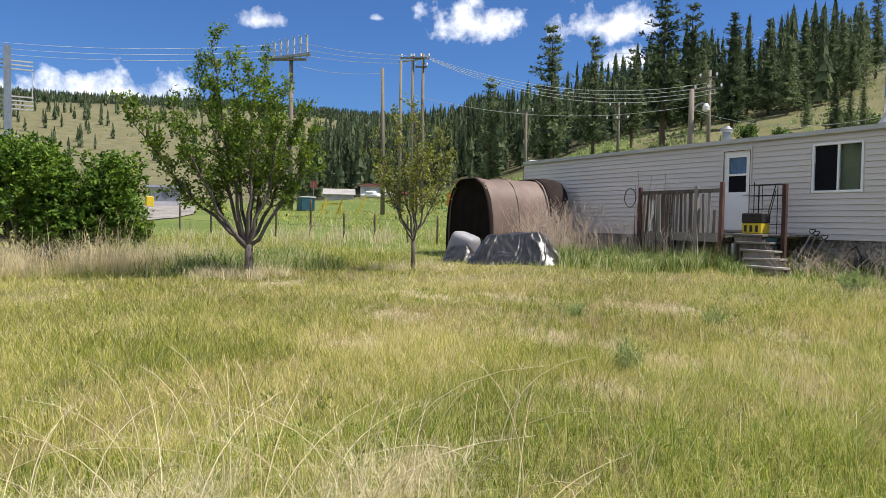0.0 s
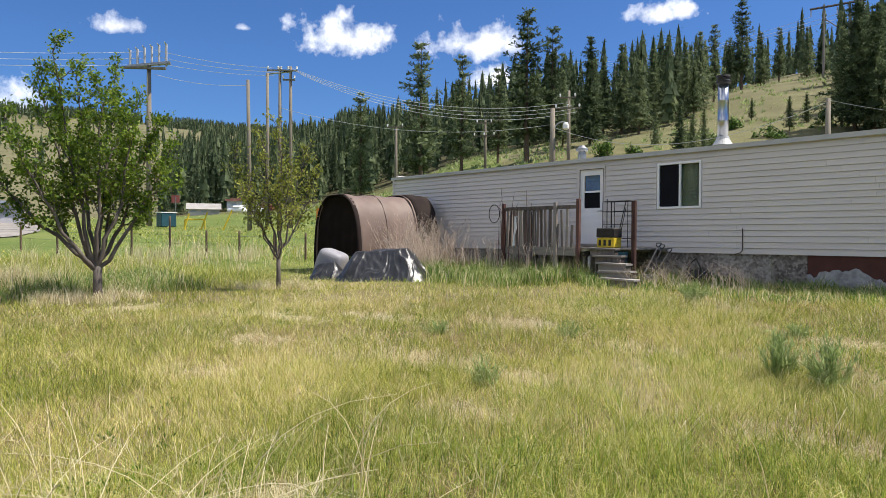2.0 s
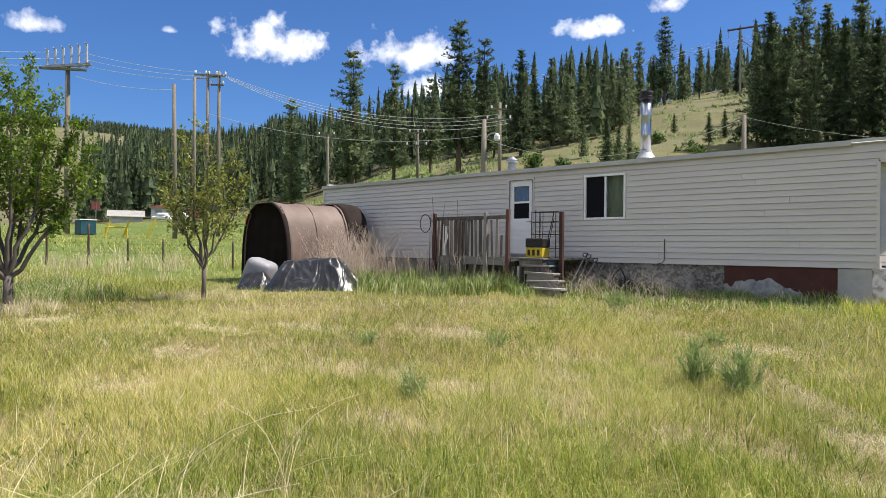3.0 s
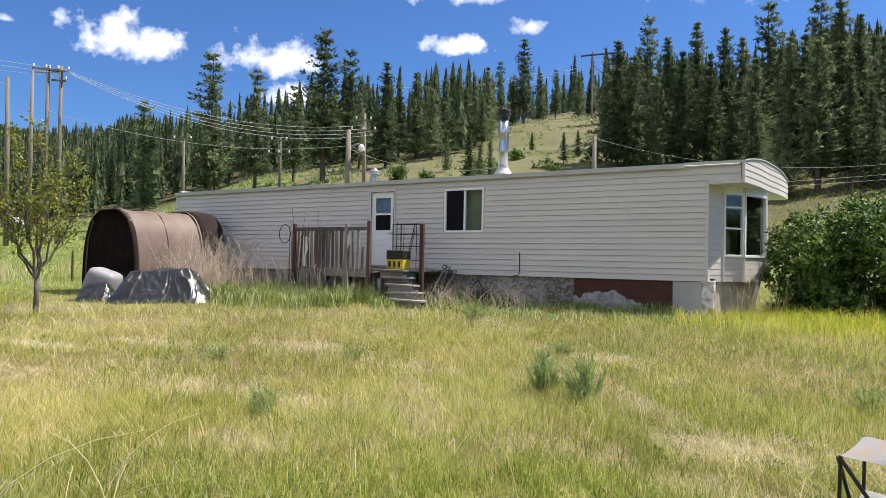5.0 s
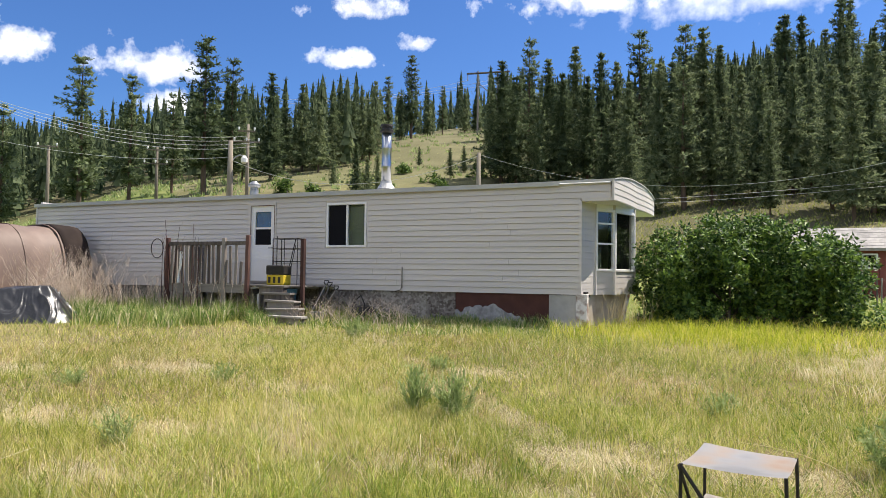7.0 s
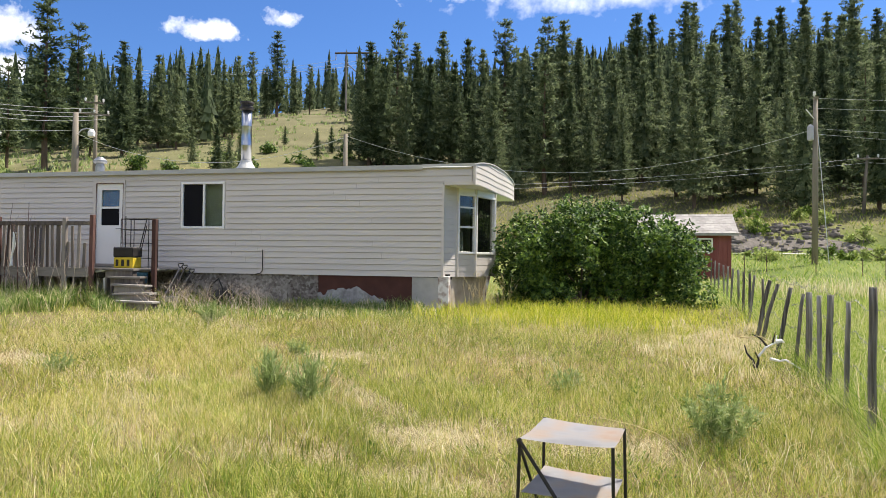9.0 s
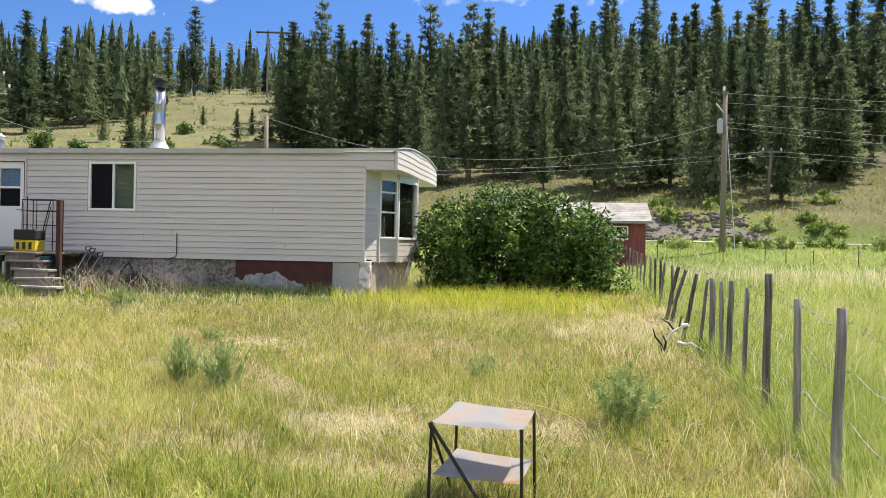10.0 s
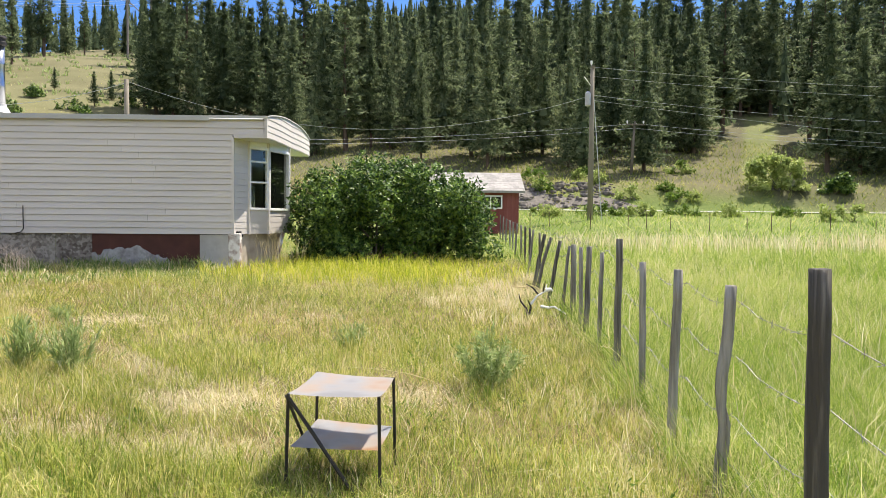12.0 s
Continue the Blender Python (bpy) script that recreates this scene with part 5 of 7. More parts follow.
snag = thing("driftwood", (2.45, 9.7, .55), "twisted dead branch, bleached white and charred black", "branch")
sx, sy, sz = 2.36, 9.7, ground(2.36, 9.7)
SNAG = (("black", .016, ((-.05, 0, .05), (-.07, 0, .16), (-.14, .02, .27), (-.17, 0, .40))), ("black", .015, ((-.03, 0, .05), (0, .03, .18), (-.05, 0, .30))),
        ("white", .014, ((0, .05, .22), (.08, .06, .36), (.2, .1, .44), (.22, .1, .56))), ("straw", .012, ((-.2, .1, .60), (-.24, .1, .52), (-.12, .1, .50), (.04, .1, .53), (.2, .1, .42))),
        ("white", .016, ((.12, 0, .20), (.22, 0, .17), (.30, 0, .19), (.42, 0, .10), (.46, 0, .06))), ("white", .026, ((.20, .05, .46), (.26, .05, .48), (.29, .05, .45))),
        ("black", .012, ((.12, .1, .36), (.03, .1, .50), (-.06, .1, .56))), ("black", .010, ((.16, .05, .44), (.19, .05, .62))))
for mat, r, pts in SNAG:
    k = len(pts)
    part("limb", pipe(bmesh.new(), [(sx + .08 + p[0] * .9, sy + p[1], sz + p[2] * .70) for p in pts], [1.0 * r * (1.1 - .7 * i / (k - 1)) for i in range(k)], 7), M[mat], snag, {"black": "charred black limb", "white": "bleached white limb"}.get(mat, ""))

# ---------------------------------------------------------------- fences


def post(owner, x, y, top, r, seed, crook=0.0, dark=None, kink=False):
    rng = random.Random(seed)
    r = r * .64
    z0 = ground(x, y) - .3
    pts, rad = [], []
    lean = rng.uniform(-.05, .05) + crook * .95
    for k in range(9):
        u = k / 8
        pts.append((x + lean * (u - 1) * (top - z0) * .5 + crook * .03 * math.sin(u * 5.5) + rng.uniform(-.003, .003) * (1 + 3 * crook), y + rng.uniform(-.003, .003), z0 + (top - z0) * u))
        rad.append(r * (1.08 - .12 * u) * rng.uniform(.98, 1.02 + .06 * crook))
    if kink:
        # an old split post: a notch on one side below the middle, and the head leaning over
        pts, rad = [], []
        for k in range(17):
            u = k / 16
            notch = math.exp(-((u - .56) / .05) ** 2)
            pts.append((x + .045 * (u - .5) - .020 * math.exp(-((u - .66) / .10) ** 2) + .012 * math.exp(-((u - .48) / .07) ** 2) - .008 * notch, y, z0 + (top - z0) * u))
            rad.append(r * (1.15 - .22 * u - .22 * notch) * rng.uniform(.97, 1.03))
    return part("post", pipe(bmesh.new(), pts, rad, 9), dark or M["postwood"], owner, smooth=True)


fence = thing("barbed_wire_fence", (2.6, 5, .45), "old barbed wire fence on uneven weathered posts", "fence")
# distance along the line, height of the head, radius, bend
POSTS = [(2.3, 1.5, .05, 0), (3.66, 1.60, .060, 0), (4.55, 1.46, .043, .5), (5.31, 1.48, .042, .1), (6.19, 1.47, .036, 0), (6.99, 1.61, .045, 0), (7.77, 1.46, .032, 0), (8.47, 1.49, .045, .08), (9.05, 1.46, .036, 0)]
POSTS += [(9.6, 1.47, .052, 0), (9.96, 1.44, .03, .2), (10.8, 1.48, .04, .45), (12.0, 1.49, .04, .6), (12.9, 1.52, .045, .5), (13.9, 1.52, .035, 0), (15.1, 1.56, .035, .2), (16.1, 1.58, .04, 0), (17.4, 1.60, .04, 0)]
POSTS += [(18.8, 1.62, .04, 0), (20.4, 1.64, .04, .1), (22.2, 1.68, .04, 0), (24.2, 1.72, .04, 0), (26.5, 1.78, .04, 0), (29, 1.86, .04, 0), (32, 1.95, .04, 0)]


def fence_x(y):
    return 2.6 + .075 * (y - 5.4)


for i, (y, top, r, crook) in enumerate(POSTS):
    post(fence, fence_x(y), y, top, r, i, crook, kink=i == 2)
barb_rng = random.Random(6)
for level in (.86, .62, .36, .14):
    bm = bmesh.new()
    for (ya, ta, ra, _), (yb, tb, rb, _) in zip(POSTS, POSTS[1:]):
        pts = []
        n = 7
        for k in range(n + 1):
            u = k / n
            y = ya + (yb - ya) * u
            za, zb = ground(fence_x(ya), ya) + level * 1.1, ground(fence_x(yb), yb) + level * 1.1
            pts.append((fence_x(y) + .055, y, za + (zb - za) * u - .05 * math.sin(math.pi * u) + barb_rng.uniform(-.006, .006)))
        pipe(bm, pts, .0016, 4, False)
        if ya < 13:
            y = ya + .06
            while y < yb:
                u = (y - ya) / (yb - ya)
                z = ground(fence_x(ya), ya) * (1 - u) + ground(fence_x(yb), yb) * u + level * 1.1 - .05 * math.sin(math.pi * u)
                for _ in range(2):
                    dx, dz = barb_rng.uniform(-.022, .022), barb_rng.uniform(-.022, .022)
                    rod(bm, (fence_x(y) + .055 - dx, y - .008, z - dz), (fence_x(y) + .055 + dx, y + .008, z + dz), .0014, seg=3, cap=False)
                y += .11
    part("barbed_wire", bm, M["wire"], fence)

far_fence = thing("field_fence", (-25, 10, 1.0), "line of dark wooden posts across the field", "fence")
for i, (az, r, h) in enumerate(((-79.6, 31, 1.1), (-77.4, 29.5, 1.05), (-72.6, 28, 1.15), (-70.0, 27, 1.45), (-67.4, 26.5, 1.0), (-65.0, 26, 1.0), (-62.4, 25.6, 1.0), (-84, 33, 1.1), (-60, 25.2, 1.0))):
    b = bearing(az - .5)
    x, y = SHIFT[0] + b.x * r, SHIFT[1] + b.y * r
    post(far_fence, x, y, ground(x, y) + h, .06, 60 + i, 0.0, M["bark"])
for level in (.5, .8):
    bm = bmesh.new()
    pts = []
    for az, r in ((-84, 33), (-79.6, 31), (-77.4, 29.5), (-72.6, 28), (-70, 27), (-67.4, 26.5), (-65, 26), (-62.4, 25.6), (-60, 25.2)):
        b = bearing(az - .5)
        x, y = SHIFT[0] + b.x * r, SHIFT[1] + b.y * r
        pts.append((x, y, ground(x, y) + level))
    pipe(bm, pts, .005, 4)
    part("fence_wire", bm, M["wire"], far_fence)
road_fence = thing("roadside_fence", (20, 33, 1), "thin line of small posts along the far side of the field", "fence")
for i in range(30):
    x = 7 + i * 1.55 + .5 * math.sin(i * 4.7)
    y = 40 - .10 * x + .3 * math.sin(i * 2.1)
    post(road_fence, x, y, ground(x, y) + .85 + .15 * math.sin(i * 3.3), .032, 90 + i, 0.0, M["bark"])

# ---------------------------------------------------------------- shed
shed = thing("red_shed", (4.5, 37, 1.0), "dark red board shed with a pale shingled roof", "shed")
HX0, HX1, HY0, HY1, HZ = 1.6, 5.95, 36.3, 39.6, 3.05
wallp = part("wall", (lambda bm: (box(bm, (HX0, HY0, .7), (HX1, HY1, HZ)), bm)[-1])(bmesh.new()), M["red"], shed)
x = HX0
while x < HX1 - .01:
    w = min(.2, HX1 - x)
    part("board", blank((x + .006, HY0 - .025, .75), (x + w - .006, HY0 + .002, HZ)), M["red"], wallp)
    x += .2
y = HY0
while y < HY1 - .01:
    w = min(.2, HY1 - y)
    part("board", blank((HX1 - .002, y + .006, .75), (HX1 + .022, y + w - .006, HZ + .0)), M["red"], wallp)
    y += .2
bm = bmesh.new()
ridge = HY0 + 1.65
for y0, z0, y1, z1 in ((HY0 - .30, HZ - .02, ridge, 4.02), (ridge, 4.02, HY1 + .3, HZ - .02)):
    q = [bm.verts.new((x, y, z + k)) for x in (HX0 - .25, HX1 + .30) for y, z in ((y0, z0), (y1, z1)) for k in (0, .1)]
    for f in ((0, 1, 3, 2), (4, 6, 7, 5), (0, 4, 5, 1), (2, 3, 7, 6), (1, 5, 7, 3), (0, 2, 6, 4)):
        bm.faces.new([q[i] for i in f])
bmesh.ops.recalc_face_normals(bm, faces=bm.faces)
roofp = part("roof", bm, M["shingle"], shed, "pale grey shingle roof")
for k in range(8):
    u0, u1 = k / 8, (k + 1) / 8
    x = HX0 - .25 - (k % 2) * .15
    while x < HX1 + .3:
        xa, xb = max(x, HX0 - .25), min(x + .3, HX1 + .3)
        bm = bmesh.new()
        vs = []
        for xx in (xa + .004, xb - .004):
            for u, lift in ((u0, .118), (u1, .106)):
                vs.append(bm.verts.new((xx, HY0 - .3 + 1.95 * u, HZ - .02 + .99 * u + lift)))
        if xb - xa > .05:
            bm.faces.new((vs[0], vs[2], vs[3], vs[1]))
            part("shingle", bm, M["shingle"], roofp)
        else:
            bm.free()
        x += .3
wframe = bmesh.new()
for lo, hi in (((4.02, HY0 - .06, 2.26), (5.16, HY0 - .03, 2.33)), ((4.02, HY0 - .06, 2.85), (5.16, HY0 - .03, 2.92)), ((4.02, HY0 - .06, 2.33), (4.09, HY0 - .03, 2.85)), ((5.09, HY0 - .06, 2.33), (5.16, HY0 - .03, 2.85)), ((4.56, HY0 - .06, 2.33), (4.62, HY0 - .03, 2.85))):
    box(wframe, lo, hi)
wf = part("window_frame", wframe, M["white"], shed, "white shed window frame")
for x0, x1 in ((4.09, 4.56), (4.62, 5.09)):
    part("pane", blank((x0, HY0 - .045, 2.33), (x1, HY0 - .035, 2.85)), M["glass"], wf)
# near-black sheet behind the panes, painting in an unlit shed
bm = bmesh.new()
wall_panel(bm, (4.0, HY0 - .03), (5.1, HY0 - .03), 2.3, 2.9, .004)
part("window_backing", bm, M["darkroom"], shed)

# ---------------------------------------------------------------- poles and lines


def insulator(bm, p, h=.28):
    spin(bm, p, [(.03, 0), (.03, .06), (.08, .08), (.08, .13), (.05, .15), (.08, .18), (.07, h)], 8)


def utility_pole(x, y, top, r=.15, arms=(), label="tall weathered wooden utility pole", turn=0.0, lean=(0, 0)):
    """A round pole with crossarms: (drop from the head, half length, insulators)."""
    z0 = ground(x, y)
    o = thing("utility_pole", (x, y, z0), label, "pole", "utility poles")
    part("shaft", pipe(bmesh.new(), [(x - lean[0], y - lean[1], z0 - 1), (x - lean[0] * .5, y - lean[1] * .5, (z0 + top) / 2), (x, y, top)], [r * 1.15, r, r * .75], 12), M["pole"], o, smooth=True)
    c, s = math.cos(turn), math.sin(turn)
    for drop, half, pins in arms:
        z = top - drop
        q = Matrix.Rotation(turn, 4, "Z")
        part("crossarm", box(bmesh.new(), (x - half, y - .05 - .16, z - .06), (x + half, y + .05 - .16, z + .06), turn=q), M["pole"], o)
        for k in range(pins):
            d = half * (-.9 + 1.8 * k / max(1, pins - 1))
            bm = bmesh.new()
            insulator(bm, (x + c * d, y + s * d - .16, z + .06))
            part("insulator", bm, M["white"], o)
    return o


def wire(a, b, sag, r, n=20):
    a, b = Vector(a), Vector(b)
    pts = [a.lerp(b, k / n) - Vector((0, 0, sag * 4 * (k / n) * (1 - k / n))) for k in range(n + 1)]
    return pipe(bmesh.new(), pts, r, 5, False)


def line(spans, label, r=.016):
    o = thing("power_line", spans[0][0], label, "wires", "power lines")
    for a, b, sag in spans:
        part("wire", wire(a, b, sag, r), M["cable"], o)
    return o


pa = utility_pole(-49.1, 24.6, 13.3, .155, label="plain weathered wooden pole with no crossarm", lean=(-.35, 0))
pb = utility_pole(-52.9, 28.1, 15.0, .14)
utility_pole(-52.5, 29.0, 15.5, .15, ((.25, .9, 3),), turn=.9)
utility_pole(-52.0, 29.7, 15.6, .15, ((.35, .7, 2), (1.1, .5, 2)), turn=.9)
bm = bmesh.new()
rod(bm, (-53.0, 28.0, 14.9), (-51.9, 29.8, 15.2), .07, seg=6)
solid("pole_link", bm, M["steel"], "steel bar that joins the pole heads", "bar")
# switch pole with tilted platform
sp = utility_pole(-58.25, 20.5, 15.5, .21, label="stout pole carrying a rack of line switches")
bm = bmesh.new()
box(bm, (-59.9, 20.3, 15.3), (-56.6, 20.7, 15.5), turn=Matrix.Rotation(.95, 4, "Z") @ Matrix.Rotation(-.12, 4, "Y"))
part("platform", bm, M["steel"], sp, "tilted steel switch platform")
bm = bmesh.new()
box(bm, (-59.9, 20.0, 15.0), (-56.6, 20.3, 15.15), turn=Matrix.Rotation(.95, 4, "Z"))
part("crossarm", bm, M["pole"], sp)
for k in range(6):
    d = -1.45 + k * .56
    x, y = -58.25 + .58 * d, 20.5 + .81 * d
    bm = bmesh.new()
    rod(bm, (x, y, 15.3), (x, y, 16.5 + .12 * k), .09, seg=6)
    rod(bm, (x, y, 16.4 + .12 * k), (x + .45, y - .3, 16.5 + .12 * k), .05, seg=5)
    part("switch", bm, M["greyplastic"], sp)
tower = thing("lattice_mast", (-44.4, .3, 1.7), "grey steel mast with rows of short cross bars", "mast")
part("column", box(bmesh.new(), (-44.6, .12, 1.2), (-44.2, .48, 10.7)), M["steel"], tower)
for z, n in ((9.9, 3), (8.0, 4), (5.9, 4), (4.4, 4), (3.2, 4)):
    for k in range(n):
        part("cross_bar", box(bmesh.new(), (-44.45, -1.0 if z < 9 else -.2, z - k * .22), (-44.35, 1.5, z - k * .22 + .07)), M["greyplastic"], tower)
part("rod", rod(bmesh.new(), (-44.4, 1.45, 7.9), (-44.4, 1.45, 9.6), .03, seg=6), M["greyplastic"], tower)
pd = utility_pole(-37.6, 45.4, 12.2, .24, label="stout grey wooden pole with a street lamp arm")
bm = bmesh.new()
pipe(bm, [(-37.5, 45.5, 10.6), (-37.35, 45.7, 10.95), (-37.1, 45.95, 11.1), (-36.85, 46.15, 11.05)], .05, 6)
part("lamp_arm", bm, M["steel"], pd)
bm = bmesh.new()
spin(bm, (-36.85, 46.15, 10.45), [(.12, 0), (.26, .1), (.26, .4), (.12, .62)], 14)
part("lamp_head", bm, M["white"], pd, "white lamp globe")
utility_pole(-38.9, 49.0, 14.3, .15, ((.6, .7, 2), (1.5, 1.1, 3)), turn=.6)
utility_pole(-59.4, 46.0, 13.3, .16, ((.1, .9, 2),), turn=.6, label="dark slim pole with a short crossarm")
utility_pole(-51.2, 51.0, 13.5, .14, ((.3, .8, 2), (1.6, 1.1, 3)), turn=.6)
utility_pole(-16.0, 43.9, 9.7, .16, label="short plain pole behind the house")
rp = utility_pole(11.35, 44.0, 10.9, .15, ((.05, .12, 1),), label="tall utility pole with a transformer beside the road")
bm = bmesh.new()
spin(bm, (11.05, 43.8, 8.5), [(.05, 0), (.17, .05), (.17, .75), (.1, .85), (.03, .9)], 14)
part("transformer", bm, M["greyplastic"], rp, "grey transformer can")
part("street_arm", pipe(bmesh.new(), [(11.3, 44, 9.7), (11.0, 43.8, 10.0), (10.8, 43.7, 10.2)], .03, 6), M["white"], rp)
part("guy_wire", rod(bmesh.new(), (11.4, 44, 9.8), (11.9, 43.4, 1.8), .02, seg=5), M["cable"], rp)
utility_pole(20.1, 64.4, 10.5, .12, ((.3, .8, 2),), label="thin dark pole on the slope", lean=(.3, 0))
hf = thing("transmission_frame", (-52.5, 141, ground(-52.5, 141)), "two-legged timber transmission frame on the hilltop", "pylon")
hz = ground(-52.5, 141)
for x, y in ((-54.4, 140.5), (-50.6, 142.0)):
    part("leg", rod(bmesh.new(), (x, y, hz - 2), (x, y, 45), .22, .16, 8), M["wood"], hf)
part("crossarm", rod(bmesh.new(), (-56.6, 139.6, 44.4), (-48.2, 142.9, 44.9), .2, seg=6), M["wood"], hf)
part("brace", rod(bmesh.new(), (-54.4, 140.5, 42.5), (-50.6, 142, 39), .1, seg=6), M["wood"], hf)
for k in range(3):
    d = k / 2
    part("insulator", rod(bmesh.new(), (-56.4 + 8 * d, 139.7 + 3.1 * d, 44.3), (-56.4 + 8 * d, 139.7 + 3.1 * d, 43.0), .1, seg=6), M["greyplastic"], hf)

line([((-52.0 + .5 * k, 29.7, 15.5 - .25 * k), (-38.9 + .3 * k, 49.0, 13.3 - .3 * k), 1.6 + .1 * k) for k in range(4)], "sagging overhead wires between utility poles")
line([((-52.4, 29.0, 12.2), (-37.6, 45.4, 10.9), 1.2)], "single low service wire")
line([((-58.0, 20.9, 16.6 - .5 * k), (-52.6, 28.5, 15.4 - .3 * k), .25) for k in range(3)] + [((-57.8, 20.8, 14.6), (-49.1, 24.6, 12.9), .3)], "overhead wires running to the switch pole")
line([((-58.4, 20.2, 16.4 - .5 * k), (-75, -3, 17.0 - .5 * k), .6) for k in range(3)], "overhead wires leaving the switch pole")
line([((-37.6, 45.4, 10.7), (-16.0, 43.9, 9.5), 1.9)], "wires passing behind the house")
line([((-16.0, 43.9, 9.6), (11.35, 44.0, 9.2), 2.4)], "low wire between two poles", .010)
line([((11.35, 44, 10.85 - .55 * k), (62, 47, 11.2 - .6 * k), .9) for k in range(2)] + [((11.35, 44, 8.9), (60, 47, 6.6), .8), ((11.35, 44, 9.2), (60, 46, 8.6), 1.1)], "wires along the road", .007)
line([((20.1, 64.4, 10.3 - .4 * k), (-60, 78, 12.5 - .4 * k), 2.2) for k in range(2)] + [((20.1, 64.4, 10.3 - .4 * k), (95, 62, 9.4 - .4 * k), 1.5) for k in range(2)], "wires along the foot of the wooded slope", .012)
line([((-56.4 + 4 * k, 139.7 + 1.6 * k, 43.0), (-125 + 4 * k, 118 + 3 * k, 41.5 + k), 3.5) for k in range(3)], "high transmission wires over the hill", .03)

# ---------------------------------------------------------------- road, bank, far yard


def strip(name, inner, outer, xs, material, label, category, lift=.06):
    """A strip that lies on the ground between two curves y(x)."""
    v = []
    for x in xs:
        for k in range(4):
            y = inner(x) + (outer(x) - inner(x)) * k / 3
            v.append((x, y, ground(x, y) + lift))
    n = len(xs)
    f = [(i * 4 + k, (i + 1) * 4 + k, (i + 1) * 4 + k + 1, i * 4 + k + 1) for i in range(n - 1) for k in range(3)]
    me = mesh_of(name, v, f)
    return tagged(shown(name, me, material), label, category, kind="structure")


xs = [-20 + 1.5 * i for i in range(100)]
strip("road", lambda x: 49.4, lambda x: 53.3, xs, M["asphalt"], "narrow grey road at the foot of the hill", "road", .09)
strip("gravel_bank", lambda x: 55.2 + .3 * math.sin(x), lambda x: 55.4 + 2.6 * math.sin(math.pi * (x + 7) / 25) + .4 * math.sin(x * .9), [-7 + .5 * i for i in range(51)], M["bankrock"], "bare gravel cut bank above the road", "bank", .08)
strip("gravel_lot", lambda x: 1.1 + (-x) * .13, lambda x: 1.1 + (-x) * (.13 + .07 * math.sin(math.pi * min(1, (-37.5 - x) / 12) / 2)), [-64 + i for i in range(27)], M["gravel"], "pale gravel lot beyond the field fence", "gravel")


def rocks():
    rng = np.random.default_rng(8)
    vs, fs, n = [], [], 0
    cube = np.array([(a, b, c) for a in (-1, 1) for b in (-1, 1) for c in (-1, 1)], float)
    quad = np.array([(0, 1, 3, 2), (4, 6, 7, 5), (0, 4, 5, 1), (2, 3, 7, 6), (1, 5, 7, 3), (0, 2, 6, 4)])
    for _ in range(700):
        x, y = rng.uniform(-6, 17), rng.uniform(54.4, 59.4)
        s = rng.uniform(.08, .32) * rng.uniform(.5, 1.2)
        v = cube * rng.uniform(.5, 1.1, (8, 3)) * s
        a = rng.uniform(0, 3)
        c, t = math.cos(a), math.sin(a)
        vs.append(np.stack([x + v[:, 0] * c - v[:, 1] * t, y + v[:, 0] * t + v[:, 1] * c, ground(x, y) + v[:, 2] * .7], 1))
        fs.append(quad + n)
        n += 8
    tagged(shown("bank_rocks", mesh_of("bank_rocks", np.concatenate(vs), np.concatenate(fs)), M["bankrock"]), "loose grey rocks on the cut bank", "rocks", kind="stuff")


rocks()


def spot(az, r):
    b = bearing(az)
    x, y = SHIFT[0] + b.x * r, SHIFT[1] + b.y * r
    return x, y, ground(x, y)


def small_building(name, az, r, w, d, h, rise, wall_mat, roof_mat, label, windows=2):
    x, y, z = spot(az, r)
    o = thing(name, (x, y, z), label, "building")
    turn = Matrix.Translation((x, y, z)) @ Matrix.Rotation(radians(-az), 4, "Z")

    def add(nm, bm, mat, lab=""):
        bm.transform(turn)
        return part(nm, bm, mat, o, lab)

    add("wall", box(bmesh.new(), (-w / 2, -d / 2, -1), (w / 2, d / 2, h)), wall_mat)
    bm = bmesh.new()
    q = [bm.verts.new((sx * (w / 2 + .3), sy, z_)) for sx in (-1, 1) for sy, z_ in ((-d / 2 - .4, h), (0, h + rise), (d / 2 + .4, h))]
    for f in ((0, 3, 4, 1), (1, 4, 5, 2), (0, 1, 2), (3, 5, 4), (0, 2, 5, 3)):
        bm.faces.new([q[i] for i in f])
    bmesh.ops.recalc_face_normals(bm, faces=bm.faces)
    add("roof", bm, roof_mat)
    for k in range(windows):
        cx = (-.5 + (k + .5) / windows) * w
        add("window", box(bmesh.new(), (cx - w * .1, -d / 2 - .03, h * .45), (cx + w * .1, -d / 2 + .02, h * .8)), M["glass"])
    return o


small_building("farm_house", -67.9, 118, 4.6, 4.2, .8, 1.0, M["siding"], M["shingle"], "distant low house with a grey roof", 3)
small_building("barn", -65.2, 128, 4.5, 4, 1.4, .7, M["white"], M["rust"], "distant white outbuilding with a red roof")
small_building("garage", -80.9, 66, 2.6, 3, 1.5, .25, M["greyplastic"], M["steel"], "pale grey metal garage beside a gravel lot", 1)
x, y, z = spot(-82.0, 62)
bin_ = thing("yellow_bin", (x, y, z), "bright yellow bin on the gravel lot", "bin")
part("body", box(bmesh.new(), (x - .3, y - .3, z), (x + .3, y + .3, z + .85), bevel=.06), M["yellow"], bin_)
x, y, z = spot(-70.6, 60)
dump = thing("metal_dumpster", (x, y, z), "dark teal metal dumpster in the field", "dumpster")
part("body", box(bmesh.new(), (x - .58, y - .58, z), (x + .58, y + .58, z + 1.08), bevel=.05), M["blue"], dump)
part("lid", box(bmesh.new(), (x - .62, y - .62, z + 1.085), (x + .62, y + .62, z + 1.16)), M["white"], dump, "pale lid")
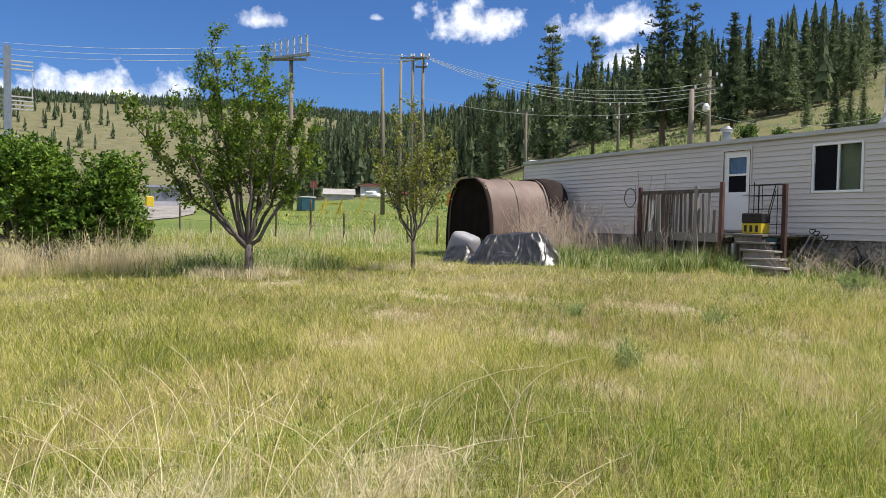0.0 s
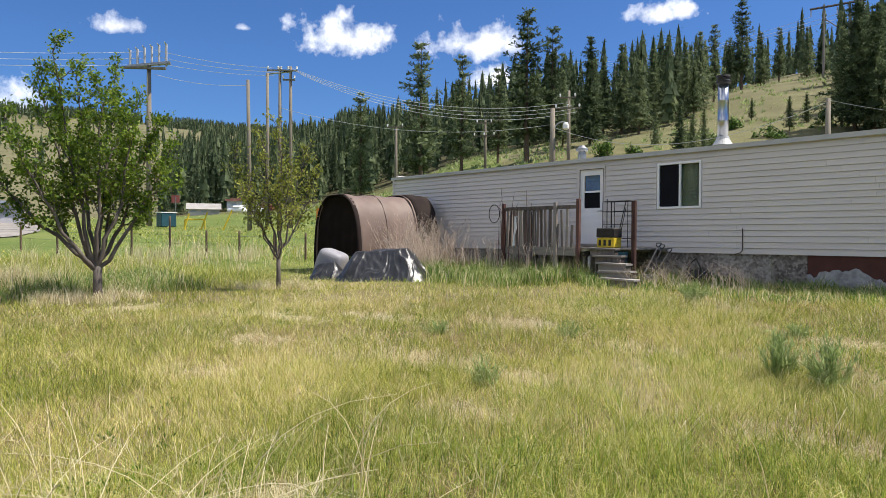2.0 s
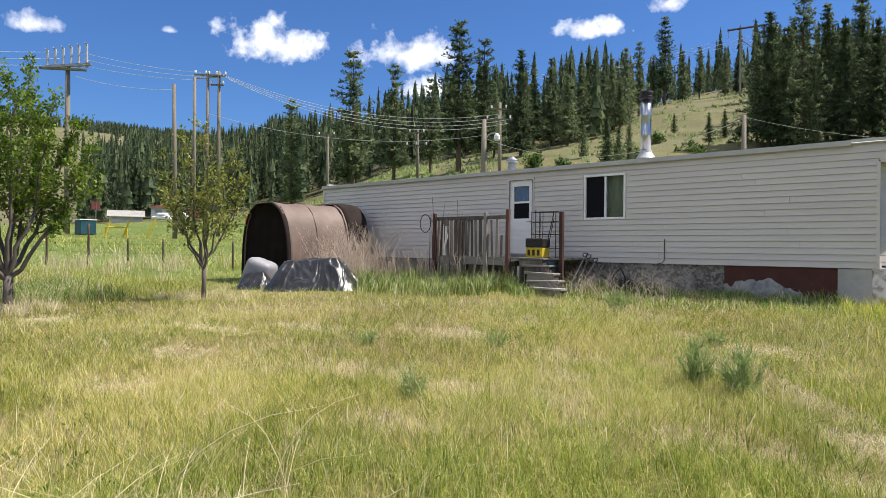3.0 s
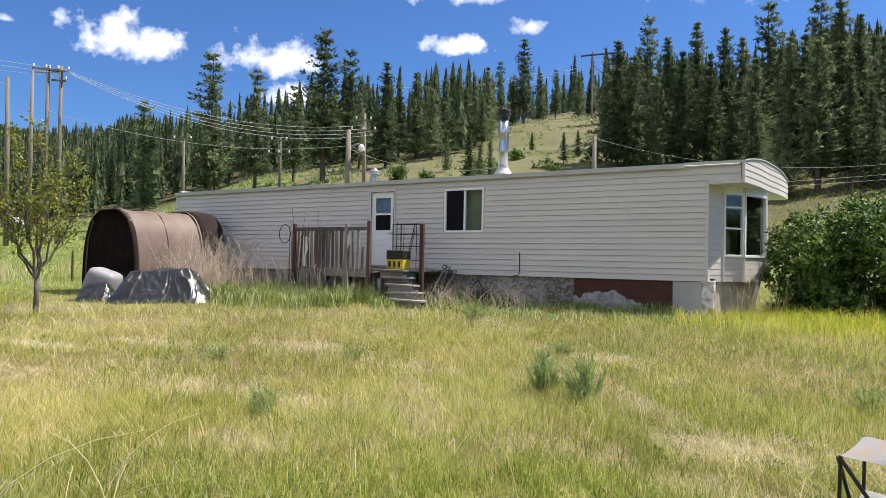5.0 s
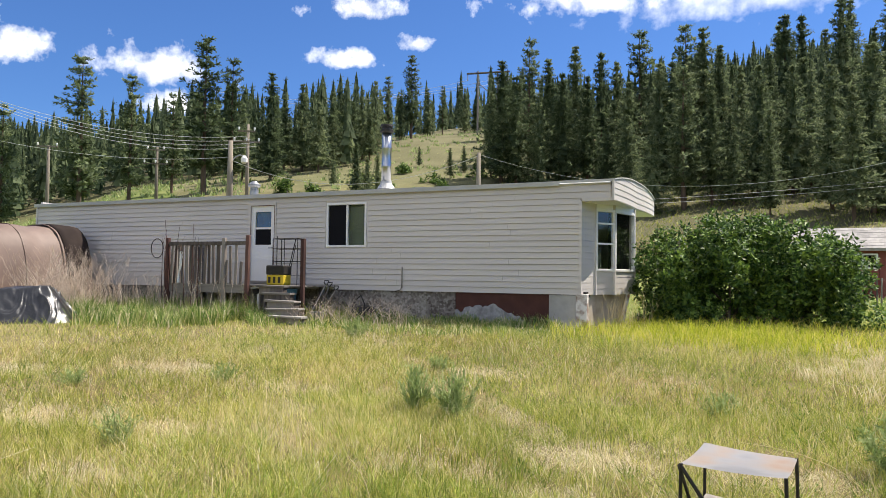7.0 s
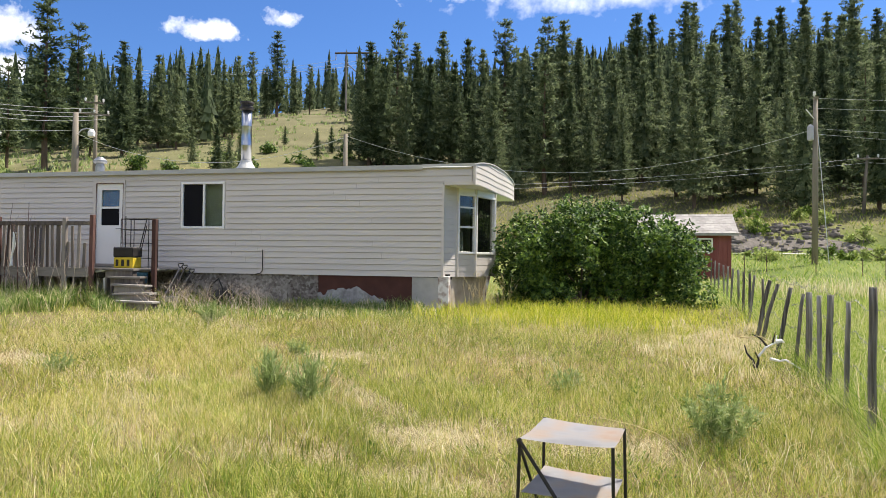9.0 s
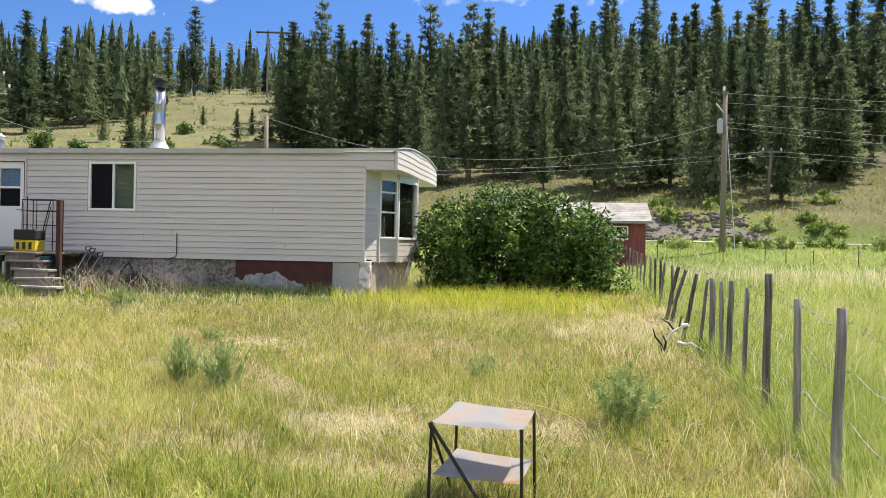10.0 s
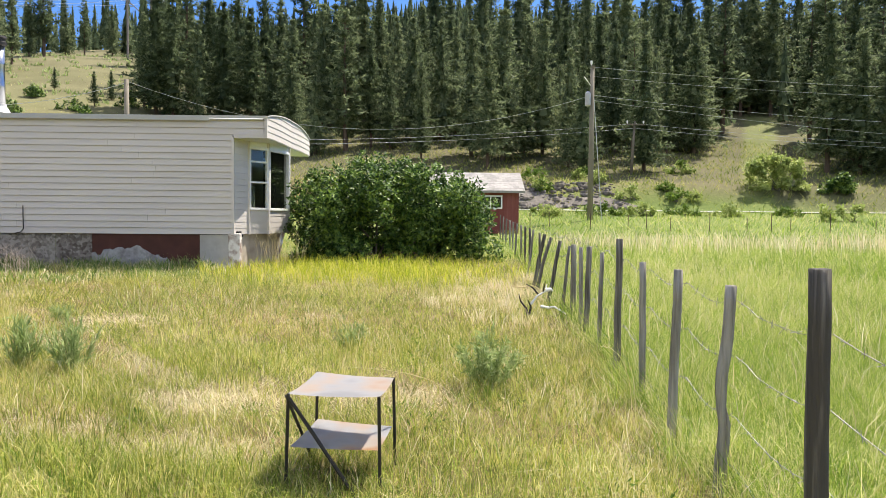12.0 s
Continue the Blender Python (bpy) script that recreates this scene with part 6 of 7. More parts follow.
for az0, az1, top in ((-69.4, -69.0, 1.2), (-68.2, -67.7, 1.3), (-66.6, -65.9, 1.5)):
    a, b = spot(az0, 56), spot(az1, 56)
    g = thing("guy_guard", a, "yellow plastic guy wire guard in the field", "guard", "yellow guards")
    part("tube", rod(bmesh.new(), (a[0], a[1], a[2] - .1), (b[0], b[1], b[2] + top), .06, seg=7), M["yellow"], g)
a, b = spot(-69.3, 56.2), spot(-67.9, 56.2)
rail = thing("yellow_rail", a, "low yellow rail on short posts", "rail")
part("bar", rod(bmesh.new(), (a[0], a[1], a[2] + .75), (b[0], b[1], b[2] + .75), .06, seg=7), M["yellow"], rail)
for p in (a, b):
    part("post", rod(bmesh.new(), p, (p[0], p[1], p[2] + .75), .06, seg=7), M["yellow"], rail)
for az, r, mat, lab in ((-65.4, 112, "white", "white van parked by the distant houses"), (-64.2, 112, "white", "pale car parked by the distant houses"), (-63.2, 114, "red", "red pickup parked by the distant houses")):
    x, y, z = spot(az, r)
    car = thing("parked_car", (x, y, z), lab, "car")
    q = Matrix.Rotation(radians(30), 4, "Z")
    part("body", box(bmesh.new(), (x - 1.5, y - .7, z + .25), (x + 1.5, y + .7, z + .8), turn=q, bevel=.15), M[mat], car)
    part("cabin", box(bmesh.new(), (x - .7, y - .6, z + .8), (x + .8, y + .6, z + 1.25), turn=q, bevel=.2), M[mat], car)
x, y, z = spot(-69.9, 100)
sign = thing("red_sign", (x, y, z), "small red and white road sign on a post", "sign")
part("post", rod(bmesh.new(), (x, y, z), (x, y, z + 2.6), .05, seg=6), M["steel"], sign)
part("plate", box(bmesh.new(), (x - .1, y - .5, z + 1.8), (x, y + .5, z + 2.8), turn=Matrix.Rotation(radians(-20), 4, "Z")), M["red"], sign)
x, y, z = spot(-58.9, 46)
barrier = thing("orange_fence_panel", (x, y, z), "orange plastic mesh panel behind the shelter", "barrier")
for k in range(4):
    part("rail", box(bmesh.new(), (x - .5, y - .05, z + .9 + k * .22), (x + .6, y + .05, z + 1.09 + k * .22), turn=Matrix.Rotation(radians(55), 4, "Z")), M["orange"], barrier)
for az0 in (-57.2, -55.9, -54.6):
    a, b = spot(az0, 46), spot(az0 + 1.1, 46)
    pal = thing("wooden_rail_panel", a, "rough brown wooden rail panel", "panel", "rail panels")
    for k in range(3):
        part("rail", rod(bmesh.new(), (a[0], a[1], a[2] + .7 + k * .45), (b[0], b[1], b[2] + .7 + k * .45), .07, seg=5), M["redwood"], pal)
    for p in (a, b):
        part("post", rod(bmesh.new(), p, (p[0], p[1], p[2] + 1.9), .07, seg=6), M["redwood"], pal)

# ---------------------------------------------------------------- leafy plants


def leaves(name, p, d, size, parent, material, rng, thin=.55, label="", face=None):
    """Leaf quads at points p, pointing along d, of the given sizes."""
    n = len(p)
    d = d / (np.linalg.norm(d, axis=1, keepdims=True) + 1e-9)
    side = np.cross(d, rng.normal(size=(n, 3)) if face is None else face + rng.normal(size=(n, 3)) * .45)
    side /= np.linalg.norm(side, axis=1, keepdims=True) + 1e-9
    nor = np.cross(d, side)
    s = size[:, None]
    v = np.stack([p, p + d * s * .5 + side * s * thin * .5 + nor * s * .08, p + d * s - nor * s * .12, p + d * s * .5 - side * s * thin * .5 + nor * s * .08], 1).reshape(-1, 3)
    i = np.arange(n)[:, None] * 4 + np.arange(4)[None, :]
    return shown(name, mesh_of(name, v, i), material, parent, label)


def orchard_tree(x, y, fork, seed, stems, count, label, trunk_r, mat="leaf", size=(.05, .105), twig=1.0):
    """A young tree forked near the ground. stems: sideways reach, depth and height of each limb's end above the foot."""
    rng = np.random.default_rng(seed)
    z0 = ground(x, y)
    o = thing("fruit_tree", (x, y, z0), label, "tree", "young fruit trees")
    wood_ = bmesh.new()
    pipe(wood_, [(x, y, z0 - .2), (x + .02, y, z0 + fork * .5), (x - .01, y + .01, z0 + fork + .06)], [trunk_r * 1.3, trunk_r, trunk_r * .95], 10)
    across, along = Vector((.26, .965, 0)), Vector((-.965, .26, 0))
    pts, dirs, room = [], [], []

    def grow(start, way, length, r, depth):
        n = 5 if depth == 1 else 4
        p, w = Vector(start), Vector(way).normalized()
        line_, rad = [p.copy()], [r]
        for k in range(n):
            w = (w + Vector(rng.normal(size=3) * .2) + Vector((0, 0, .16))).normalized()
            p = p + w * length / n
            line_.append(p.copy())
            rad.append(r * (1 - .75 * (k + 1) / n))
            if depth == 1 and k:
                q = Vector(rng.normal(size=3))
                grow(p, w * .6 + q.normalized() * .8, length * rng.uniform(.25, .5), max(r * .5, .004), 2)
            if k or depth == 2:
                pts.append(p.copy())
                dirs.append(w.copy())
        pipe(wood_, line_, rad, 5 if depth < 2 else 3, False)

    for reach, deep, high in stems:
        foot = Vector((x, y, z0 + fork + rng.uniform(-.06, .12)))
        n = 9
        line_, rad = [], []
        for k in range(n + 1):
            q = k / n
            p = foot + across * (reach * q ** .85) + along * (deep * q ** .85) + Vector((0, 0, (high - fork) * q ** 1.12))
            p += Vector(rng.normal(size=3)) * .03 * min(1, k)
            line_.append(p)
            rad.append(trunk_r * .55 * (1 - .86 * q))
        pipe(wood_, line_, rad, 7, False)
        for k in range(3, n + 1):
            q = k / n
            w = (line_[k] - line_[k - 1]).normalized()
            for _ in range(3 if k < n else 2):
                d = Vector(rng.normal(size=3))
                d = (d - w * d.dot(w)).normalized()
                grow(line_[k], w * .8 + d * rng.uniform(.4, 1.0), twig * rng.uniform(.35, .85) * (1.15 - .65 * q), .010, 1)
            pts.append(line_[k].copy())
            dirs.append(w)
    part("trunk", wood_, M["treebark"], o, "grey branching trunk", smooth=True)
    P, D = np.array([tuple(q) for q in pts]), np.array([tuple(q) for q in dirs])
    # leaves stand in bunches at some of the twigs, and leave others bare
    tips = rng.permutation(len(P))[:int(len(P) * .62)]
    weight = rng.uniform(.2, 1.0, len(tips)) ** 2
    pick = tips[rng.choice(len(tips), size=count, p=weight / weight.sum())]
    p = P[pick] + rng.normal(size=(count, 3)) * .06
    d = D[pick] + rng.normal(size=(count, 3)) * .75 + np.array([0, 0, -.2])
    leaves("crown", p, d, rng.uniform(*size, count), o, M[mat], rng, .55, "fresh green leaves with open gaps")
    return o


BIG_STEMS = [(-2.45, .3, 3.35), (-1.5, -.5, 3.3), (-1.0, .2, 4.3), (-.75, -.2, 4.7), (-.4, .5, 4.4), (.05, -.5, 4.1), (.3, .5, 4.3), (.7, -.3, 3.7), (1.05, .3, 3.3), (1.3, -.2, 2.9), (-1.3, .8, 2.9), (.4, .9, 3.2)]
orchard_tree(-14.45, 5.0, .62, 5, BIG_STEMS, 16500, "young fruit tree with upright limbs and bright green leaves", .085)
SLIM_STEMS = [(-.9, .2, 2.8), (-.4, -.2, 3.5), (.1, .3, 3.6), (.55, -.2, 3.1), (.9, .2, 2.5), (-.8, -.3, 2.2), (.1, -.5, 2.7)]
orchard_tree(-14.15, 8.75, .72, 9, SLIM_STEMS, 3200, "slender young fruit tree with sparse yellow-green leaves", .05, "youngleaf", (.05, .10), .75)


def shrub(name, cx, cy, rx, ry, h, seed, count, size, material, label, category="shrub", lumps=46, lump=(.35, .7), base=.0, group="", box_=3.2):
    """A dense bush: stems from the ground, and leaves over many overlapping rounded masses."""
    rng = np.random.default_rng(seed)
    z0 = ground(cx, cy)
    o = thing(name, (cx, cy, z0), label, category, group)
    bm = bmesh.new()
    c, r = [], []
    for k in range(lumps):
        a, q = rng.uniform(0, math.tau), math.sqrt(rng.uniform(0, 1))
        u = rng.uniform(.0, 1)
        k_ = math.sqrt(max(0, 1 - u ** box_))
        rr = rng.uniform(*lump)
        c.append((cx + math.cos(a) * q * (rx - rr * .7) * max(k_, .25), cy + math.sin(a) * q * (ry - rr * .7) * max(k_, .25), z0 + base + u * (h - base - rr * .75)))
        r.append(rr)
        if k % 3 == 0:
            pipe(bm, [(cx + rng.uniform(-.3, .3) * rx, cy + rng.uniform(-.3, .3) * ry, z0 - .1), ((cx + c[-1][0]) / 2, (cy + c[-1][1]) / 2, z0 + u * h * .4), c[-1]], [.03, .02, .008], 5)
    part("stem", bm, M["treebark"], o)
    c, r = np.array(c), np.array(r)
    # twigs end on the masses; each carries a rosette of leaves, so that dark gaps stay between them
    each = 11
    tips = count // each
    pick = rng.choice(lumps, tips, p=r ** 2 / (r ** 2).sum())
    d = rng.normal(size=(tips, 3))
    d /= np.linalg.norm(d, axis=1, keepdims=True)
    depth = 1.06 - np.abs(rng.normal(size=tips)) * .16 - (rng.random(tips) < .25) * rng.uniform(.1, .45, tips)
    tip = c[pick] + d * (r[pick] * depth)[:, None]
    twig = d * .8 + np.array([0, 0, .55]) + rng.normal(size=(tips, 3)) * .3
    twig /= np.linalg.norm(twig, axis=1, keepdims=True)
    tip, twig, d = np.repeat(tip, each, 0), np.repeat(twig, each, 0), np.repeat(d, each, 0)
    n = len(tip)
    p = tip - twig * (rng.uniform(0, 1.9, n) * size)[:, None]
    p[:, 2] = np.maximum(p[:, 2], z0 + .05)
    way = twig * rng.uniform(.1, .9, (n, 1)) + np.cross(twig, rng.normal(size=(n, 3))) + np.array([0, 0, -.15])
    leaves("foliage", p, way, rng.uniform(size * .7, size * 1.35, n), o, material, rng, .5, face=twig)
    return o


shrub("lilac_bush", .40, 18.0, 2.62, 2.1, 2.4, 31, 64000, .088, M["lilac"], "large dense dark green bush beside the house", lumps=96, lump=(.30, .62), box_=6.0)
shrub("vine_thicket", -20.0, 1.2, 2.5, 3.4, 3.1, 32, 42000, .11, M["thicket"], "broad vine-covered thicket with dark gaps below", lumps=70, lump=(.34, .78), base=.7)
shrub("roadside_willow", 30.0, 58.5, 3.4, 2.0, 3.1, 33, 9000, .22, M["willow"], "pale green willow bush beside the road", lumps=44, lump=(.35, .75))
shrub("roadside_willow", 34.6, 58.0, 1.5, 1.4, 1.7, 34, 3000, .24, M["lilac"], "small dark bush beside the road", lumps=12, lump=(.4, .7))
for k, (x, y, s) in enumerate(((9.0, 46.3, 1.0), (12.8, 47.0, 1.2), (15.6, 46.6, 1.3), (18.2, 47.2, .9), (21, 46.8, 1.1), (25, 47.2, .8), (6.5, 47, .9))):
    shrub("roadside_shrub", x, y, 1.5 * s, 1.0, .75 * s, 50 + k, 1500, .14, M["vine" if k % 2 else "willow"], "low green roadside shrub", lumps=16, lump=(.15, .36), group="roadside shrubs")
for k, (az, r, s) in enumerate(((-25.2, 92, 1.2), (-27.6, 100, 1.0), (-26.4, 82, .9), (-28.8, 88, .8), (-23.2, 78, 1.0), (-34.6, 76, .9), (-30.6, 94, .9), (-24.4, 84, 1.3), (-36.6, 80, 1.2), (-21.6, 96, 1.3))):
    x, y, z = spot(az, r)
    shrub("hillside_shrub", x, y, 1.6 * s, 1.6 * s, 1.6 * s, 70 + k, 1400, .24, M["lilac"], "dark green shrub on the open hillside", lumps=9, lump=(.5, .8), group="hillside shrubs")

# ---------------------------------------------------------------- grass and weeds


def blades(p, h, w, lean, rng, bent=True):
    """Tapered blades of grass at points p (n x 3): arrays of corners and triangles."""
    n = len(p)
    a, b = rng.uniform(0, math.tau, n), rng.uniform(0, math.tau, n)
    side = np.stack([np.cos(a), np.sin(a), np.zeros(n)], 1) * (w / 2)[:, None]
    way = np.stack([np.cos(b), np.sin(b), np.zeros(n)], 1) * (lean * h)[:, None]
    up = np.zeros((n, 3))
    up[:, 2] = h
    if not bent:
        v = np.stack([p - side, p + side, p + up * .97 + way], 1).reshape(-1, 3)
        return v, np.arange(3 * n).reshape(n, 3)
    mid = p + up * .58 + way * .30
    tip = p + up * (1 - .35 * np.minimum(lean, 1.2) ** 2)[:, None] + way
    v = np.stack([p - side, p + side, mid + side * .8, mid - side * .8, tip], 1).reshape(-1, 3)
    i = np.arange(n)[:, None] * 5
    f = np.concatenate([i + np.array([[0, 1, 2]]), i + np.array([[0, 2, 3]]), i + np.array([[3, 2, 4]])])
    return v, f


def sheet_of(name, groups, material, label, category="grass"):
    vs, fs, n = [], [], 0
    for v, f in groups:
        vs.append(v)
        fs.append(f + n)
        n += len(v)
    return tagged(shown(name, mesh_of(name, np.concatenate(vs), np.concatenate(fs)), material), label, category, kind="stuff")


def wave(x, y, s, k):
    """Smooth patchiness between 0 and 1."""
    q = np.sin(x * s + 1.7 * np.sin(y * s * .7 + k)) * np.cos(y * s * 1.1 + 1.3 * np.sin(x * s * .8 + 2 * k)) + .6 * np.sin(x * s * 2.3 + y * s * 1.9 + k * 3)
    return np.clip(.5 + .36 * q, 0, 1)


def sector(rng, n, r0, r1, a0=-97.0, a1=40.0):
    a = np.radians(rng.uniform(a0, a1, n))
    r = np.sqrt(rng.uniform(r0 * r0, r1 * r1, n))
    return SHIFT[0] + r * np.sin(a), SHIFT[1] + r * np.cos(a)


def seated(x, y):
    return np.stack([x, y, ground_array(x, y) - .01], 1)


def in_house(x, y):
    return (x > X0) & (x < X1 + .5) & (y > WALL + .05) & (y < WALL + DEEP)


def beyond_fence(x, y):
    return x > 2.6 + .075 * (y - 5.4) - .05 + .20 * np.sin(y * 2.3 + np.sin(y * 5.1)) * np.sin(x * 7.0 + y * 3.1)


# middle and half axes of worn, straw-coloured patches in the lawn
WORN = [(-6.3, 8.2, 1.2, .6), (-5.1, 5.6, 1.3, .55), (-3.5, 5.65, .6, .4), (-.2, 6.25, .8, .55), (-2.2, 9.4, .7, .45), (-8.3, 7.3, .9, .45), (2.3, 12.6, .9, .7),
        (1.8, 13.9, .6, .35), (-6.0, 3.7, .7, .4), (-12.3, 5.1, .9, .6), (-2.4, 7.9, .6, .35), (-.1, 5.3, .7, .35), (-9.2, 6.2, .9, .4), (-7.4, 5.0, .8, .4), (.9, 6.4, .7, .4), (-1.2, 5.6, .6, .35), (-4.0, 7.6, .9, .4), (-3.2, 4.4, .6, .3)]


def meadow():
    rng = np.random.default_rng(77)
    dry, green, shaded, pale, deep = [], [], [], [], []
    for n, r0, r1, w, hi, bent in ((36000, 60, 130, .05, 1.5, False), (150000, 2.4, 4.3, .0031, 1.0, True), (230000, 4.2, 7.2, .0044, .88, False), (270000, 6.8, 13, .0064, .85, False), (210000, 12.5, 27, .011, 1.05, False), (90000, 26, 62, .035, 1.2, False)):
        x, y = sector(rng, n, r0, r1)
        patch = wave(x, y, .6, 1.0) * .28 + wave(x, y, 2.9, 2.0) * .34 + wave(x, y, 9.5, 3.0) * .38
        tall = wave(x, y, .33, 4.0)
        keep = (rng.random(n) < .12 + 1.1 * patch ** 1.3) & ~in_house(x, y)
        if r0 > 55:
            keep &= (rng.random(n) < .5)
        if r0 > 20:
            keep &= ~((x < -30) & (y - 1.1 > -x * .12) & (y - 1.1 < -x * .225) & (x > -62)) & ~((y > 48.5) & (y < 59) & (x > -20))
        x, y, patch, tall = x[keep], y[keep], patch[keep], tall[keep]
        lush = beyond_fence(x, y)
        h = (.045 + .13 * rng.random(len(x)) ** 1.7) * (.55 + .8 * patch + .35 * tall) * hi
        h = np.where(lush, h * 1.9 + .08, h)
        # longer against the house and round the thicket
        near_wall = (y > WALL - 1.9) & (y < WALL + .1) & (x < -7.2)
        h = np.where(near_wall, h * 2.2 + .08, h)
        h = np.where((x < -15.2) & (np.hypot(x + 19, y - 3) < 7), h * 1.9, h)
        v = seated(x, y)
        ww = w * rng.uniform(.6, 1.5, len(x))
        ln = rng.uniform(.1, 1.55, len(x))
        yellow = (np.hypot((x + .6) / 2.6, (y - 14.6) / 1.6) < 1)
        worn = np.zeros(len(x))
        for px, py, rx, ry in WORN:
            worn = np.maximum(worn, 1.25 - np.hypot((x - px) / rx, (y - py) / ry))
        worn = worn * 1.1 + wave(x, y, 4.1, 1.5) * .5 + wave(x, y, 11.0, 2.5) * .35
        bare = ~lush & ((wave(x, y, 1.05, 7.0) * .6 + wave(x, y, 3.2, 1.5) * .4 > .80) | (worn > .95))
        fresh = ~lush & ~bare & (wave(x, y, .62, 9.0) * .65 + wave(x, y, 3.1, 4.5) * .35 > .64) & (rng.random(len(x)) < .6)
        h = np.where(bare, h * .5, h)
        straw_ = bare & (rng.random(len(x)) < .62)
        g = lush | ((x > -3.5) & (rng.random(len(x)) < .38)) | (yellow & (rng.random(len(x)) < .55)) | ((y > 10.2 + .5 * np.sin(x * 1.3)) & (y < 17) & (x < -6) & (rng.random(len(x)) < .42))
        for m, box_ in ((g & ~fresh & ~straw_, green), (fresh & ~straw_, shaded), (straw_, pale), (~g & ~fresh & ~straw_, dry)):
            if m.any():
                box_.append(blades(v[m], h[m], ww[m], ln[m], rng, bent))
    # round and behind the camera
    for n, r0, r1, a0, a1 in ((14000, .2, 2.6, -180, 180), (34000, 2.4, 13, 38, 264)):
        x, y = sector(rng, n, r0, r1, a0, a1)
        m = len(x)
        dry.append(blades(seated(x, y), rng.uniform(.05, .16, m), rng.uniform(.006, .014, m), rng.uniform(.2, 1.4, m), rng, False))
    # long green grass under the deck and along the house
    for n, xr, yr, hr in ((24000, (-17.2, -9.7), (11.9, 15.8), (.2, .66)), (2600, (-9.8, -8.4), (13.0, 13.9), (.15, .4)), (5200, (-8.6, -2.9), (14.5, 15.95), (.14, .34)), (9000, (-9.6, -2.4), (12.9, 15.2), (.08, .22)), (7000, (-19.5, -14.8), (3.0, 7.5), (.25, .6))):
        x, y = rng.uniform(*xr, n), rng.uniform(*yr, n)
        k = (wave(x, y, 2.2, 5.0) > .3) & (rng.random(n) < np.clip((y - yr[0]) / 1.1, .12, 1))
        x, y = x[k], y[k]
        h = rng.uniform(*hr, len(x)) * (.45 + .8 * wave(x, y, 3.3, 8.0))
        straw_ = rng.random(len(x)) < .16
        for m, box_ in ((straw_, pale), (~straw_, deep)):
            box_.append(blades(seated(x[m], y[m]), h[m], rng.uniform(.008, .018, m.sum()), rng.uniform(.2, 1.3, m.sum()), rng))
    # yellow-green mound before the bay
    x, y = .1 + rng.normal(size=6000) * 1.4, 14.6 + rng.normal(size=6000) * 1.0
    k = ~in_house(x, y) & (x > -2.5 - .5 * (15.6 - y))
    lime = [blades(seated(x[k], y[k]), rng.uniform(.12, .38, k.sum()), rng.uniform(.006, .012, k.sum()), rng.uniform(.2, .9, k.sum()), rng)]
    sheet_of("mound_grass", lime, M["lime"], "lime yellow grass heaped before the bay")
    sheet_of("meadow_grass", dry, M["grass"], "short half-dry meadow grass, yellow and green")
    # the field beyond the fence: tall, with pale heads
    n = 62000
    y = rng.uniform(2.2, 16, n)
    x = fence_x(y) + .05 + rng.random(n) ** 1.4 * 9
    h = rng.uniform(.14, .38, n)
    green.append(blades(seated(x, y), h, rng.uniform(.003, .007, n), rng.uniform(.1, 1.2, n), rng, False))
    k = rng.random(n) < .05
    pale.append(blades(seated(x[k], y[k]), h[k] * 1.25, rng.uniform(.004, .009, k.sum()), rng.uniform(.1, .6, k.sum()), rng))
    # brownish dead blades lying in the thatch
    x, y = sector(rng, 110000, 2.4, 13)
    k = ~beyond_fence(x, y) & (wave(x, y, .8, 6.5) * .6 + wave(x, y, 2.7, 3.5) * .4 > .5)
    x, y = x[k], y[k]
    brown = [blades(seated(x, y), rng.uniform(.04, .13, len(x)), rng.uniform(.003, .007, len(x)), rng.uniform(.6, 2.2, len(x)), rng, False)]
    # flattened straw over the worn patches
    for px, py, rx, ry in WORN:
        n = int(4200 * rx * ry * (1.6 if py < 7 else 1.0))
        a, q = rng.uniform(0, math.tau, n), rng.random(n) ** .7 * 1.3
        x, y = px + rx * q * np.cos(a), py + ry * q * np.sin(a)
        k = (wave(x, y, 4.1, 1.5) * .6 + wave(x, y, 11.0, 2.5) * .4 > .35 + .25 * (q > .8)) & ~beyond_fence(x, y)
        x, y = x[k], y[k]
        far = math.hypot(px - SHIFT[0], py - SHIFT[1])
        pale.append(blades(seated(x, y), rng.uniform(.02, .07, len(x)), rng.uniform(.0008, .0014, len(x)) * far, rng.uniform(1.2, 4.0, len(x)), rng, False))
    sheet_of("dead_thatch", brown, M["thatch"], "brownish dead blades lying in the lawn", "dry grass")
    sheet_of("bleached_grass", pale, M["straw"], "short bleached grass in bare patches of the lawn", "dry grass")
    sheet_of("long_grass", shaded, M["shadegrass"], "fresher green grass in patches of the lawn")
    sheet_of("house_grass", deep, M["housegrass"], "long deep green grass before the deck and along the house")
    sheet_of("lush_grass", green, M["lush"], "lush bright green grass beyond the fence")


meadow()


def clump_blades(rng, spots_, per, reach, h, w, lean):
    """Blades gathered in tufts at (x, y, scale)."""
    x = np.concatenate([s[0] + rng.normal(size=per) * reach * s[2] for s in spots_])
    y = np.concatenate([s[1] + rng.normal(size=per) * reach * s[2] for s in spots_])
    sc = np.concatenate([np.full(per, s[2]) for s in spots_])
    n = len(x)
    return blades(seated(x, y), rng.uniform(h[0], h[1], n) * sc, rng.uniform(w[0], w[1], n), rng.uniform(lean[0], lean[1], n), rng)


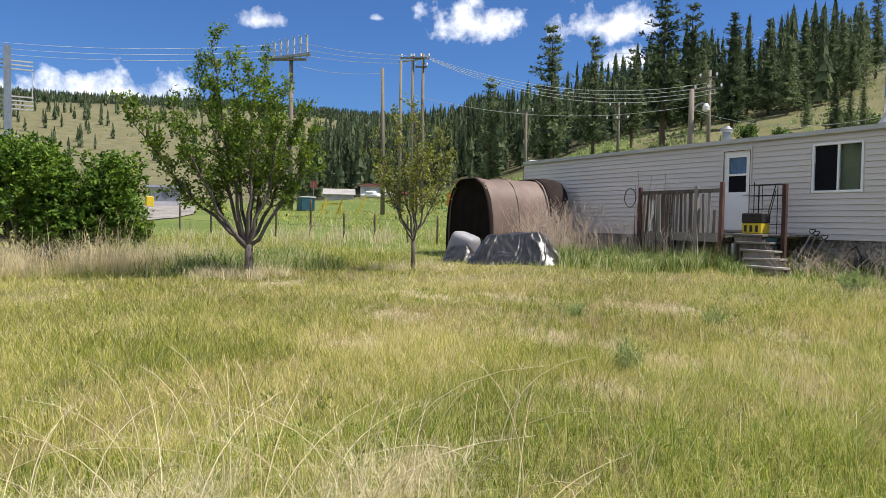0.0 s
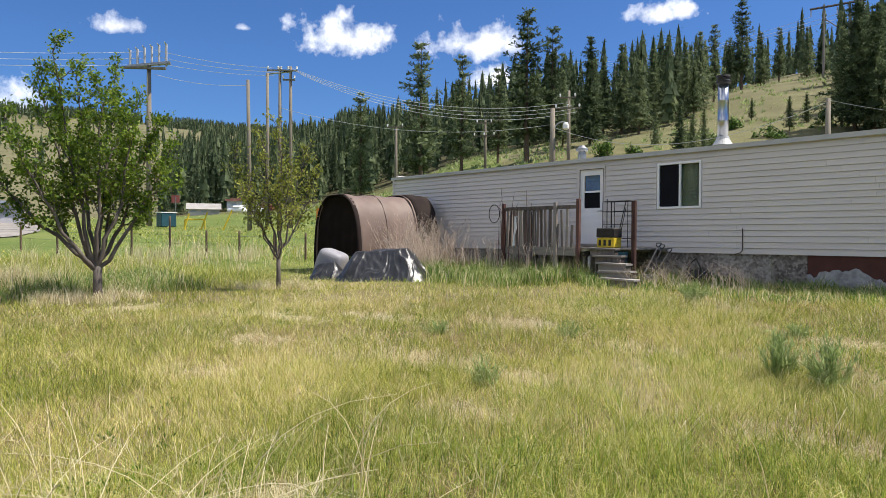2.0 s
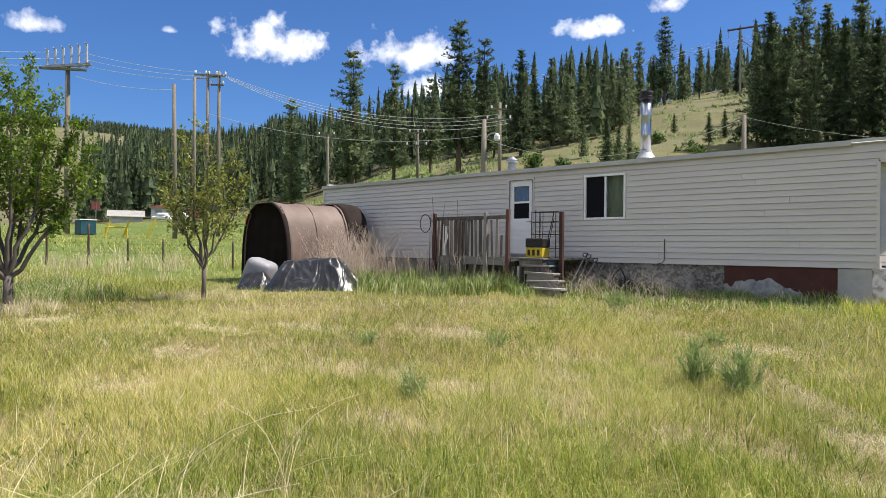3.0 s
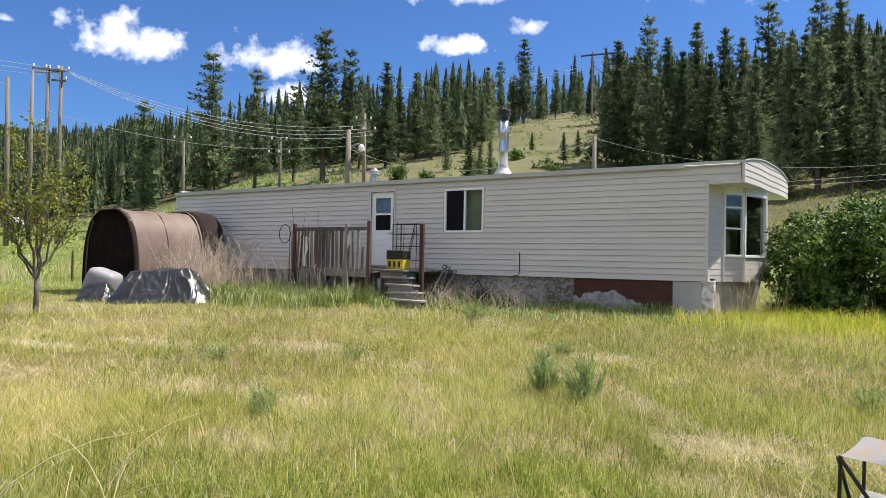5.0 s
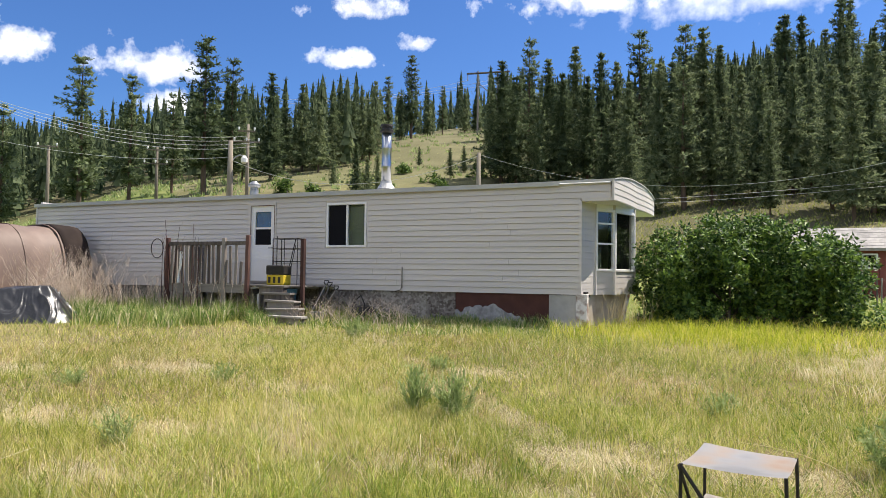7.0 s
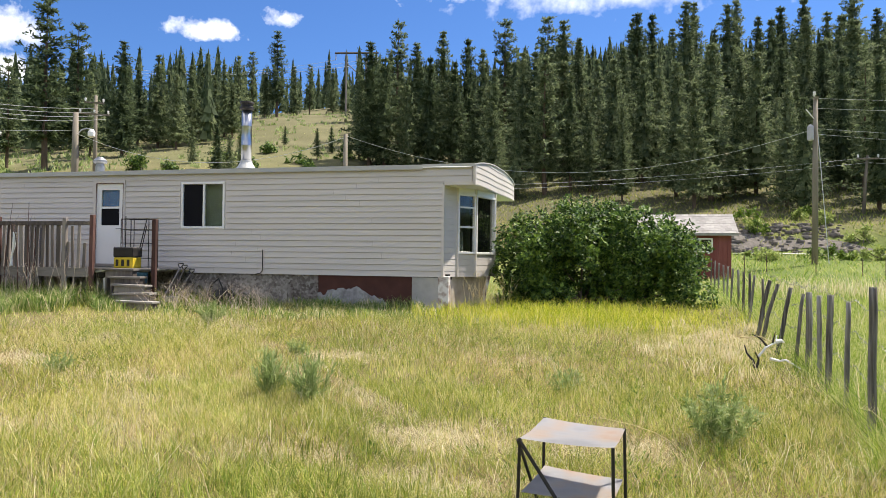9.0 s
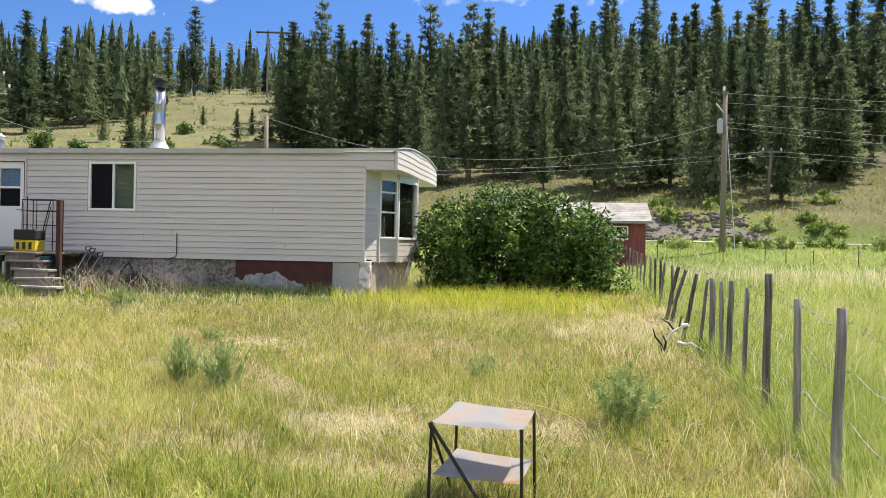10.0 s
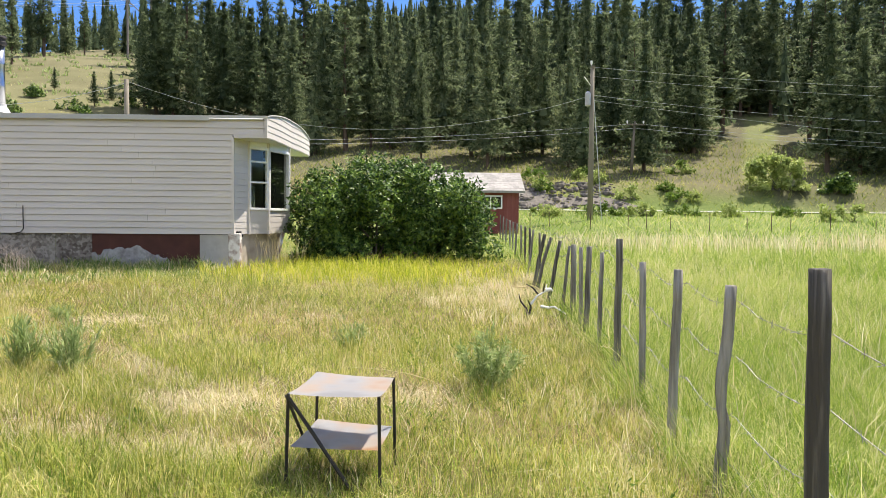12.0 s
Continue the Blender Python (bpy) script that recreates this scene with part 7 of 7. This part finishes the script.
def hill_tufts():
    """Small dark tufts of scrub over the open hillsides."""
    rng = np.random.default_rng(55)
    g = []
    for n, a0, a1, r0, r1, s in ((650, -46, -20, 58, 170, 1.0), (260, -96, -68, 280, 650, 2.2), (400, -60, -40, 60, 120, 1.0)):
        x, y = sector(rng, n, r0, r1, a0, a1)
        k = (wave(x, y, .07, 2.0) > .35) & ~((y > 48.5) & (y < 54.5) & (x > -20))
        x, y = x[k], y[k]
        per = 7
        px, py = np.repeat(x, per) + rng.normal(size=len(x) * per) * .22 * s, np.repeat(y, per) + rng.normal(size=len(x) * per) * .22 * s
        m = len(px)
        g.append(blades(seated(px, py), rng.uniform(.25, .7, m) * s, rng.uniform(.15, .35, m) * s, rng.uniform(.2, .8, m), rng, False))
    x, y = sector(rng, 22000, 54.5, 92, -20, 38)
    k = (y > 54.6) & (wave(x, y, .12, 3.0) > .25)
    slope = [blades(seated(x[k], y[k]), rng.uniform(.12, .45, k.sum()), rng.uniform(.04, .1, k.sum()), rng.uniform(.3, 1.2, k.sum()), rng, False)]
    sheet_of("slope_grass", slope, M["shadegrass"], "rough grass and low growth on the slope above the road")
    sheet_of("hillside_scrub", g, M["sage"], "small dark scrub dotted over the open hillside", "scrub")


hill_tufts()


def lawn_tufts():
    """Uneven bunches of grass, and small leafy weeds between them."""
    rng = np.random.default_rng(63)
    for name, n, r0, r1, per, w, h, mat, label in (
            ("grass_tufts", 2600, 2.5, 8.5, 15, (.003, .006), (.07, .22), "grass", "uneven bunches of yellow-green lawn grass"),
            ("grass_tufts", 2400, 7.5, 15.5, 9, (.006, .012), (.08, .22), "grass", "uneven bunches of half-dry lawn grass"),
            ("green_tufts", 1500, 2.5, 12.0, 13, (.003, .008), (.08, .22), "shadegrass", "small bunches of deep green grass"),
            ("bleached_tufts", 1500, 2.5, 13.0, 12, (.003, .007), (.06, .18), "straw", "small bunches of bleached grass")):
        x, y = sector(rng, n, r0, r1)
        k = ~beyond_fence(x, y) & ~in_house(x, y) & (wave(x, y, 1.4, n * .01) > .35)
        x, y = x[k], y[k]
        spread = .05 + .05 * rng.random(len(x))
        size = rng.uniform(.6, 1.15, len(x))
        px = np.repeat(x, per) + rng.normal(size=len(x) * per) * np.repeat(spread, per)
        py = np.repeat(y, per) + rng.normal(size=len(x) * per) * np.repeat(spread, per)
        m = len(px)
        g = [blades(seated(px, py), rng.uniform(*h, m) * np.repeat(size, per), rng.uniform(*w, m), rng.uniform(.1, .9, m), rng, r0 < 3 and name == "grass_tufts")]
        sheet_of(name, g, M[mat], label)
    x, y = sector(rng, 330, 3.4, 12)
    k = ~beyond_fence(x, y) & (wave(x, y, .9, 5.5) > .4)
    x, y = x[k], y[k]
    per = 26
    up = rng.random(len(x) * per)
    px = np.repeat(x, per) + rng.normal(size=len(up)) * (.02 + .035 * up)
    py = np.repeat(y, per) + rng.normal(size=len(up)) * (.02 + .035 * up)
    p = seated(px, py)
    p[:, 2] += up * np.repeat(rng.uniform(.08, .2, len(x)), per)
    d = np.stack([px - np.repeat(x, per), py - np.repeat(y, per), .035 + .03 * rng.random(len(up))], 1)
    ob = leaves("leafy_weeds", p, d, rng.uniform(.02, .042, len(up)), None, M["vine"], rng, .32)
    tagged(ob, "small dark green leafy weeds in the lawn", "weeds", kind="stuff")


lawn_tufts()


def dry_grass():
    rng = np.random.default_rng(91)
    g = []
    # loose straw over the whole yard
    x, y = sector(rng, 12000, 2.4, 14)
    k = wave(x, y, .9, 6.0) > .55
    g.append(blades(seated(x[k], y[k]), rng.uniform(.12, .34, k.sum()), rng.uniform(.002, .005, k.sum()), rng.uniform(.3, 1.3, k.sum()), rng))
    # matted straw at the near end of the yard
    x, y = sector(rng, 12000, 2.3, 3.6, -99, -62)
    k = (wave(x, y, 2.3, 3.0) > .5) & (rng.random(12000) < .5)
    g.append(blades(seated(x[k], y[k]), rng.uniform(.08, .32, k.sum()), rng.uniform(.002, .004, k.sum()), rng.uniform(.5, 2.0, k.sum()), rng))
    # tall straw by the thicket, at the trees, along the fence
    s = [(-17.2 + rng.normal() * .45, 1.5 + rng.normal() * 1.5, rng.uniform(.8, 1.25)) for _ in range(44)]
    s += [(-17.5 + rng.normal() * .6, 4.2 + rng.normal() * .5, rng.uniform(.6, 1.0)) for _ in range(12)]
    g.append(clump_blades(rng, s, 75, .16, (.3, 1.0), (.005, .010), (.2, 1.1)))
    s = [(-14.45 + rng.normal() * .7, 5.0 + rng.normal() * .7, rng.uniform(.5, 1)) for _ in range(26)] + [(-14.15 + rng.normal() * .5, 8.75 + rng.normal() * .4, rng.uniform(.4, .8)) for _ in range(14)]
    g.append(clump_blades(rng, s, 50, .16, (.2, .5), (.005, .010), (.3, 1.2)))
    s = [(-24 + rng.normal() * 2.5, 9 + rng.normal() * 3.5, rng.uniform(.6, 1.2)) for _ in range(46)]
    g.append(clump_blades(rng, s, 34, .22, (.3, .75), (.008, .017), (.1, .7)))
    s = [(fence_x(q) + rng.normal() * .3 - .2, q, rng.uniform(.5, 1.1)) for q in rng.uniform(2.2, 15, 80)]
    g.append(clump_blades(rng, s, 22, .16, (.10, .34), (.002, .0045), (.3, 1.5)))
    s = [(2.5 + rng.normal() * .5, 11.5 + rng.normal() * 1.2, rng.uniform(.6, 1.0)) for _ in range(22)]
    g.append(clump_blades(rng, s, 60, .12, (.15, .4), (.005, .01), (.4, 1.1)))
    # bleached swathe at the far side of the right field
    x, y = rng.uniform(5, 34, 3600), rng.normal(24, 2.2, 3600)
    g.append(blades(seated(x, y), rng.uniform(.4, .8, 3600), rng.uniform(.012, .024, 3600), rng.uniform(.1, .6, 3600), rng))
    x, y = rng.normal(17.5, 1.6, 1400), rng.normal(21, .4, 1400)
    g.append(blades(seated(x, y), rng.uniform(.7, 1.25, 1400), rng.uniform(.012, .02, 1400), rng.uniform(.02, .2, 1400), rng))
    sheet_of("dry_grass", g, M["straw"], "pale dry straw standing in the grass", "dry grass")


dry_grass()


def stalk_bundle(name, spots_, label, seed, height, mat="deadweed", twigs=5, lean=.25, r=.006):
    """Dead weed stalks: a bent stem each, with side twigs and feathery heads; one object."""
    rng = random.Random(seed)
    bm = bmesh.new()
    for x, y in spots_:
        z = ground(x, y)
        h = rng.uniform(*height)
        a, l = rng.uniform(0, 6.28), rng.uniform(0, lean) * h
        pts = [(x, y, z - .02), (x + .35 * l * math.cos(a), y + .35 * l * math.sin(a), z + h * .55), (x + l * math.cos(a), y + l * math.sin(a), z + h)]
        pipe(bm, pts, [r, r * .8, r * .35], 4, False)
        for _ in range(twigs):
            u = rng.uniform(.35, 1)
            p = Vector(pts[0]).lerp(Vector(pts[2]), u)
            b, q = rng.uniform(0, 6.28), rng.uniform(.06, .2) * h
            rod(bm, p, p + Vector((math.cos(b) * q * .6, math.sin(b) * q * .6, q)), r * .5, r * .2, 3, False)
    return solid(name, bm, M[mat], label, "weeds", kind="stuff")


wr = random.Random(17)
stalk_bundle("dead_weeds", [(-15.35 + abs(wr.gauss(0, .62)) * wr.choice((-1, 1, 1)), 13.75 + wr.gauss(0, .5)) for _ in range(300)], "pinkish-brown dead weeds against the shelter", 1, (.5, 1.6), lean=.95, twigs=15, r=.0036)
stalk_bundle("dead_weeds", [(wr.uniform(-13.1, -10.2), 14.3 + wr.gauss(0, .18)) for _ in range(42)], "tall dead stalks standing in front of the deck", 2, (.4, 1.05), lean=.3)
stalk_bundle("dead_weeds", [(wr.uniform(-13.0, -11.6), 14.45 + wr.gauss(0, .05)) for _ in range(11)], "tall thin upright stalks by the deck post", 3, (1.2, 2.4), "redwood", twigs=2, lean=.08, r=.010)
stalk_bundle("dead_weeds", [(wr.uniform(-8.5, -5.9), 14.3 + wr.gauss(0, .3)) for _ in range(110)], "pale fallen weed stalks beside the steps", 4, (.25, .6), "deadweed", 7, 1.6, .0034)
stalk_bundle("dead_weeds", [(-1.75 + wr.gauss(0, .22), 16.2 + wr.gauss(0, .45)) for _ in range(60)], "dry stalks at the corner of the house", 5, (.3, .85), "straw", 6, .7, .0032)
stalk_bundle("dead_weeds", [(wr.uniform(-15.5, -13), 14.9 + wr.gauss(0, .3)) for _ in range(70)], "dry stalks along the foot of the house", 6, (.5, 1.1), "deadweed", 4, .4)
stalk_bundle("dead_weeds", [(-17.2 + wr.gauss(0, .9), 2.6 + wr.gauss(0, 1.4)) for _ in range(60)], "pale dead stalks before the thicket", 7, (.6, 1.3), "straw", 4, .35)


def bent_stems(name, seed, places, label):
    """Long pale grass stems that arch over in the foreground."""
    rng = random.Random(seed)
    bm = bmesh.new()
    for x, y in places:
        z = ground(x, y)
        h, a, l = rng.uniform(.2, .72), rng.uniform(0, 6.28), rng.uniform(.05, .75)
        pts = []
        for k in range(7):
            u = k / 6
            pts.append((x + math.cos(a) * l * u ** 2, y + math.sin(a) * l * u ** 2, z + h * (1.25 * u - .35 * u ** 3)))
        pipe(bm, pts, [.0028, .0026, .0025, .0022, .0018, .0014, .0009], 4, False)
        for k in range(6):
            u = .82 + .03 * k
            p = Vector(pts[5]).lerp(Vector(pts[6]), k / 6)
            rod(bm, p, p + Vector((rng.uniform(-.02, .02), rng.uniform(-.02, .02), .02)), .0020, .0007, 3, False)
    return solid(name, bm, M["straw"], label, "dry grass", kind="stuff")


fr = random.Random(29)
place = []
for _ in range(85):
    a, r = radians(fr.uniform(-97, -56)), fr.uniform(2.5, 3.9)
    place.append((SHIFT[0] + r * math.sin(a), SHIFT[1] + r * math.cos(a)))
for _ in range(6):
    a, r = radians(fr.uniform(-52, 38)), fr.uniform(2.8, 6)
    place.append((SHIFT[0] + r * math.sin(a), SHIFT[1] + r * math.cos(a)))
bent_stems("bent_grass_stems", 12, place, "long pale grass stems bending in the foreground")


def weed(x, y, h, spread, seed, count):
    """A grey-green bushy weed."""
    rng = np.random.default_rng(seed)
    z0 = ground(x, y)
    o = thing("bushy_weed", (x, y, z0), "grey-green bushy weed in the lawn", "weed", "lawn weeds")
    bm = bmesh.new()
    pts, dirs = [], []
    upright = h > .3 and spread < .25
    for k in range(26):
        a, l = rng.uniform(0, math.tau), rng.uniform(.1, 1) * spread
        top = Vector((x + math.cos(a) * l, y + math.sin(a) * l, z0 + h * rng.uniform(.6, 1.05) * (1.1 - .35 * l / spread)))
        foot = Vector((x + math.cos(a) * l * .3, y + math.sin(a) * l * .3, z0))
        rod(bm, foot, top, .004, .0015, 4, False)
        for q in np.linspace(.15, 1, count // 26):
            pts.append(tuple(foot.lerp(top, q)))
            dirs.append(tuple(Vector(rng.normal(size=3)) * (.3 if upright else .8) + (top - foot).normalized() * .8))
    part("stem", bm, M["sage"], o)
    n = len(pts)
    leaves("foliage", np.array(pts), np.array(dirs), rng.uniform(.025, .055, n) * (2.4 if upright else 1.5), o, M["sage"], rng, .09 if upright else .16)


WEEDS = [(-1.65, 7.0, .42, .22), (-2.1, 7.1, .40, .16), (1.62, 6.6, .42, .30), (.45, 8.1, .28, .22), (-3.6, 5.1, .26, .16), (-5.9, 12.3, .36, .3),
         (-4.8, 7.6, .2, .18), (-6.2, 6.8, .18, .18), (-2.9, 9.3, .18, .2)]
for k, (x, y, h, s) in enumerate(WEEDS):
    weed(x, y, h, s, 200 + k, (760 if s < .25 else 1700) if h > .3 else 300)

slope_rng = random.Random(23)
for k in range(18):
    x = slope_rng.uniform(4, 42)
    y = slope_rng.uniform(56, 66) if k % 3 else slope_rng.uniform(44, 48)
    s = slope_rng.uniform(.6, 1.25)
    shrub("slope_shrub", x, y, 1.3 * s, 1.1 * s, 1.0 * s * slope_rng.uniform(.7, 1.5), 300 + k, 420, .22, M[slope_rng.choice(("vine", "willow", "willow"))], "small rough shrub on the roadside slope", lumps=12, lump=(.2, .42), group="slope shrubs")
